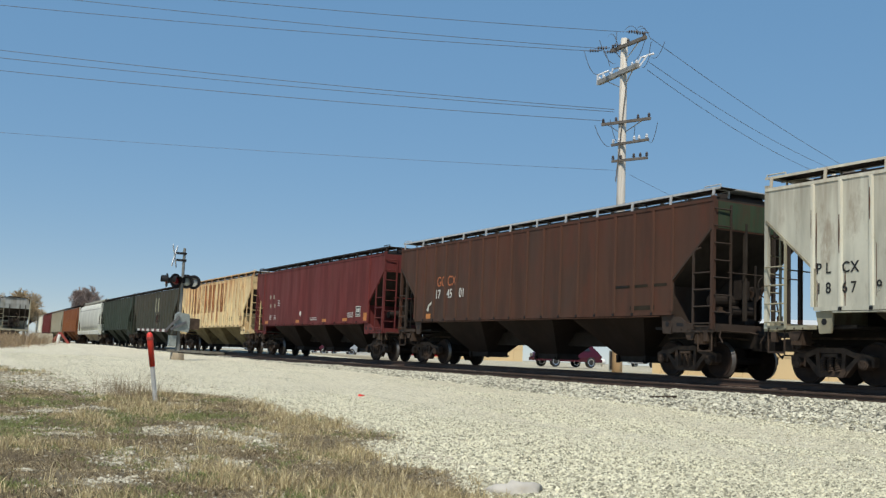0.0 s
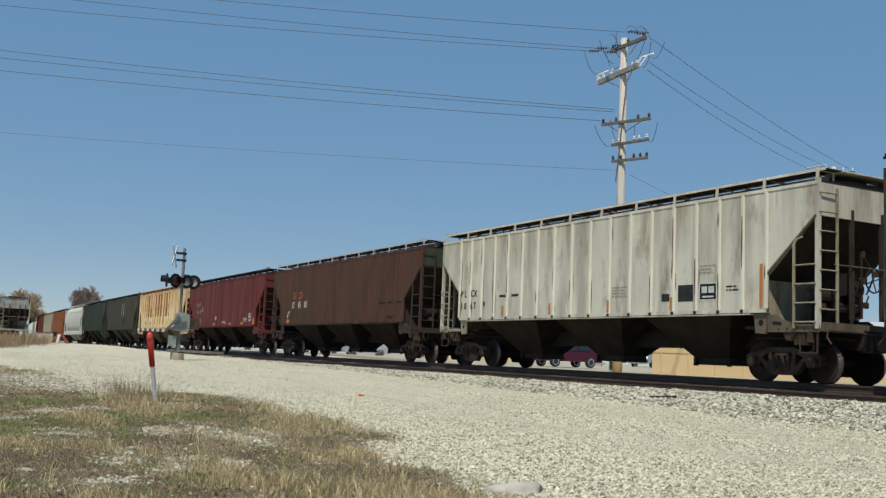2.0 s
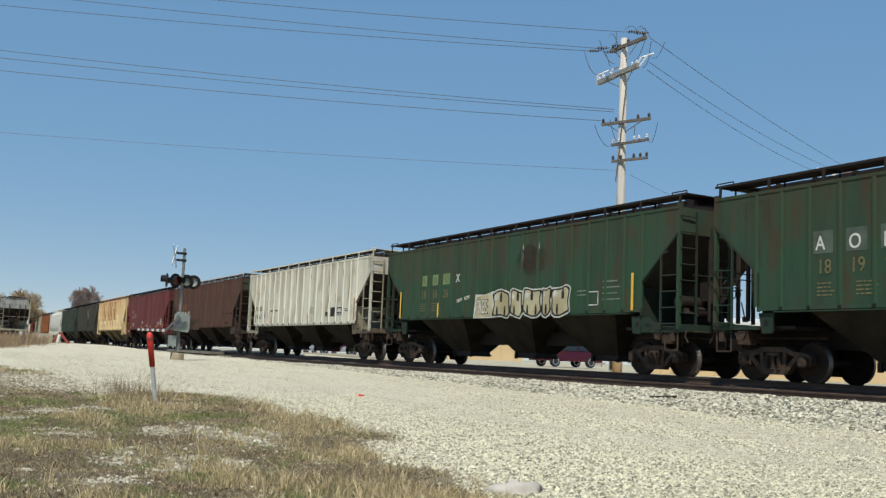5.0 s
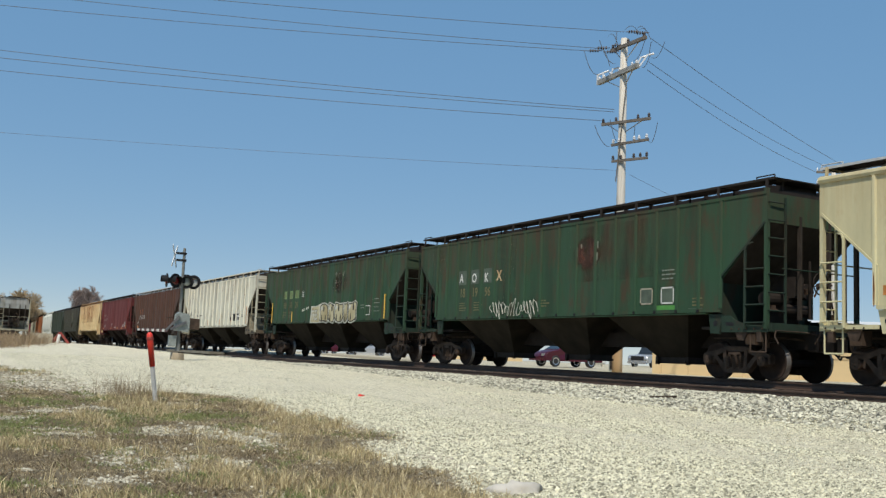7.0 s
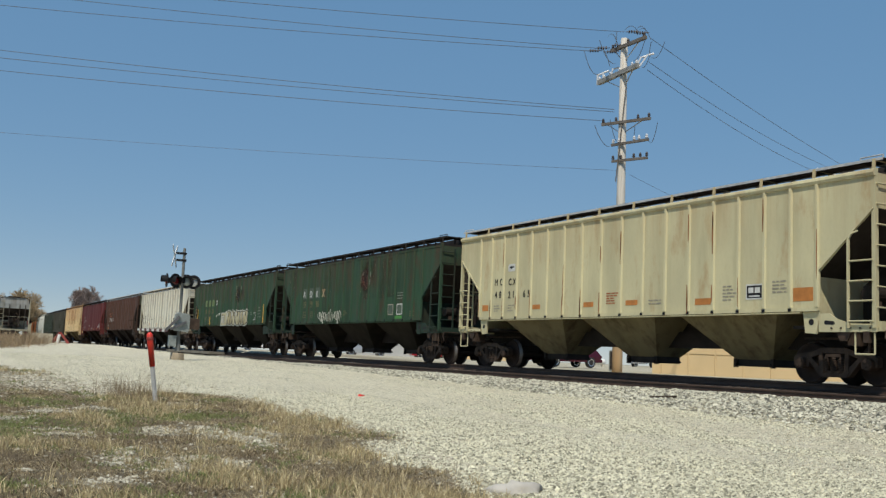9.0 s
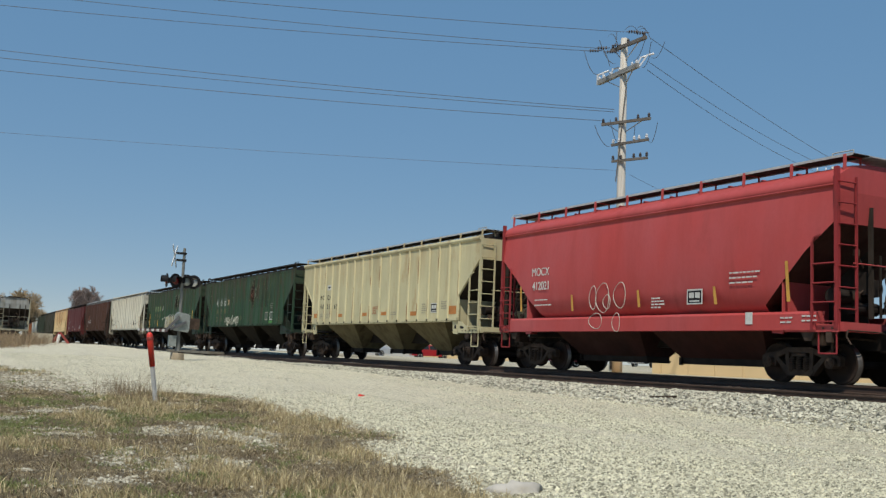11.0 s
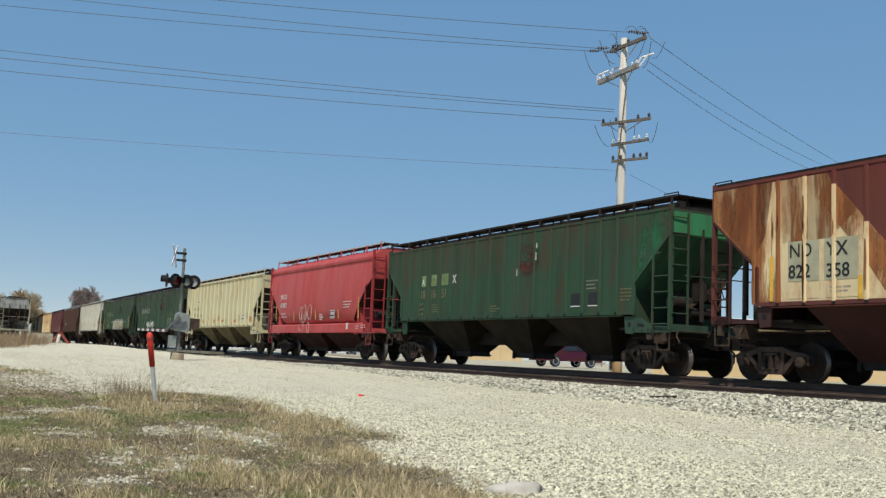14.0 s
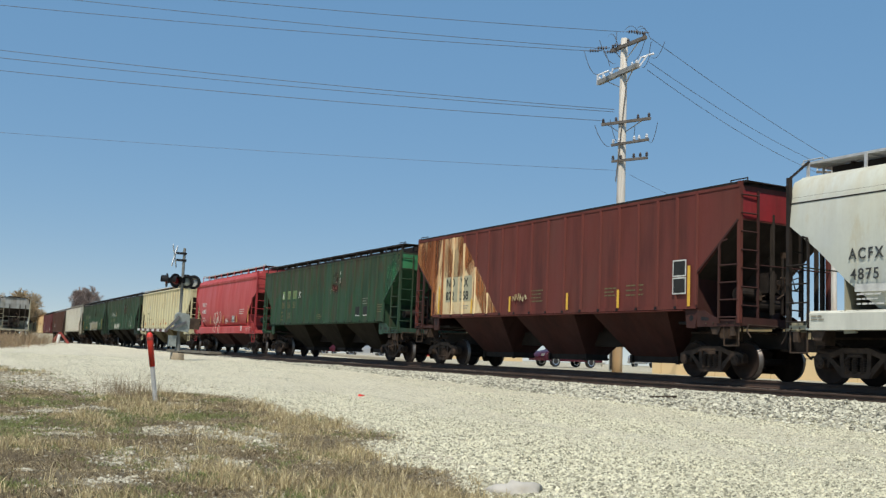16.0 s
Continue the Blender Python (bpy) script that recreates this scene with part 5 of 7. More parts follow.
for u, z, n in ((1.15, 1.80, 0.8), (3.9, 1.76, 0.48), (6.9, 1.80, 0.46), (9.75, 1.80, 0.44), (12.0, 1.80, 0.92)):
    patch(c, L, [(u, z + n), (u + 0.08, z + n), (u + 0.16, z), (u + 0.06, z)], P_DULL_YELLOW, "reflector_strip", "yellow reflective strip", up=0.004)
patch(c, L, rect(10.85, 1.30, 0.22, 0.28), M["letter_white"], "white_label", up=0.03)
bm = bmesh.new()
loops = [(4.98, 2.12, 0.16, 0.34), (5.42, 2.10, 0.30, 0.42), (5.62, 1.98, 0.16, 0.20), (6.18, 2.15, 0.26, 0.36), (5.12, 1.45, 0.30, 0.22), (6.05, 1.40, 0.17, 0.26)]
for lu, lz, ra, rb in loops:
    pts = [(-1.60, L / 2 - lu - ra * math.cos(k * 0.17), lz + rb * math.sin(k * 0.17 + 0.25 * math.sin(k * 0.17))) for k in range(39)]
    for a, b in zip(pts, pts[1:]):
        rod(bm, a, b, 0.010, 5)
tagged(part("sprayed_scrawl", bm, P_SPRAY, c, "white sprayed outline drawing"), kind="stuff")
bars(c, L, 11.9, 1.42, 0.35, 2, M["letter_white"], 0.1, 0.03), bars(c, L, 12.5, 1.45, 0.35, 2, M["letter_white"], 0.1, 0.03)

# ---- third green car
L = 16.95
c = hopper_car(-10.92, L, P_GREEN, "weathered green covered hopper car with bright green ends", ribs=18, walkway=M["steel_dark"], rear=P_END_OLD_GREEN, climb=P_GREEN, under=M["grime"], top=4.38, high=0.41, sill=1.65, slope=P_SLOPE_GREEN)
for u, w in ((3.02, 0.34), (3.80, 0.40), (4.60, 0.5)):
    patch(c, L, rect(u, 2.88, w, 0.42), P_PATCH_GREEN, "stencil_panel", "pale green stencil panel", up=0.003)
rows_of(c, L, M["letter_white"], ("A", 3.06, 2.94, 0.34), ("X", 5.42, 2.92, 0.44))
rows_of(c, L, M["letter_gold"], ("O", 3.86, 2.93, 0.36), ("K", 4.70, 2.93, 0.38), ("CAPY", 2.92, 2.16, 0.13), ("LD LMT", 2.90, 1.97, 0.13), ("LT WT", 2.92, 1.78, 0.13))
rows_of(c, L, M["letter_gold"], ("18", 2.95, 2.42, 0.46), ("16", 3.78, 2.42, 0.46), ("51", 4.62, 2.42, 0.46))
patch(c, L, [(9.6, 3.1), (9.7, 3.8), (9.9, 4.0), (10.8, 4.0), (11.0, 3.4), (10.9, 2.95), (10.0, 2.85)], P_TRACE_RED, "rusty_patch", "rusty red patch over an old emblem", up=0.002)
for u, z, n in ((9.66, 2.95, 0.25), (9.72, 3.35, 0.2), (10.72, 3.4, 0.25), (10.75, 3.8, 0.15)):
    patch(c, L, rect(u, z, 0.05, n), M["letter_white"], "emblem_edge", up=0.006)
bars(c, L, 13.4, 2.6, 0.5, 3, P_FAINT_GREEN, 0.11), bars(c, L, 3.95, 2.15, 0.5, 4, M["letter_gold"])
for u in (12.65, 13.5):
    patch(c, L, rect(u, 1.90, 0.46, 0.38), M["letter_black"], "painted_out_panel", "painted-out dark panel", up=0.003)
    patch(c, L, rect(u, 1.88, 0.46, 0.03), M["letter_white"], "panel_frame", up=0.006)
bars(c, L, 14.95, 2.3, 0.45, 4, M["letter_gold"], 0.1), bars(c, L, 8.1, 2.0, 0.4, 3, M["letter_gold"])
bm = bmesh.new()
box(bm, (-1.50, -L / 2 - 0.012, 3.72), (1.50, -L / 2 - 0.002, 4.31))
part("end_panel", bm, P_GREEN_B, c, "bright green end panel")
bm = bmesh.new()
prism(bm, [(-L / 2 + 0.02, 4.34), (-L / 2 + 0.02, 3.72), (-L / 2 + 1.30, 2.62), (-L / 2 + 1.25, 3.3), (-L / 2 + 0.95, 4.34)], -1.584, -1.581)
part("bright_patch", bm, ragged("worn_bright_green", (0.046, 0.225, 0.100), (0.036, 0.145, 0.066), 0.9, (1, 1, 0.7), 0.40, 0.60, 0.9), c, "less faded bright green corner")

# ---- oxide brown car with rust-streaked cream panels
L = 16.75
c = hopper_car(-29.40, L, P_NDY, "oxide brown covered hopper car with rust-streaked cream end", ribs=18, walkway=M["steel_dark"], end=P_END_NDY, under=P_UNDER_RED, high=0.17, top=4.52, low=0.37, outlet=0.95,
               strips=[(1.92, 1.68, 1.02), (4.3, 1.66, 0.5), (6.76, 1.66, 0.5), (9.92, 1.66, 0.5), (12.3, 1.66, 0.5), (15.1, 1.64, 1.02)])
patch(c, L, [(0.02, 4.44), (3.40, 4.44), (5.95, 1.62), (1.52, 1.62), (1.52, 2.46), (0.02, 3.70)], P_RUST_CREAM, "cream_panel", "rust-streaked cream paint", up=0.002)
for i in range(6):
    u = rib_places(L, 18)[i]
    rbm = bmesh.new()
    prism(rbm, [(-0.058, 0.002), (-0.032, -0.049), (0.032, -0.049), (0.058, 0.002)], 1.62, min(4.44, 4.40 - (u - 3.4) * 1.105), 2)
    part("pale_rib", rbm, P_NDY_RIB if i < 2 else P_RUST_CREAM, c, "rust-stained cream side rib", at=pose(-1.58, L / 2 - u, 0, 0, 0, -90))
patch(c, L, [(0.02, 4.44), (2.10, 4.44), (2.16, 1.62), (1.52, 1.62), (1.50, 2.46), (0.02, 3.70)], P_RUST_ORANGE, "rusted_panel", "orange rusted sheet", up=0.006)
patch(c, L, [(0.25, 4.44), (1.9, 4.44), (1.7, 3.2), (1.3, 2.65), (0.3, 3.55)], P_RUST_DARK, "rusted_panel", "dark brown rusted sheet", up=0.008)
patch(c, L, [(2.16, 4.44), (3.40, 4.44), (4.2, 3.57), (3.5, 3.0), (2.2, 3.0)], P_RUST_RUN, "rusted_panel", "orange rusted sheet", up=0.005)
patch(c, L, [(3.40, 4.44), (5.95, 1.62), (5.0, 1.62), (4.3, 2.6), (3.2, 3.9)], P_RUST_ORANGE, "rusted_panel", "orange rusted sheet", up=0.006)
drips(c, L, 5, 14, places=rib_places(L, 18)[:6], wide=0.07, up=0.0505)
drips(c, L, 6, 8, places=[1.6, 1.9, 2.1, 2.6, 2.9, 3.3, 3.7, 4.5], wide=0.08, up=0.009, lo=2.6, mat=P_RUST_RUN)
for u in (2.36, 3.36):
    patch(c, L, rect(u, 2.10, 0.86, 0.90), P_GREY_PANEL, "stencil_panel", "grey stencil panel", up=0.010)
    patch(c, L, rect(u, 1.72, 0.86, 0.34), P_RUST_CREAM, "stencil_panel", "cream stencil panel", up=0.010)
lettering("ND", 0.44, M["letter_black"], c, on_side(c, L, 2.40, 2.64, 0.014), squeeze=0.95)
lettering("YX", 0.44, M["letter_black"], c, on_side(c, L, 3.42, 2.62, 0.014), squeeze=0.95)
lettering("822", 0.42, M["letter_black"], c, on_side(c, L, 2.38, 2.18, 0.014), squeeze=0.98)
lettering("358", 0.42, M["letter_black"], c, on_side(c, L, 3.40, 2.16, 0.014), squeeze=0.98)
bars(c, L, 3.5, 1.92, 0.5, 2, M["letter_faint"], up=0.014)
for z in (1.95, 2.40):
    patch(c, L, rect(14.50, z, 0.50, 0.43), M["letter_white"], "panel_frame", "white-framed panel", up=0.049)
    patch(c, L, rect(14.54, z + 0.035, 0.42, 0.36), M["letter_black"], "panel_field", up=0.053)
bars(c, L, 7.85, 2.28, 0.75, 4, M["letter_gold"], 0.11), bars(c, L, 12.6, 2.24, 0.7, 3, M["letter_gold"], 0.13), bars(c, L, 11.65, 2.2, 0.45, 3, M["letter_gold"], 0.1)
rnd = random.Random(12)
bm = bmesh.new()
pts = [(-1.634, L / 2 - 6.92 - 0.85 * k / 18 + rnd.uniform(-0.05, 0.05), 2.10 + (0.15 if k % 2 else -0.13) * rnd.uniform(0.3, 1.0)) for k in range(19)]
for a, b in zip(pts, pts[1:]):
    rod(bm, a, b, 0.010, 5)
tagged(part("sprayed_scrawl", bm, P_SPRAY_GOLD, c, "dull yellow sprayed scrawl"), kind="stuff")
bm = bmesh.new()
box(bm, (-1.50, -L / 2 - 0.012, 3.72), (1.50, -L / 2 - 0.002, 4.40))
part("end_panel", bm, P_NDY_END, c, "bright red end panel")
for ch in c.children:
    if ch.name.split(".")[0] not in ("truck", "coupler", "air_hose", "centre_sill"):
        ch.matrix_basis = pose(0, 0, 0.14) @ ch.matrix_basis

# ---- pale grey round car at the tail of the view
L = 17.2
c = hopper_car(-47.6, L, P_LTGREY, "pale grey round-sided covered hopper car", kind="round", trim=P_WHITE, walkway=M["galv"], end=P_GREY, climb=M["steel_dark"], under=M["grime"], top=4.52, raise_walk=0.0)
lettering("ACFX", 0.33, P_FADED_BLACK, c, on_side(c, L, 1.66, 2.64, 0.004), squeeze=0.84, spread=1.3)
lettering("4875", 0.33, P_FADED_BLACK, c, on_side(c, L, 1.70, 2.21, 0.004), squeeze=0.92, spread=1.2)
patch(c, L, rect(1.8, 1.95, 2.0, 0.16), M["letter_white"], "stencil_bar", up=0.003)
bars(c, L, 1.85, 1.88, 0.6, 3, M["letter_white"], 0.1), bars(c, L, 0.7, 1.44, 0.22, 2, M["letter_faint"], 0.07, 0.03)
hopper_car(-66.0, 17.0, P_GREY, "warm grey covered hopper car", ribs=17)

# ---- parked car on the siding
P_PARKED = car_paint("dull_blue_grey_car_paint", (0.36, 0.38, 0.40), (0.14, 0.10, 0.07), 0.35, 0.5)
parked = hopper_car(0, 17.0, P_PARKED, "pale grey covered hopper car parked on a siding", kind="round", walkway=M["steel_dark"], keyed=False, moving=False, end=P_GREY, name="parked_hopper_car", high=0.1, under=M["grime"])
parked.matrix_basis = pose(SIDING_X - 1.05, 113.0 + 8.5, 0.0)


# ---------------------------------------------------------------- bumper and block on the siding
bumper = tagged(new("track_bumper"), "red steel bumping post at the end of the siding", "bumping post")
for k in (-0.62, 0.72):
    bm = bmesh.new()
    bar(bm, (SIDING_X + 0.75, 90.6, 0.98), (SIDING_X + 0.75 + k * 1.15, 90.5, -0.05), 0.22, 0.20)
    part("leg", bm, M["red"], bumper)
bm = bmesh.new()
bar(bm, (SIDING_X + 0.75, 90.6, 0.92), (SIDING_X + 0.75, 92.3, 0.0), 0.16, 0.16)
part("brace", bm, M["red"], bumper)
bm = bmesh.new()
bar(bm, (SIDING_X + 0.42, 89.9, -0.1), (SIDING_X + 0.62, 90.0, 0.8), 0.26, 0.12)
part("white_board", bm, M["white"], bumper, "white painted board")
bm = bmesh.new()
box(bm, (9.75, 89.6, -0.2), (11.35, 90.9, 0.85))
soften(bm, 0.06)
tagged(part("concrete_block", bm, plain("tan_concrete", (0.46, 0.41, 0.31), 0.9, 0.0, 0.3, 1.5)), "pale tan concrete block beside the bumper", "concrete block")


# ---------------------------------------------------------------- crossing signal
def crossing_signal(x, y, z):
    g = tagged(new("crossing_signal"), "grey railway crossing signal with crossbuck, lamps and lowered gate", "crossing signal")
    g.matrix_basis = pose(x, y, z)
    bm = bmesh.new()
    prism(bm, [(-0.30, -0.35), (0.30, -0.35), (0.22, 0.26), (-0.22, 0.29)], -0.24, 0.24, 1)
    soften(bm, 0.12, 3)
    smooth(part("foundation", bm, plain("stained_concrete", (0.34, 0.28, 0.19), 0.9, 0.0, 0.35, 3.0), g))
    bm = bmesh.new()
    lathe(bm, [(0.36, 0.13), (0.42, 0.12), (0.9, 0.075), (0.95, 0.065), (4.82, 0.060), (4.84, 0.03)], 16, "z")
    part("mast", bm, plain("dull_grey_mast", (0.21, 0.215, 0.20), 0.6, 0.1, 0.3, 4.0), g)
    bm = bmesh.new()
    box(bm, (-0.42, -0.20, 0.55), (-0.13, 0.12, 1.02))
    soften(bm, 0.03)
    part("junction_box", bm, M["signal"], g)
    # gate mechanism with its counterweight arm
    bm = bmesh.new()
    prism(bm, [(-0.26, 1.24), (0.30, 1.18), (0.35, 1.25), (0.36, 1.88), (0.30, 1.96), (-0.12, 2.03), (-0.24, 1.92)], -0.34, -0.04, 1)
    soften(bm, 0.04)
    part("gate_mechanism", bm, M["signal"], g)
    bm = bmesh.new()
    prism(bm, [(0.34, 1.32), (0.78, 1.32), (0.80, 1.40), (0.80, 1.78), (0.34, 1.80)], -0.30, -0.10, 1)
    part("counterweight", bm, M["truck"], g)
    bm = bmesh.new()
    bar(bm, (-0.1, -0.38, 1.84), (-0.62, -0.20, 1.22), 0.16, 0.10)
    bar(bm, (0.2, -0.38, 1.62), (-0.45, -0.30, 1.28), 0.16, 0.10)
    part("gate_bracket", bm, plain("dark_grey_bracket", (0.10, 0.10, 0.105), 0.6), g)
    # gate arm, striped, pointing along the track
    a, b = Vector((-0.50, -0.1, 1.22)), Vector((-0.45, 6.3, 1.30))
    arm = new("gate_arm")
    arm.parent = g
    n = 12
    for k in range(n):
        bm = bmesh.new()
        bar(bm, a.lerp(b, k / n), a.lerp(b, (k + 1) / n), 0.04, 0.13 - 0.04 * k / n)
        part("stripe", bm, M["letter_white"] if k % 2 else M["dull_red"], arm)
    # crossbuck on the mast, edge towards the lane
    bm = bmesh.new()
    for k in (-1, 1):
        bar(bm, (-0.58, -0.30, 4.46 - k * 0.46), (-0.24, 0.30, 4.46 + k * 0.46), 0.025, 0.10)
    part("crossbuck", bm, M["white"], g, "white crossbuck boards seen nearly edge on")
    for zz in (4.25, 4.55):
        bm = bmesh.new()
        box(bm, (-0.32, -0.09, zz), (0.09, 0.09, zz + 0.09))
        part("sign_clamp", bm, M["black"], g)
    # lamp bar and four lamps
    bm = bmesh.new()
    rod(bm, (-0.58, -0.15, 3.40), (0.52, 0.15, 3.40), 0.035, 10)
    box(bm, (-0.10, -0.10, 3.30), (0.10, 0.10, 3.52))
    part("lamp_bar", bm, M["black"], g)
    # last lamp: sun glint painted as a white lens
    for px, face, lens in ((-0.60, 178, "lens"), (-0.40, -62, "lens"), (0.20, 250, "signal"), (0.54, 246, "lens_glint")):
        lamp = new("flashing_lamp")
        lamp.parent = g
        lamp.matrix_basis = pose(px, px * 0.25, 3.38) @ pose(0, 0, 0, 0, 0, face)
        bm = bmesh.new()
        lathe(bm, [(0.10, 0.02), (0.10, 0.31), (0.12, 0.31), (0.12, 0.02)], 28)
        part("backboard", bm, M["black"], lamp)
        bm = bmesh.new()
        lathe(bm, [(-0.10, 0.03), (-0.06, 0.11), (0.08, 0.15), (0.10, 0.15)], 20)
        part("housing", bm, M["black"], lamp)
        bm = bmesh.new()
        lathe(bm, [(0.12, 0.19), (0.15, 0.18), (0.175, 0.11), (0.185, 0.02)], 20)
        smooth(part("lens", bm, M[lens], lamp, "round glass lens"))
        bm = bmesh.new()
        n = 14
        top = []
        for k in range(n + 1):
            an = math.radians(-20 + 220 * k / n)
            top.append([bm.verts.new((d, math.cos(an) * r, math.sin(an) * r)) for d, r in ((0.12, 0.21), (0.34, 0.205), (0.34, 0.200), (0.12, 0.203))])
        for p, q in zip(top, top[1:]):
            for k in range(4):
                bm.faces.new((p[k], p[(k + 1) % 4], q[(k + 1) % 4], q[k]))
        part("hood", bm, M["black"], lamp)
    return g


crossing_signal(10.53, 42.9, -0.33)

# ---------------------------------------------------------------- marker stake
stake = tagged(new("marker_stake"), "leaning white marker stake with an orange top", "marker post")
stake.matrix_basis = pose(5.0, 22.0, -1.0, 0, -9.0, 0)
bm = bmesh.new()
lathe(bm, [(-0.15, 0.05), (0.80, 0.05), (0.82, 0.045)], 16, "z")
part("post", bm, plain("pale_grey_plastic", (0.52, 0.52, 0.50), 0.5), stake)
bm = bmesh.new()
lathe(bm, [(0.78, 0.058), (1.44, 0.068), (1.50, 0.060), (1.53, 0.03), (1.535, 0.005)], 18, "z")
smooth(part("sleeve", bm, M["orange"], stake, "orange plastic sleeve"))
bm = bmesh.new()
lathe(bm, [(1.36, 0.072), (1.37, 0.076), (1.42, 0.076), (1.43, 0.070)], 18, "z")
part("band", bm, M["red"], stake)

# orange scrap on the lane
bm = bmesh.new()
prism(bm, [(-0.09, 0.0), (0.09, 0.0), (0.07, 0.05), (-0.05, 0.07)], -0.05, 0.05, 1)
tagged(part("plastic_scrap", bm, M["orange"], at=pose(10.04, 22.3, -0.82, 0, 0, 25)), "small orange plastic scrap on gravel", "scrap")


# ---------------------------------------------------------------- poles and wires
def insulator(parent, p, mat, n=0.14):
    bm = bmesh.new()
    lathe(bm, [(0, 0.02), (0.02, 0.055), (0.06, 0.05), (0.065, 0.035), (0.09, 0.05), (0.12, 0.042), (n, 0.015)], 12, "z")
    return part("insulator", bm, mat, parent, at=pose(*p))


def pole_material():
    """Timber bleached pale grey aloft, still tan near the ground, with long checks."""
    m, nt, b = material("weathered_pole_timber", 0.85)
    tc, sep = nt.nodes.new("ShaderNodeTexCoord"), nt.nodes.new("ShaderNodeSeparateXYZ")
    nt.links.new(tc.outputs["Object"], sep.inputs[0])
    grain = noise_of(nt, 9.0, (1, 1, 0.08), 6.0, 0.7)
    c = mix(nt, ramp(nt, sep.outputs["Z"], 1.5, 5.0), (0.45, 0.30, 0.16), (0.64, 0.60, 0.53))
    c = mix(nt, ramp(nt, grain, 0.45, 0.70, 0, 0.6), c, (0.30, 0.26, 0.20))
    nt.links.new(c, b.inputs["Base Color"])
    bump(nt, b, grain, 0.4, 0.02)
    return m


M["pole"] = pole_material()


def utility_pole(x, y, z, height, lean, label, grow=1.0):
    pole = tagged(new("utility_pole"), label, "utility pole", "power line poles")
    pole.matrix_basis = pose(x, y, z) @ lean @ Matrix.Scale(grow, 4)
    bm = bmesh.new()
    lathe(bm, [(-0.3, 0.185), (0.5, 0.185), (height * 0.5, 0.155), (height - 0.02, 0.125), (height, 0.11)], 18, "z")
    smooth(part("shaft", bm, M["pole"], pole))
    return pole


# across the sight line: u to the right, v away
UX = Vector((math.cos(YAW + 0.18), -math.sin(YAW + 0.18), 0))
UY = Vector((math.sin(YAW + 0.18), math.cos(YAW + 0.18), 0))
PX, PY = 22.96, 28.50
POLE_H = 12.3


def cross_arm(pole, zz, a, b, near, mat=None, w=0.11, away=0.2):
    """An oblique arm: its right end lies nearer to the lane."""
    bm = bmesh.new()
    A = UX * a - UY * (near * a + away) + Vector((0, 0, zz))
    B = UX * b - UY * (near * b + away) + Vector((0, 0, zz))
    bar(bm, A, B, w, w * 1.1)
    part("cross_arm", bm, mat or M["arm"], pole)
    return A, B


pole = utility_pole(PX, PY, -0.1, POLE_H, pose(0, 0, 0), "tall pale weathered timber utility pole with tiers of crossarms", 1.025)
arms = {}
arms[1] = cross_arm(pole, 11.95, -0.47, 0.76, 1.25)
arms[2] = cross_arm(pole, 10.98, -0.92, 0.50, 1.55, plain("grey_weathered_arm", (0.30, 0.30, 0.285), 0.8, 0.0, 0.35, 5.0), 0.15)
arms[3] = cross_arm(pole, 9.10, -0.75, 0.98, 0.55, w=0.09)
arms[4] = cross_arm(pole, 8.30, -0.38, 0.92, 0.75, w=0.08)
arms[5] = cross_arm(pole, 7.68, -0.35, 0.90, 0.55, w=0.08)
for k, mats, fr in ((2, M["insul"], (0.02, 0.14, 0.3, 0.55, 0.86, 0.97)), (1, M["insul_d"], (0.05, 0.5, 0.95)), (3, M["insul_d"], (0.03, 0.3, 0.75, 0.97)),
                    (4, M["insul"], (0.05, 0.2, 0.62, 0.75, 0.95)), (5, M["insul_d"], (0.03, 0.25, 0.62, 0.8, 0.98))):
    for f in fr:
        p = arms[k][0].lerp(arms[k][1], f)
        insulator(pole, (p.x, p.y, p.z + 0.06), mats, 0.16)
for k, zz in ((2, 10.4), (3, 8.7), (1, 11.4)):
    for e in arms[k]:
        bm = bmesh.new()
        bar(bm, e.lerp(Vector((0, 0, e.z)), 0.25), (0, 0, zz), 0.03, 0.03)
        part("arm_brace", bm, M["galv"], pole)
for k, (f, dz) in enumerate(((-1.25, 11.85), (-0.95, 11.95), (-0.62, 11.8), (-0.35, 12.05), (0.45, 12.5), (0.15, 12.55))):
    bm = bmesh.new()
    for j in range(4):
        p = UX * (f + j * 0.09) + Vector((0, 0, dz))
        rod(bm, p, p + UX * 0.05, 0.055, 10)
    rod(bm, UX * (f - 0.1) + Vector((0, 0, dz)), UX * (f + 0.45) + Vector((0, 0, dz)), 0.015, 6)
    part("strain_insulator", bm, M["insul_d"], pole)


def sag_line(bm, a, b, sag, r, n=14):
    a, b = Vector(a), Vector(b)
    q = [a.lerp(b, k / n) - Vector((0, 0, sag * 4 * (k / n) * (1 - k / n))) for k in range(n + 1)]
    turn = (b - a).to_track_quat("Z", "Y").to_matrix()
    rings = [[bm.verts.new(p + turn @ Vector((math.cos(k * math.tau / 5) * r, math.sin(k * math.tau / 5) * r, 0))) for k in range(5)] for p in q]
    for u, v in zip(rings, rings[1:]):
        for k in range(5):
            bm.faces.new((u[k], u[(k + 1) % 5], v[(k + 1) % 5], v[k]))
    bm.faces.new(rings[0][::-1]), bm.faces.new(rings[-1])


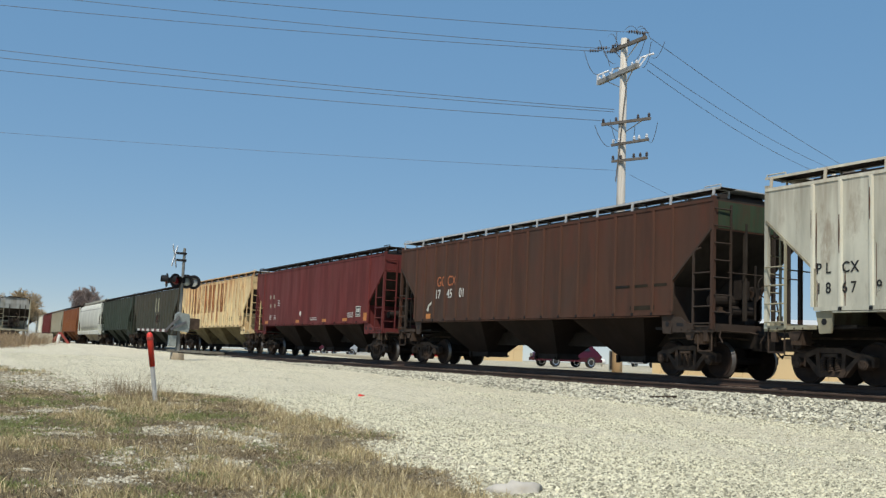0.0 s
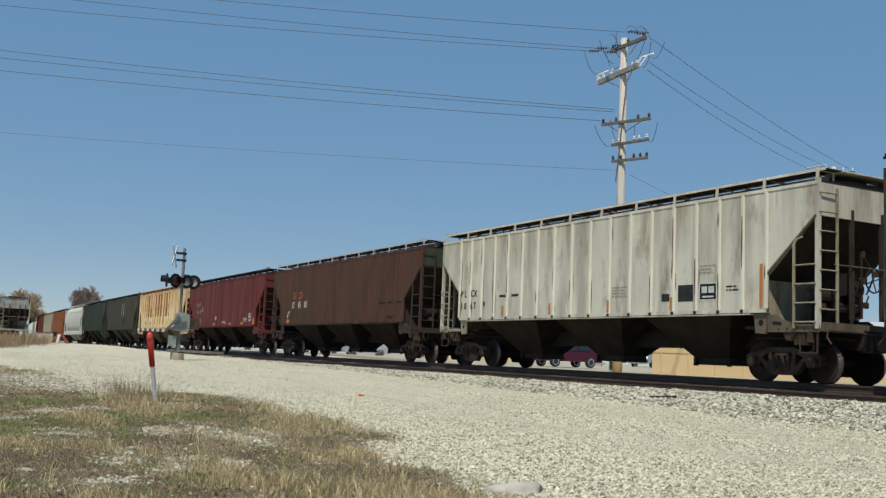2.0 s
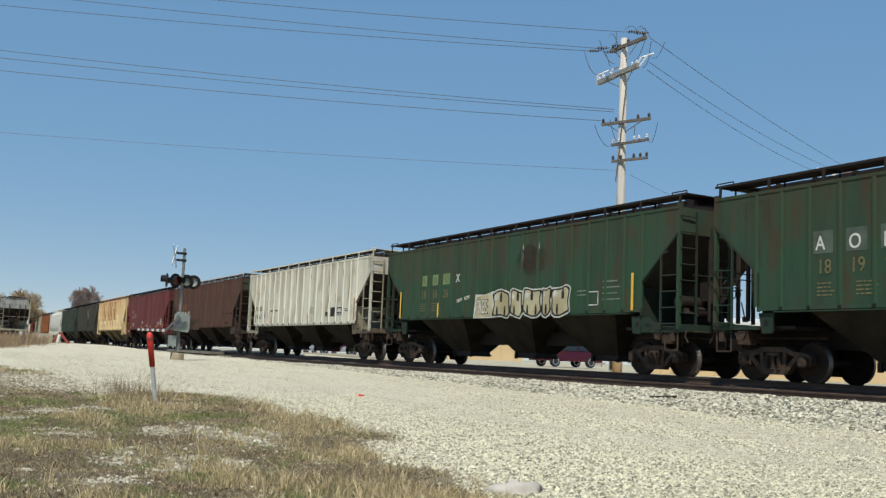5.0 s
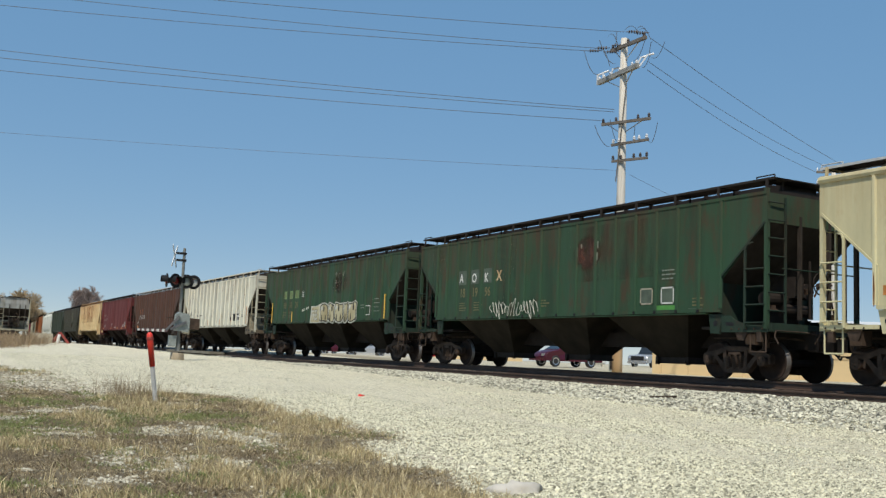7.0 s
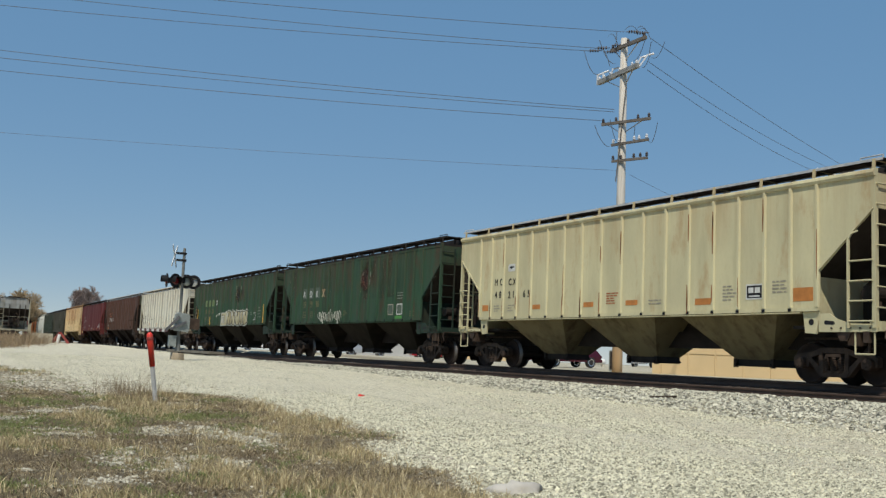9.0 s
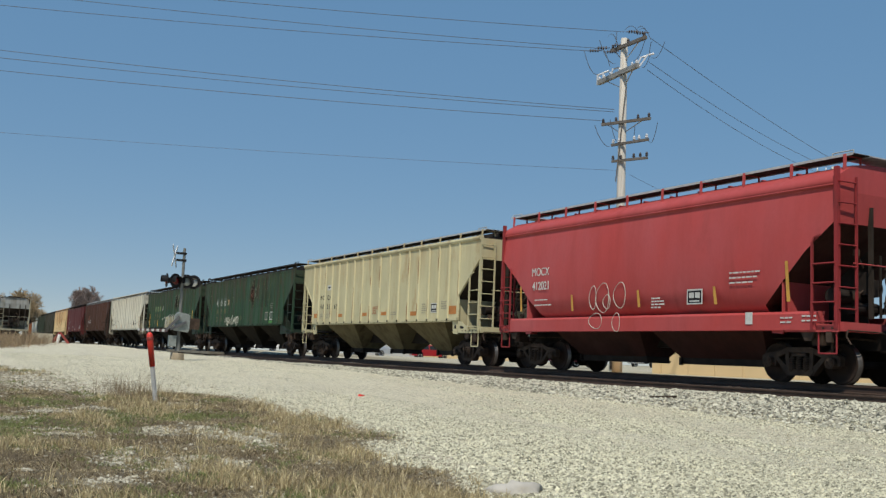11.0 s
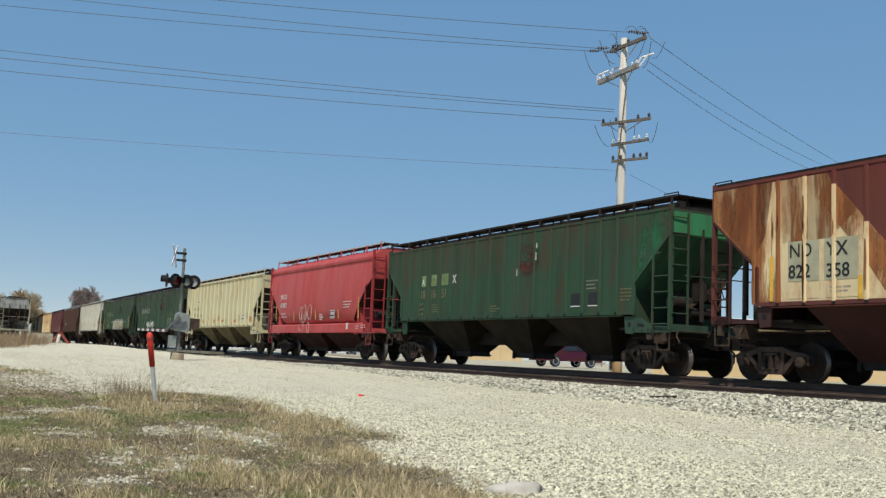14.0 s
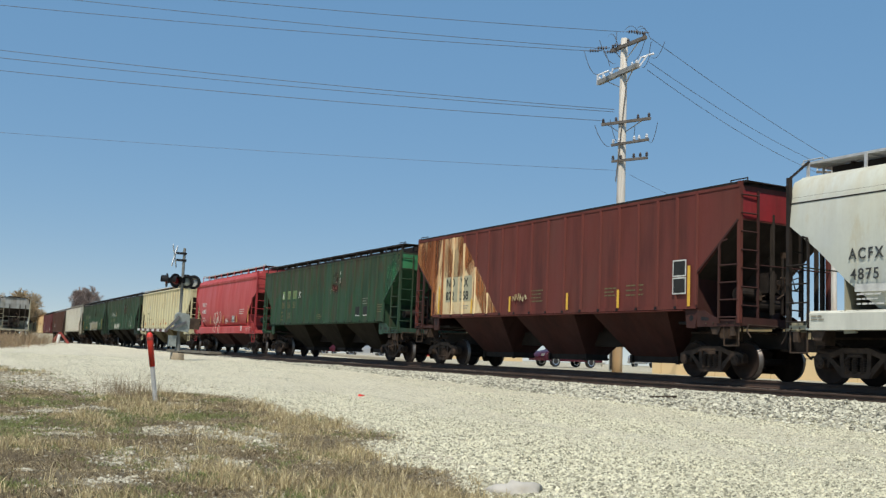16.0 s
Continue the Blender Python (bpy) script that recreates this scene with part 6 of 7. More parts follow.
for (u0, z0), (u1, z1), sg in (((-1.45, 11.8), (-0.85, 10.95), 0.35), ((-1.0, 11.9), (-0.5, 11.2), -0.30), ((-0.6, 12.3), (-0.2, 11.9), -0.3), ((0.0, 12.55), (0.5, 12.5), -0.2),
                              ((0.5, 12.5), (0.95, 12.2), -0.25), ((0.75, 12.2), (0.35, 11.4), 0.2), ((-1.0, 9.0), (-0.45, 8.2), 0.2), ((1.25, 9.1), (0.95, 8.4), 0.30), ((0.95, 11.7), (0.6, 11.2), 0.25),
                              ((-0.45, 9.2), (-0.2, 8.4), 0.1), ((0.45, 9.0), (0.4, 8.4), 0.05), ((1.0, 12.1), (0.9, 11.5), -0.2), ((1.46, 12.12), (0.92, 11.6), 0.32), ((0.35, 12.45), (0.85, 12.4), -0.28), ((-0.3, 12.0), (-0.28, 12.5), 0.06), ((-0.9, 12.2), (-0.3, 11.3), 0.25)):
    bm = bmesh.new()
    sag_line(bm, UX * u0 - UY * 0.15 + Vector((0, 0, z0)), UX * u1 - UY * 0.15 + Vector((0, 0, z1)), sg, 0.012, 8)
    part("jumper_wire", bm, M["wire"], pole)
for f, tilt in ((-0.04, 0.0), (0.10, 0.02), (0.30, 0.10), (0.93, 0.22), (1.04, 0.28)):
    p = arms[2][0].lerp(arms[2][1], f)
    bm = bmesh.new()
    bar(bm, p + Vector((0, 0, -0.06)), p + UX * tilt + Vector((0, 0, 0.36)), 0.05, 0.05)
    rod(bm, p + UX * (tilt + 0.03) + Vector((0, 0, 0.34)), p + UX * (tilt + 0.22) + Vector((0, 0, 0.40)), 0.035, 8)
    part("fuse_holder", bm, M["insul"], pole, "pale porcelain fuse holder")
bm = bmesh.new()
sag_line(bm, UX * 0.1 - UY * 0.2 + Vector((0, 0, 10.4)), UX * -0.2 - UY * 0.2 + Vector((0, 0, 6.9)), 0.0, 0.02, 8)
tagged(part("ground_wire", bm, M["arm"], pole), kind="stuff")

# the next pole of the line, mostly behind the train
far_pole = utility_pole(44.3, 36.6, -0.1, 11.7, pose(0, 0, 0), "distant timber utility pole with insulators")
for zz in (11.4, 10.7):
    bm = bmesh.new()
    bar(bm, UX * -0.9 + Vector((0, 0, zz)), UX * 1.1 + Vector((0, 0, zz)), 0.11, 0.12)
    part("cross_arm", bm, M["arm"], far_pole)
    for f in (-0.85, -0.4, 0.5, 1.0):
        p = UX * f
        insulator(far_pole, (p.x, p.y, zz + 0.06), M["insul"], 0.2)


def power_line(a, b, sag, r=0.011):
    bm = bmesh.new()
    sag_line(bm, a, b, sag, r, 36)
    return tagged(part("power_line", bm, M["wire"]), "thin dark overhead power line", "power line", "power lines")


BASE = Vector((PX, PY, -0.1))
LEFT = Vector((-math.cos(YAW), math.sin(YAW), 0))
for a, dz, sag in (
        (UX * -1.30 + Vector((0, 0, 11.85)), 2.6, 0.45),
        (UX * -1.05 + Vector((0, 0, 11.95)), 3.4, 0.45),
        (UX * 0.0 + Vector((0, 0, 12.55)), 2.9, 0.45),
        (UX * -0.3 + Vector((0, 0, 9.62)), 3.45, 0.45),
        (UX * -0.3 + Vector((0, 0, 9.53)), 3.05, 0.45),
        (UX * -0.75 + Vector((0, 0, 9.2)), 2.85, 0.45),
        (UX * -0.1 + Vector((0, 0, 7.35)), 1.6, 0.35)):
    p = BASE + a * 1.025
    power_line(p, p + LEFT * 46 + Vector((0, 0, dz)), sag, 0.011 if a.z > 8 else 0.006)
FAR = Vector((44.3, 36.6, -0.1))
for a, b, sag in ((UX * 0.95 + Vector((0, 0, 12.3)), UX * 0.8 + Vector((0, 0, 11.6)), 0.2), (UX * 0.9 + Vector((0, 0, 11.4)), UX * 0.0 + Vector((0, 0, 11.55)), 0.3),
                  (UX * 0.85 + Vector((0, 0, 11.1)), UX * -0.9 + Vector((0, 0, 11.4)), 0.3), (UX * 0.3 + Vector((0, 0, 7.2)), UX * 0.0 + Vector((0, 0, 6.5)), 0.3)):
    power_line(BASE + a * 1.025, FAR + b, sag, 0.011 if a.z > 8 else 0.006)


# ---------------------------------------------------------------- beyond the track
def shed(name, corner, along, length, depth, height, label, wall=None):
    """A long metal building with ribbed siding and a low white roof."""
    wall = wall or M["tan_wall"]
    b = tagged(new(name), label, "building")
    a = Vector((*along, 0)).normalized()
    o = Vector((-a.y, a.x, 0))
    b.matrix_basis = Matrix.Translation(corner) @ Matrix(((a.x, o.x, 0, 0), (a.y, o.y, 0, 0), (0, 0, 1, 0), (0, 0, 0, 1)))
    bm = bmesh.new()
    box(bm, (0, 0, -0.5), (length, depth, height))
    part("wall", bm, wall, b)
    bm = bmesh.new()
    box(bm, (-0.02, -0.03, height * 0.42), (length + 0.02, -0.001, height * 0.42 + 0.10))
    part("wall_trim", bm, wall, b)
    sm = bmesh.new()
    prism(sm, [(-0.04, 0.0), (0.04, 0.0), (0.025, -0.04), (-0.025, -0.04)], 0.0, height, 2)
    seam = finish("siding_rib", sm, wall)
    for k in range(int(length / 1.2)):
        part("siding_rib", seam, None, b, at=pose(0.4 + 1.2 * k, 0.0, 0))
    bm = bmesh.new()
    prism(bm, [(-0.3, height), (depth / 2, height + 0.35), (depth + 0.3, height), (depth + 0.3, height - 0.15), (-0.3, height - 0.15)], -0.3, length + 0.3)
    part("roof", bm, M["roof"], b)
    return b


shed("warehouse", (30.4, 35.2, -0.2), (math.cos(radians(-45)), math.sin(radians(-45))), 42, 6, 2.55, "long low tan metal warehouse with white roof")
shed("storage_shed", (46.68, 83.89, -0.1), (math.cos(radians(-31.3)), math.sin(radians(-31.3))), 7.3, 9, 3.4, "small tan metal shed with white roof")
shed("storage_shed", (49.31, 114.86, -0.1), (math.cos(radians(-25.2)), math.sin(radians(-25.2))), 8.6, 9, 3.9, "pale grey metal shed far across the lot",
     plain("pale_grey_siding", (0.46, 0.46, 0.45), 0.6, 0.0, 0.1, 0.5))
shed("storage_shed", (82.56, 165.56, 0.0), (math.cos(radians(-28)), math.sin(radians(-28))), 9.8, 9, 3.6, "distant tan metal shed")


def car_body(bm, outline, width, taper=0.12):
    """A car shell from its side outline: three cross stations, narrower above the waist."""
    n = len(outline)
    top = max(z for _, z in outline)
    waist = 0.58 * top
    rings = []
    for sx in (-1, -0.86, 0.86, 1):
        r = []
        for y, z in outline:
            k = max(0.0, (z - waist) / (top - waist))
            w = width / 2 * (1 - taper * 1.6 * k)
            inset = 0.06 if abs(sx) == 1 else 0.0
            r.append(bm.verts.new((sx * w, y * (1 - inset * 0.4), z - inset * 0.5 * (1 if z > waist else 0))))
        rings.append(r)
    for a, b in zip(rings, rings[1:]):
        for i in range(n):
            bm.faces.new((a[i], a[(i + 1) % n], b[(i + 1) % n], b[i])).smooth = True
    bm.faces.new(rings[0]), bm.faces.new(rings[-1][::-1])


GLASS, gnt, gb = material("dark_car_glass", 0.06)
gb.inputs["Base Color"].default_value = (0.02, 0.025, 0.03, 1)


def vehicle(name, m, outline, width, paint, label, glass, wheels, radius=0.34, screens=()):
    v = tagged(new(name), label, "car" if name != "pickup_truck" else "pickup truck")
    v.matrix_basis = m
    bm = bmesh.new()
    car_body(bm, outline, width)
    part("body", bm, paint, v)
    for s in (-1, 1):
        for poly in glass:
            bm = bmesh.new()
            zc = sum(z for _, z in poly) / len(poly)
            A = []
            for y, z in poly:
                k = max(0.0, (z - 0.58 * max(q for _, q in outline)) / (0.42 * max(q for _, q in outline)))
                A.append(bm.verts.new((s * (width / 2 * (1 - 0.19 * k) + 0.012), y, z)))
            B = [bm.verts.new((q.co.x - s * 0.05, q.co.y, q.co.z)) for q in A]
            bm.faces.new(A), bm.faces.new(B[::-1])
            for i in range(len(A)):
                bm.faces.new((A[i], B[i], B[(i + 1) % len(A)], A[(i + 1) % len(A)]))
            part("side_window", bm, GLASS, v)
        for y in wheels:
            w = new("wheel")
            w.parent, w.matrix_basis = v, pose(s * (width / 2 - 0.10), y, radius)
            bm = bmesh.new()
            lathe(bm, [(-0.11, radius - 0.10), (-0.11, radius - 0.02), (-0.08, radius), (0.08, radius), (0.11, radius - 0.02), (0.11, radius - 0.10)], 22)
            part("tyre", bm, M["rubber"], w)
            bm = bmesh.new()
            lathe(bm, [(-0.10, 0.05), (-0.115, radius - 0.11), (0.115, radius - 0.11), (0.10, 0.05)], 22)
            part("rim", bm, M["chrome"], w)
    for which, (y0, z0), (y1, z1) in screens:
        n = Vector((0, z1 - z0, y0 - y1)).normalized() * 0.016
        if n.z < 0:
            n = -n
        bm = bmesh.new()
        k0, k1 = 0.40 * width, 0.34 * width
        A = [bm.verts.new(Vector(p) + n) for p in ((-k0, y0, z0), (k0, y0, z0), (k1, y1, z1), (-k1, y1, z1))]
        B = [bm.verts.new(v.co - n * 3) for v in A]
        bm.faces.new(A), bm.faces.new(B[::-1])
        for i in range(4):
            bm.faces.new((A[i], B[i], B[(i + 1) % 4], A[(i + 1) % 4]))
        bmesh.ops.recalc_face_normals(bm, faces=bm.faces)
        part(which, bm, GLASS, v)
    # lamps and bumpers at both ends
    ys = [p[0] for p in outline]
    for q, e in ((1, max(ys)), (-1, min(ys))):
        for s in (-1, 1):
            bm = bmesh.new()
            box(bm, (s * width * 0.36 - 0.16, min(e, e + q * 0.02) - 0.03, 0.62), (s * width * 0.36 + 0.16, max(e, e + q * 0.02), 0.78))
            part("headlight" if q > 0 else "tail_light", bm, M["chrome"] if q > 0 else M["lens"], v)
        bm = bmesh.new()
        box(bm, (-width * 0.48, min(e - q * 0.1, e + q * 0.05), 0.34), (width * 0.48, max(e - q * 0.1, e + q * 0.05), 0.54))
        part("bumper", bm, M["chrome"] if name == "pickup_truck" else paint, v)
    return v


HATCH = [(-2.05, 0.35), (-2.1, 0.75), (-1.9, 1.0), (-1.35, 1.45), (-0.4, 1.55), (0.45, 1.45), (1.15, 1.02), (1.9, 0.86), (2.12, 0.65), (2.12, 0.35)]
HATCH_GLASS = [[(-1.25, 1.05), (-1.0, 1.36), (-0.4, 1.44), (-0.35, 1.03)], [(-0.25, 1.03), (-0.28, 1.44), (0.35, 1.37), (0.85, 1.02)]]
P_CAR_RED = plain("dark_red_car_paint", (0.060, 0.005, 0.014), 0.25, 0.0, 0.1, 1.0)
P_CAR_WHITE = plain("white_car_paint", (0.75, 0.75, 0.74), 0.3, 0.0, 0.05, 1.0)
P_CAR_SILVER = plain("silver_car_paint", (0.46, 0.47, 0.48), 0.3, 0.5, 0.1, 1.0)

HATCH_SCREENS = [("windscreen", (1.08, 1.06), (0.50, 1.41)), ("rear_window", (-1.84, 1.05), (-1.42, 1.39))]
SEDAN_SCREENS = [("windscreen", (1.04, 1.03), (0.50, 1.34)), ("rear_window", (-1.44, 1.07), (-1.01, 1.36))]
P_CAR_BRIGHT = plain("red_car_paint", (0.30, 0.012, 0.018), 0.3, 0.0, 0.1, 1.0)
vehicle("hatchback", pose(36.4, 50.2, -0.04, 0, 0, 88), HATCH, 1.78, P_CAR_RED, "dark maroon hatchback parked beyond the track", HATCH_GLASS, (-1.28, 1.32), screens=HATCH_SCREENS)
vehicle("hatchback", pose(49.05, 91.71, -0.04, 0, 0, -108), HATCH, 1.78, P_CAR_BRIGHT, "red hatchback parked far across the lot", HATCH_GLASS, (-1.28, 1.32), screens=HATCH_SCREENS)
SEDAN = [(-2.3, 0.35), (-2.35, 0.8), (-2.1, 0.98), (-1.5, 1.03), (-0.95, 1.40), (-0.2, 1.46), (0.45, 1.38), (1.1, 1.0), (2.0, 0.85), (2.3, 0.66), (2.32, 0.35)]
SEDAN_GLASS = [[(-1.30, 1.05), (-0.9, 1.33), (-0.25, 1.38), (-0.22, 1.03)], [(-0.12, 1.03), (-0.15, 1.38), (0.38, 1.31), (0.85, 1.02)]]
vehicle("sedan", pose(39.16, 86.55, 0.02, 0, 0, 72), SEDAN, 1.8, P_CAR_SILVER, "silver sedan parked far across the lot", SEDAN_GLASS, (-1.4, 1.42), screens=SEDAN_SCREENS)
vehicle("sedan", pose(37.6, 89.5, 0.02, 0, 0, 70), SEDAN, 1.8, P_CAR_RED, "dark red sedan parked far across the lot", SEDAN_GLASS, (-1.4, 1.42), screens=SEDAN_SCREENS)
vehicle("sedan", pose(36.2, 109.2, 0.05, 0, 0, 75), SEDAN, 1.8, P_CAR_WHITE, "white sedan parked at the far side of the lot", SEDAN_GLASS, (-1.4, 1.42), screens=SEDAN_SCREENS)
vehicle("sedan", pose(42.6, 106.8, 0.03, 0, 0, 105), SEDAN, 1.8, P_CAR_SILVER, "silver sedan parked at the far side of the lot", SEDAN_GLASS, (-1.4, 1.42), screens=SEDAN_SCREENS)
PICKUP = [(-2.7, 0.45), (-2.75, 1.05), (-0.7, 1.08), (-0.65, 1.70), (0.0, 1.82), (0.75, 1.72), (1.25, 1.15), (2.5, 1.05), (2.72, 0.85), (2.72, 0.45)]
PICKUP_GLASS = [[(-0.55, 1.15), (-0.52, 1.62), (0.02, 1.70), (0.05, 1.14)], [(0.14, 1.14), (0.12, 1.70), (0.66, 1.62), (1.02, 1.15)]]
pk = vehicle("pickup_truck", pose(56.9, 65.6, 0.05, 0, 0, 108), PICKUP, 1.95, P_CAR_SILVER, "silver pickup truck parked beyond the track", PICKUP_GLASS, (-1.7, 1.75), 0.40)
bm = bmesh.new()
box(bm, (-0.62, 2.70, 0.62), (0.62, 2.76, 0.98))
part("grille", bm, M["black"], pk)
bm = bmesh.new()
prism(bm, [(0.80, 1.72), (1.28, 1.20), (1.31, 1.22), (0.83, 1.75)], -0.78, 0.78)
part("windscreen", bm, GLASS, pk)

# white tank and utility cabinet by the lot
tank = tagged(new("storage_tank"), "low white storage tank on short legs", "tank")
tank.matrix_basis = pose(45.91, 59.31, 0.05, 0, 0, -30)
bm = bmesh.new()
lathe(bm, [(-0.62, 0.02), (-0.58, 0.16), (-0.46, 0.24), (0.46, 0.24), (0.58, 0.16), (0.62, 0.02)], 18, "x")
bmesh.ops.translate(bm, verts=bm.verts, vec=(0, 0, 0.36))
smooth(part("vessel", bm, M["white"], tank))
for x in (-0.35, 0.35):
    bm = bmesh.new()
    box(bm, (x - 0.05, -0.18, -0.1), (x + 0.05, 0.18, 0.2))
    part("leg", bm, M["concrete"], tank)
cab = tagged(new("utility_cabinet"), "grey metal utility cabinet beside the pole", "utility cabinet")
cab.matrix_basis = pose(29.97, 37.49, -0.05, 0, 0, -36)
bm = bmesh.new()
box(bm, (-0.20, -0.2, -0.1), (0.20, 0.2, 0.95))
soften(bm, 0.02)
part("casing", bm, M["signal"], cab)
bm = bmesh.new()
box(bm, (-0.17, -0.225, 0.06), (0.17, -0.202, 0.90))
part("door", bm, M["steel_dark"], cab)


# ---------------------------------------------------------------- level crossing
CROSSING = plain("dusty_crossing_timber", (0.24, 0.215, 0.165), 0.9, 0.0, 0.4, 1.5)
crossing = tagged(new("level_crossing"), "grey crossing panels set between the rails", "level crossing", kind="structure")
for lo, hi in ((-0.66, -0.02), (0.02, 0.66), (-1.9, -0.84), (0.84, 1.9)):
    for k in range(5):
        s = 62.0 + k * 2.4
        x, y, hd = track(s + 1.2)
        bm = bmesh.new()
        box(bm, (lo, -1.18, -0.17), (hi, 1.18, -0.012))
        soften(bm, 0.012)
        part("crossing_panel", bm, CROSSING, crossing, at=pose(x, y, 0, 0, 0, -hd))


# ---------------------------------------------------------------- trees
def bare_tree(x, y, z, height, spread, seed, bark, twig, label, droop=0.0):
    """A leafless tree: forking tapered limbs and a crown of fine twigs with buds."""
    rnd = random.Random(seed)
    t = tagged(new("tree"), label, "tree")
    t.matrix_basis = pose(x, y, z)
    wood, crown = bmesh.new(), bmesh.new()

    def grow(p, d, n, r, level):
        q = p + d * n
        if level < 4:
            rod(wood, p, q, r, 7 if level < 2 else 5, r * 0.68)
        else:
            rod(crown, p, q, max(r, 0.024), 3, max(r * 0.6, 0.014))
        if level >= 7:
            return
        for k in range(3 if level < 3 else 4):
            a = rnd.uniform(0, math.tau)
            tilt = rnd.uniform(0.25, 0.75) * (1.15 if level > 1 else 0.9)
            side = d.orthogonal().normalized()
            side.rotate(Matrix.Rotation(a, 3, d))
            e = (d * math.cos(tilt) + side * math.sin(tilt) * spread + Vector((0, 0, 0.10 - droop * (level > 3)))).normalized()
            grow(p.lerp(q, rnd.uniform(0.55, 1.0)), e, n * rnd.uniform(0.62, 0.82), r * 0.6, level + 1)

    grow(Vector((0, 0, -0.3)), Vector((0.04, 0.0, 1)), height * 0.27, height * 0.026, 0)
    part("trunk", wood, bark, t)
    part("crown", crown, twig, t)
    return t


BARK = plain("grey_brown_bark", (0.10, 0.075, 0.06), 0.9, 0, 0.3, 3.0)
TWIG = plain("greyish_brown_twigs", (0.31, 0.245, 0.22), 0.9, 0, 0.3, 2.0)
TWIG_TAN = plain("tan_budding_twigs", (0.42, 0.32, 0.19), 0.9, 0, 0.3, 2.0)
bare_tree(26.2, 168.0, 0.0, 12.2, 0.9, 3, BARK, TWIG, "leafless brown tree beyond the track")
bare_tree(17.2, 194.0, 0.0, 14.0, 1.1, 8, BARK, TWIG_TAN, "tan budding tree behind the siding", 0.1)
bare_tree(20.6, 205.0, 0.0, 12.0, 1.2, 12, BARK, TWIG_TAN, "tan budding tree behind the siding", 0.1)


# ---------------------------------------------------------------- stones
BLOCK = [(-1, -1, -1), (1, -1, -1), (1, 1, -1), (-1, 1, -1), (-0.8, -0.8, 1), (0.8, -0.8, 1), (0.8, 0.8, 1), (-0.8, 0.8, 1)]
BLOCK_F = [(0, 1, 5, 4), (1, 2, 6, 5), (2, 3, 7, 6), (3, 0, 4, 7), (4, 5, 6, 7), (3, 2, 1, 0)]
CHIP = [(-1, -0.8, -0.6), (1, -0.8, -0.6), (1, 0.8, -0.6), (-1, 0.8, -0.6), (-0.5, 0.0, 0.8), (0.5, 0.1, 0.8)]
CHIP_T = [(0, 1, 5), (0, 5, 4), (1, 2, 5), (2, 3, 4), (2, 4, 5), (3, 0, 4)]


def stone_material(name, a, b, c):
    m, nt, bs = material(name, 0.9)
    geo = nt.nodes.new("ShaderNodeNewGeometry")
    r = nt.nodes.new("ShaderNodeValToRGB")
    e = r.color_ramp.elements
    e[0].color, e[1].color = (*a, 1), (*b, 1)
    e.new(0.8).color = (*c, 1)
    nt.links.new(geo.outputs["Random Per Island"], r.inputs[0])
    col = mix(nt, ramp(nt, noise_of(nt, 30.0), 0.4, 0.7, 0, 0.3), r.outputs[0], tuple(x * 0.6 for x in a))
    nt.links.new(col, bs.inputs["Base Color"])
    return m


def clump_of(x, y, cx, cy, rx, ry):
    return math.exp(-((x - cx) / rx) ** 2 - ((y - cy) / ry) ** 2)


def scatter(name, places, mat, label, category, chips=False):
    """Loose broken stones as one mesh; places are (x, y, z, radius). chips: small ones of six faces, lying as they fell."""
    n, shape, faces = len(places), CHIP if chips else BLOCK, CHIP_T if chips else BLOCK_F
    rs = np.random.RandomState(n)
    V = np.repeat(np.array(shape, float)[None], n, 0) * (0.85 if chips else 0.62) + rs.uniform(-0.30, 0.30, (n, len(shape), 3))
    V *= rs.uniform(0.6, 1.25, (n, 1, 3))
    if chips:
        a, t = rs.uniform(0, math.tau, n), rs.normal(0, 0.35, n)
        Q = np.zeros((n, 3, 3))
        Q[:, 0, 0], Q[:, 0, 1], Q[:, 1, 0], Q[:, 1, 1], Q[:, 2, 2], Q[:, 2, 0] = np.cos(a), -np.sin(a), np.sin(a), np.cos(a), 1, t
    else:
        Q, _ = np.linalg.qr(rs.normal(size=(n, 3, 3)))     # each stone turned its own way
    V = np.einsum("nij,nvj->nvi", Q, V)
    P = np.array(places)
    V = V * P[:, 3][:, None, None]
    V[:, :, 2] *= 0.75
    V = (V + P[:, None, :3]).reshape(-1, 3)
    F = (np.array(faces)[None] + (np.arange(n) * len(shape))[:, None, None]).reshape(-1, len(faces[0]))
    me = bpy.data.meshes.new(name)
    me.from_pydata(V.tolist(), [], F.tolist())
    me.materials.append(mat)
    return tagged(new(name, me), label, category, kind="stuff")


rs = np.random.RandomState(4)
STONE = stone_material("broken_limestone", (0.15, 0.145, 0.115), (0.52, 0.50, 0.40), (0.72, 0.70, 0.56))
FOULED = stone_material("oily_track_ballast", (0.050, 0.036, 0.026), (0.13, 0.098, 0.072), (0.17, 0.135, 0.105))
pl, dark = [], []
while len(pl) < 34000:
    y = 5 + 70 * rs.rand() ** 1.7
    off = -1.55 - 2.25 * rs.rand()
    x = track(y)[0] + off
    if off < -3.1 and rs.rand() > 0.35:
        continue
    pl.append((x, y, surface_z(x, y) + 0.015 * rs.rand(), rs.uniform(0.030, 0.066)))
for k in range(9000):
    y = 4 + 70 * rs.rand() ** 1.3
    off = rs.uniform(-1.55, 1.7)
    x = track(y)[0] + off
    dark.append((x, y, surface_z(x, y) - 0.02, rs.uniform(0.030, 0.055)))
for k in range(3000):
    y = 4 + 80 * rs.rand()
    x = track(y)[0] + rs.uniform(1.7, 3.2)
    pl.append((x, y, surface_z(x, y) + 0.0, rs.uniform(0.035, 0.070)))
scatter("ballast_stones", pl, STONE, "pale grey broken limestone track ballast", "ballast")
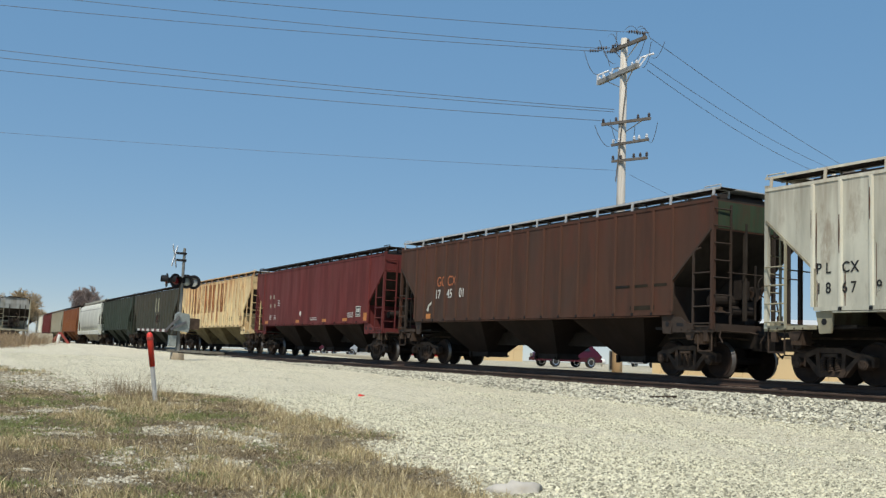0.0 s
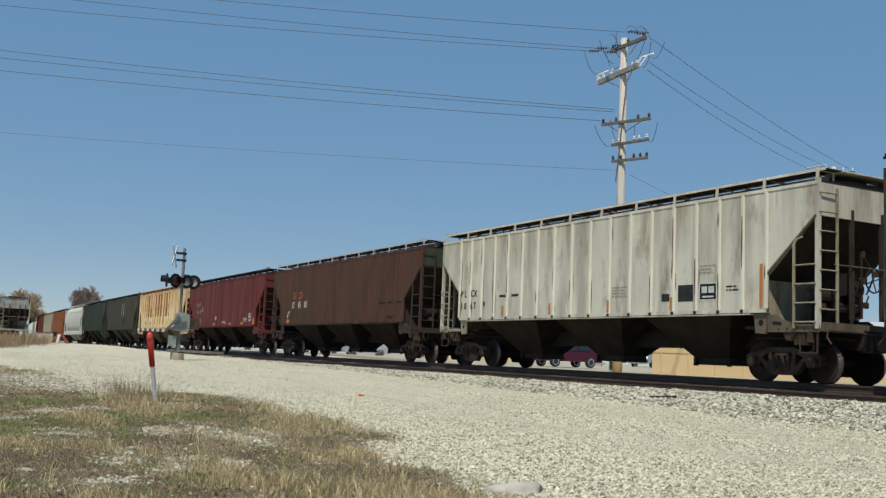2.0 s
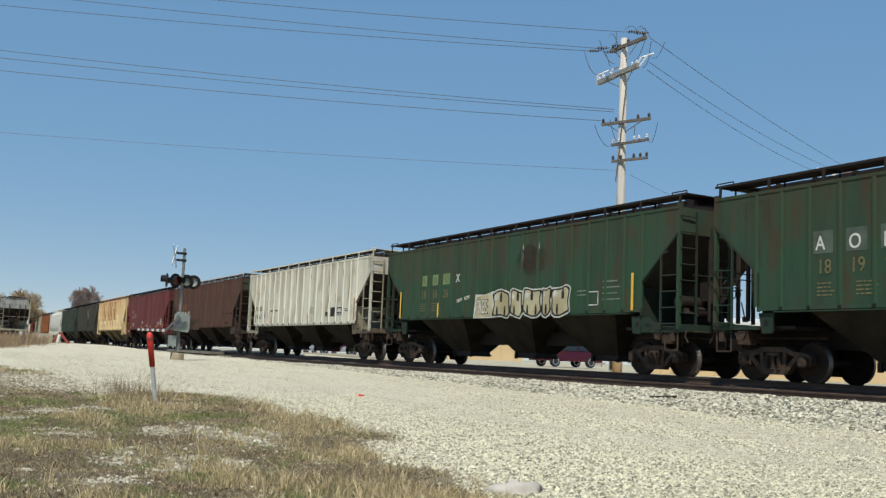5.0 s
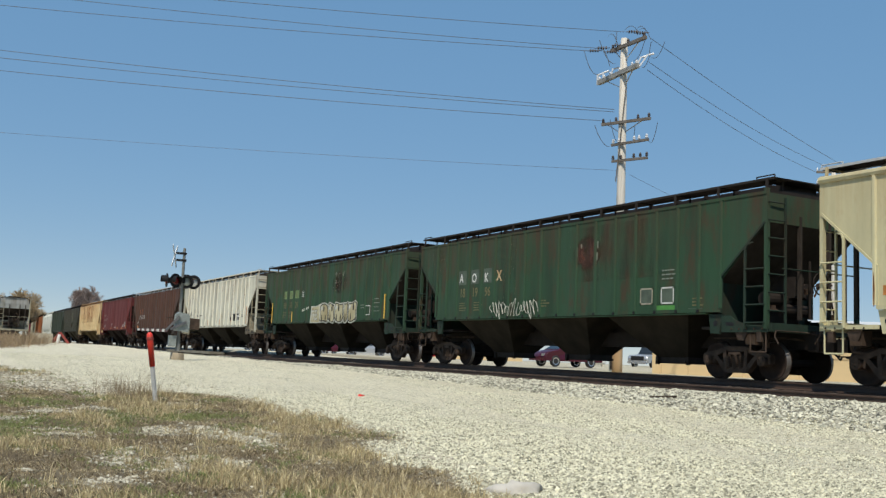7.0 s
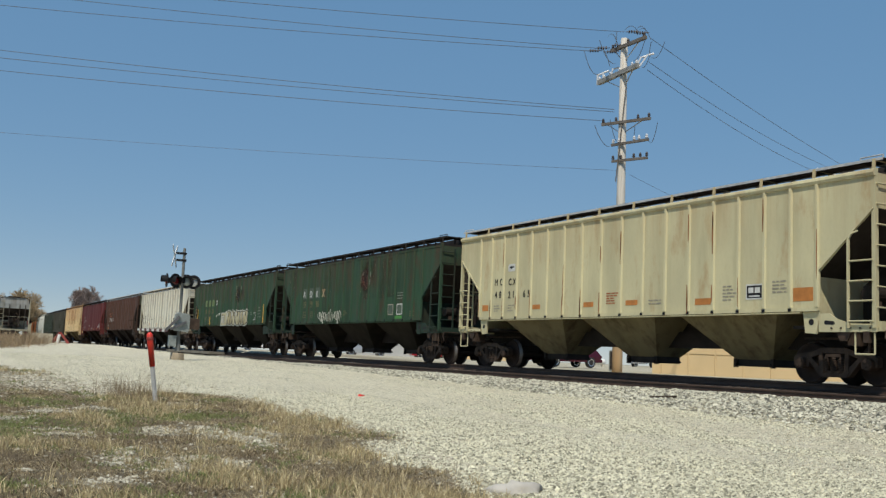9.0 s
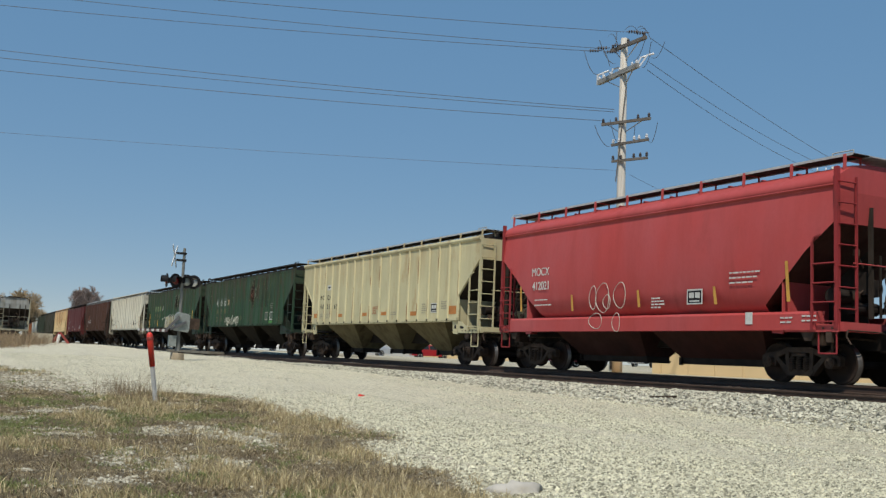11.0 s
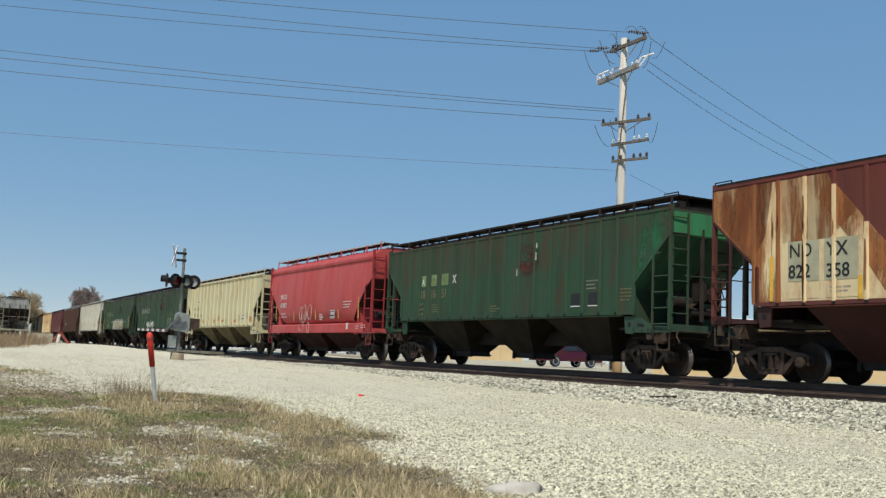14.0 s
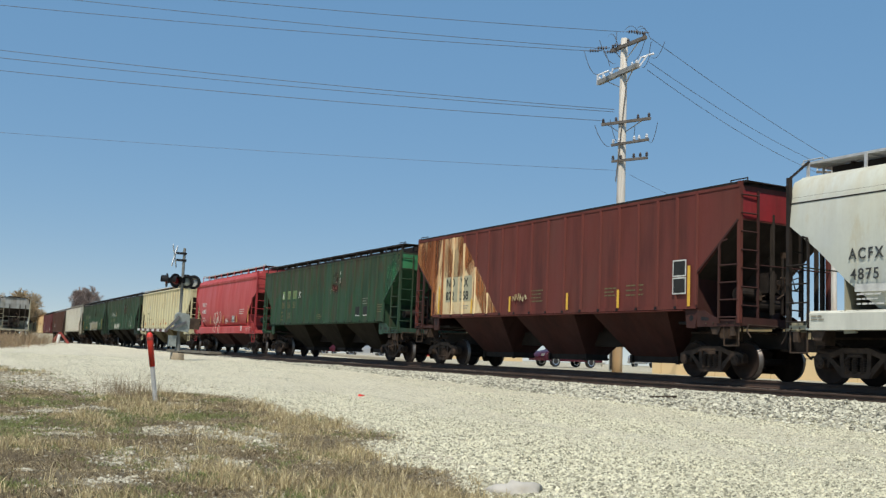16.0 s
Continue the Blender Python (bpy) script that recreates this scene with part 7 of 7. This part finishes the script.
scatter("fouled_ballast", dark, FOULED, "dark oily ballast between the rails", "ballast")

pl = []
while len(pl) < 190000:
    y = 6.3 + 38 * rs.rand() ** 2.0
    x = rs.uniform(3.5, 15.9)
    if x < 7.6:
        g = grassiness(x, y)
        if g > 0.6 or rs.rand() < g:
            continue
    band = noise.noise((x * 0.9, y * 0.10, 20.0)) + 0.5 * noise.noise((x * 2.3, y * 0.35, 4.0))
    rough = max(ease(11.3, 8.6, x + 0.06 * (y - 12)), 0.75 * ease(14.6, 15.6, x), ease(0.05, 0.45, band), 0.9 * clump_of(x, y, 10.9, 37, 2.6, 7))
    if rs.rand() > 0.42 + 0.58 * rough:
        continue
    if rs.rand() < 0.65 * ease(20, 27, y):
        continue
    near = ease(10.5, 7.0, x) * ease(17, 10, y)
    pl.append((x, y, surface_z(x, y) + 0.002, (0.009 + (0.018 + 0.012 * near) * rs.rand() ** 1.7) * (0.8 + 0.4 * rough) * (1 - 0.25 * ease(16, 26, y))))
PEBBLE = stone_material("lane_pebbles", (0.16, 0.155, 0.112), (0.60, 0.575, 0.425), (0.79, 0.76, 0.575))
scatter("lane_gravel", pl, PEBBLE, "loose pale gravel on the lane", "gravel", True)

pl = []
while len(pl) < 13000:
    if rs.rand() < 0.22:
        y, x = 7.5 + 26 * rs.rand() ** 1.4, rs.uniform(0, 7.4)
        if noise.noise((x * 1.3, y * 0.9, 13.0)) < 0.02:
            continue
    else:
        cx, cy, rx, ry = STONE_PATCHES[rs.choice(len(STONE_PATCHES), p=PATCH_SHARE)]
        x, y = cx + rs.normal(0, rx * 0.62), cy + rs.normal(0, ry * 0.62)
        if noise.noise((x * 2.2, y * 1.8, 3.0)) < -0.25 + 0.3 * rs.rand():
            continue
    pl.append((x, y, surface_z(x, y) + 0.006, (0.008 + 0.028 * rs.rand() ** 2.0) * (1 + 0.3 * ease(14, 26, y))))
scatter("verge_stones", pl, stone_material("dusty_verge_stones", (0.22, 0.195, 0.135), (0.48, 0.44, 0.33), (0.62, 0.58, 0.46)), "pale stones lying in the dry grass", "stones")

bm = bmesh.new()
bmesh.ops.create_icosphere(bm, subdivisions=3, radius=1.0)
for v in bm.verts:
    n = 1 + 0.40 * noise.noise(v.co * 1.7) + 0.22 * noise.noise(v.co * 4) + 0.10 * noise.noise(v.co * 9)
    v.co = Vector((v.co.x * 0.33 * n, v.co.y * 0.20 * n, v.co.z * 0.13 * n))
tagged(smooth(part("limestone_rock", bm, plain("pale_limestone", (0.50, 0.47, 0.41), 0.9, 0, 0.2, 5.0), at=pose(6.1, 9.25, -1.22, 0, 0, -15))), "pale limestone rock at the grass edge", "rock")
bm = bmesh.new()
bar(bm, (16.05, 18.6, -0.51), (16.3, 18.0, -0.46), 0.10, 0.05)
tagged(part("timber_scrap", bm, M["tie"]), "dark timber scrap lying on the ballast", "scrap")


# ---------------------------------------------------------------- grass
def blade_material(name, a, b, c):
    m, nt, bs = material(name, 0.85)
    geo = nt.nodes.new("ShaderNodeNewGeometry")
    r = nt.nodes.new("ShaderNodeValToRGB")
    e = r.color_ramp.elements
    e[0].color, e[1].color = (*a, 1), (*b, 1)
    e.new(0.5).color = (*c, 1)
    nt.links.new(geo.outputs["Random Per Island"], r.inputs[0])
    nt.links.new(r.outputs[0], bs.inputs["Base Color"])
    return m


def blades(name, places, mat, label, category="grass"):
    """Bent blades as one mesh; places are (x, y, z, height, width, lean)."""
    n = len(places)
    P = np.array(places)
    rs = np.random.RandomState(n)
    a, w = rs.uniform(0, 6.283, n), rs.uniform(0, 6.283, n)
    dx, dy = np.cos(a) * P[:, 4] / 2, np.sin(a) * P[:, 4] / 2
    lx, ly = np.cos(w) * P[:, 5] * P[:, 3], np.sin(w) * P[:, 5] * P[:, 3]
    z, h = P[:, 2], P[:, 3]
    V = np.stack([np.stack([P[:, 0] - dx, P[:, 1] - dy, z - 0.01], 1), np.stack([P[:, 0] + dx, P[:, 1] + dy, z - 0.01], 1),
                  np.stack([P[:, 0] - dx * 0.8 + lx * 0.35, P[:, 1] - dy * 0.8 + ly * 0.35, z + h * 0.6], 1),
                  np.stack([P[:, 0] + dx * 0.8 + lx * 0.35, P[:, 1] + dy * 0.8 + ly * 0.35, z + h * 0.6], 1),
                  np.stack([P[:, 0] + lx, P[:, 1] + ly, z + h], 1)], 1).reshape(-1, 3)
    F = []
    for k in range(n):
        F += [(5 * k, 5 * k + 1, 5 * k + 3, 5 * k + 2), (5 * k + 2, 5 * k + 3, 5 * k + 4)]
    me = bpy.data.meshes.new(name)
    me.from_pydata(V.tolist(), [], F)
    me.materials.append(mat)
    return tagged(new(name, me), label, category, kind="stuff")


dry, weed, green = [], [], []
rs = np.random.RandomState(9)


def tuft(into, x, y, n, reach, low, high, thick, lean):
    for _ in range(n):
        a, r = rs.uniform(0, 6.283), reach * rs.rand() ** 0.7
        px, py = x + math.cos(a) * r, y + math.sin(a) * r
        into.append((px, py, surface_z(px, py), rs.uniform(low, high) * (1 - 0.4 * r / reach), thick * rs.uniform(0.7, 1.3), rs.uniform(*lean)))


stalks = []
while len(dry) + len(weed) + len(green) < 240000:
    y = 7.2 + 30 * rs.rand() ** 1.6
    x = rs.uniform(-0.8, 7.7)
    if x < y * 0.02 - 0.6 or rs.rand() > grassiness(x, y):
        continue
    n1 = noise.noise((x * 0.8, y * 0.55, 31.0)) + 0.4 * noise.noise((x * 2.4, y * 1.8, 8.0))
    n2 = noise.noise((x * 1.1, y * 0.7, 44.0)) + 0.4 * noise.noise((x * 3.1, y * 2.2, 5.0))
    lush = max(0.85 * reach(GREEN_PATCHES, x, y), 0.45 * ease(0.05, 0.45, n2))
    straw = max(0.85 * reach(STRAW_PATCHES, x, y), 0.42 * ease(0.10, 0.45, n1))
    litter = max(0.95 * reach(LITTER_PATCHES, x, y), 0.8 * ease(0.0, 0.35, -n1))
    lawn, mat = reach(GREEN_PATCHES, x, y), reach(LITTER_PATCHES, x, y)
    straw, litter, lush = straw * (1 - 0.85 * max(lawn, mat)), litter * (1 - 0.8 * lawn), lush * (1 - 0.7 * mat)
    far = 1 + 0.5 * ease(12, 24, y)
    pick = rs.rand() * (lush + straw + litter + 0.35)
    if pick < lush:
        tuft(green, x, y, rs.randint(6, 14), 0.09 * far, 0.02, 0.075, 0.007 * far, (0.2, 1.2))
    elif pick < lush + straw:
        if rs.rand() < 0.5:             # an upright tussock
            tuft(dry, x, y, rs.randint(8, 22), rs.uniform(0.04, 0.10) * far, 0.06, rs.uniform(0.12, 0.28), 0.007 * far, (0.1, 1.1))
        else:                           # stems laid over by the snow
            tuft(dry, x, y, rs.randint(5, 12), 0.14 * far, 0.015, 0.060, 0.007 * far, (1.5, 5.0))
    elif pick < lush + straw + litter:
        tuft(weed, x, y, rs.randint(6, 14), 0.15 * far, 0.006, 0.045, 0.008 * far, (1.0, 4.5))
        if rs.rand() < 0.05:
            tuft(stalks, x, y, rs.randint(1, 4), 0.12, 0.10, 0.30, 0.005, (0.05, 0.6))
    else:
        tuft(dry if n1 > -0.1 else weed, x, y, rs.randint(4, 10), 0.12 * far, 0.010, 0.040, 0.006 * far, (1.0, 4.0))
blades("dry_grass", dry, blade_material("straw_grass", (0.46, 0.375, 0.195), (0.76, 0.65, 0.39), (0.29, 0.225, 0.12)), "straw-coloured dry grass on rough ground")
blades("dead_weeds", weed, blade_material("dead_weed", (0.22, 0.166, 0.094), (0.45, 0.365, 0.215), (0.14, 0.104, 0.058)), "brown dead weeds among the grass", "weeds")
blades("weed_stalks", stalks, blade_material("dark_weed_stalk", (0.125, 0.091, 0.055), (0.26, 0.20, 0.12), (0.085, 0.062, 0.038)), "thin dark dead weed stalks in the verge", "weeds")
blades("green_grass", green, blade_material("spring_grass", (0.13, 0.165, 0.05), (0.27, 0.30, 0.115), (0.18, 0.21, 0.068)), "new green grass in patches")
pl = []
while len(pl) < 4200:
    k = rs.rand()
    x, y = 4.0 + 6.2 * k + rs.normal(0, 0.6), 60 + 30 * k + rs.normal(0, 3)
    if x > 10.6 and y > 88:
        continue
    pl.append((x, y, surface_z(x, y), (0.25 + 0.85 * ease(-0.3, 0.3, noise.noise((x * 0.9, y * 0.25, 5.0)))) * rs.uniform(0.15, 1.05), 0.025, rs.uniform(0.2, 1.2)))
blades("dry_brush", pl, blade_material("tan_brush", (0.26, 0.19, 0.11), (0.40, 0.30, 0.17), (0.17, 0.12, 0.08)), "tan dry brush beside the siding", "brush")
pl = []
for k in range(340):
    x, y = 4.65 + rs.normal(0, 0.36), 22.9 + rs.normal(0, 0.8)
    pl.append((x, y, surface_z(x, y), rs.uniform(0.12, 0.45) + 0.35 * rs.rand() ** 4, 0.008, rs.uniform(0.1, 0.6)))
blades("dead_weeds", pl, blade_material("grey_weed", (0.25, 0.19, 0.11), (0.37, 0.295, 0.18), (0.16, 0.12, 0.072)), "grey-brown weed stalks beside the stake", "weeds")


# ---------------------------------------------------------------- what moves
def motions():
    for car, s8 in MOVING:
        rows = []
        for k in range(17):
            x, y, hd = track(s8 + travelled(k))
            rows.append((k, pose(x, y, 0.0, 0, 0, -hd)))
        walk(car, rows)
    for w, y in WHEELSETS:
        walk(w, [(k / 15, pose(0, y, 0.457, -math.degrees(travelled(k / 15) / 0.457), 0, 0)) for k in range(241)])


motions()
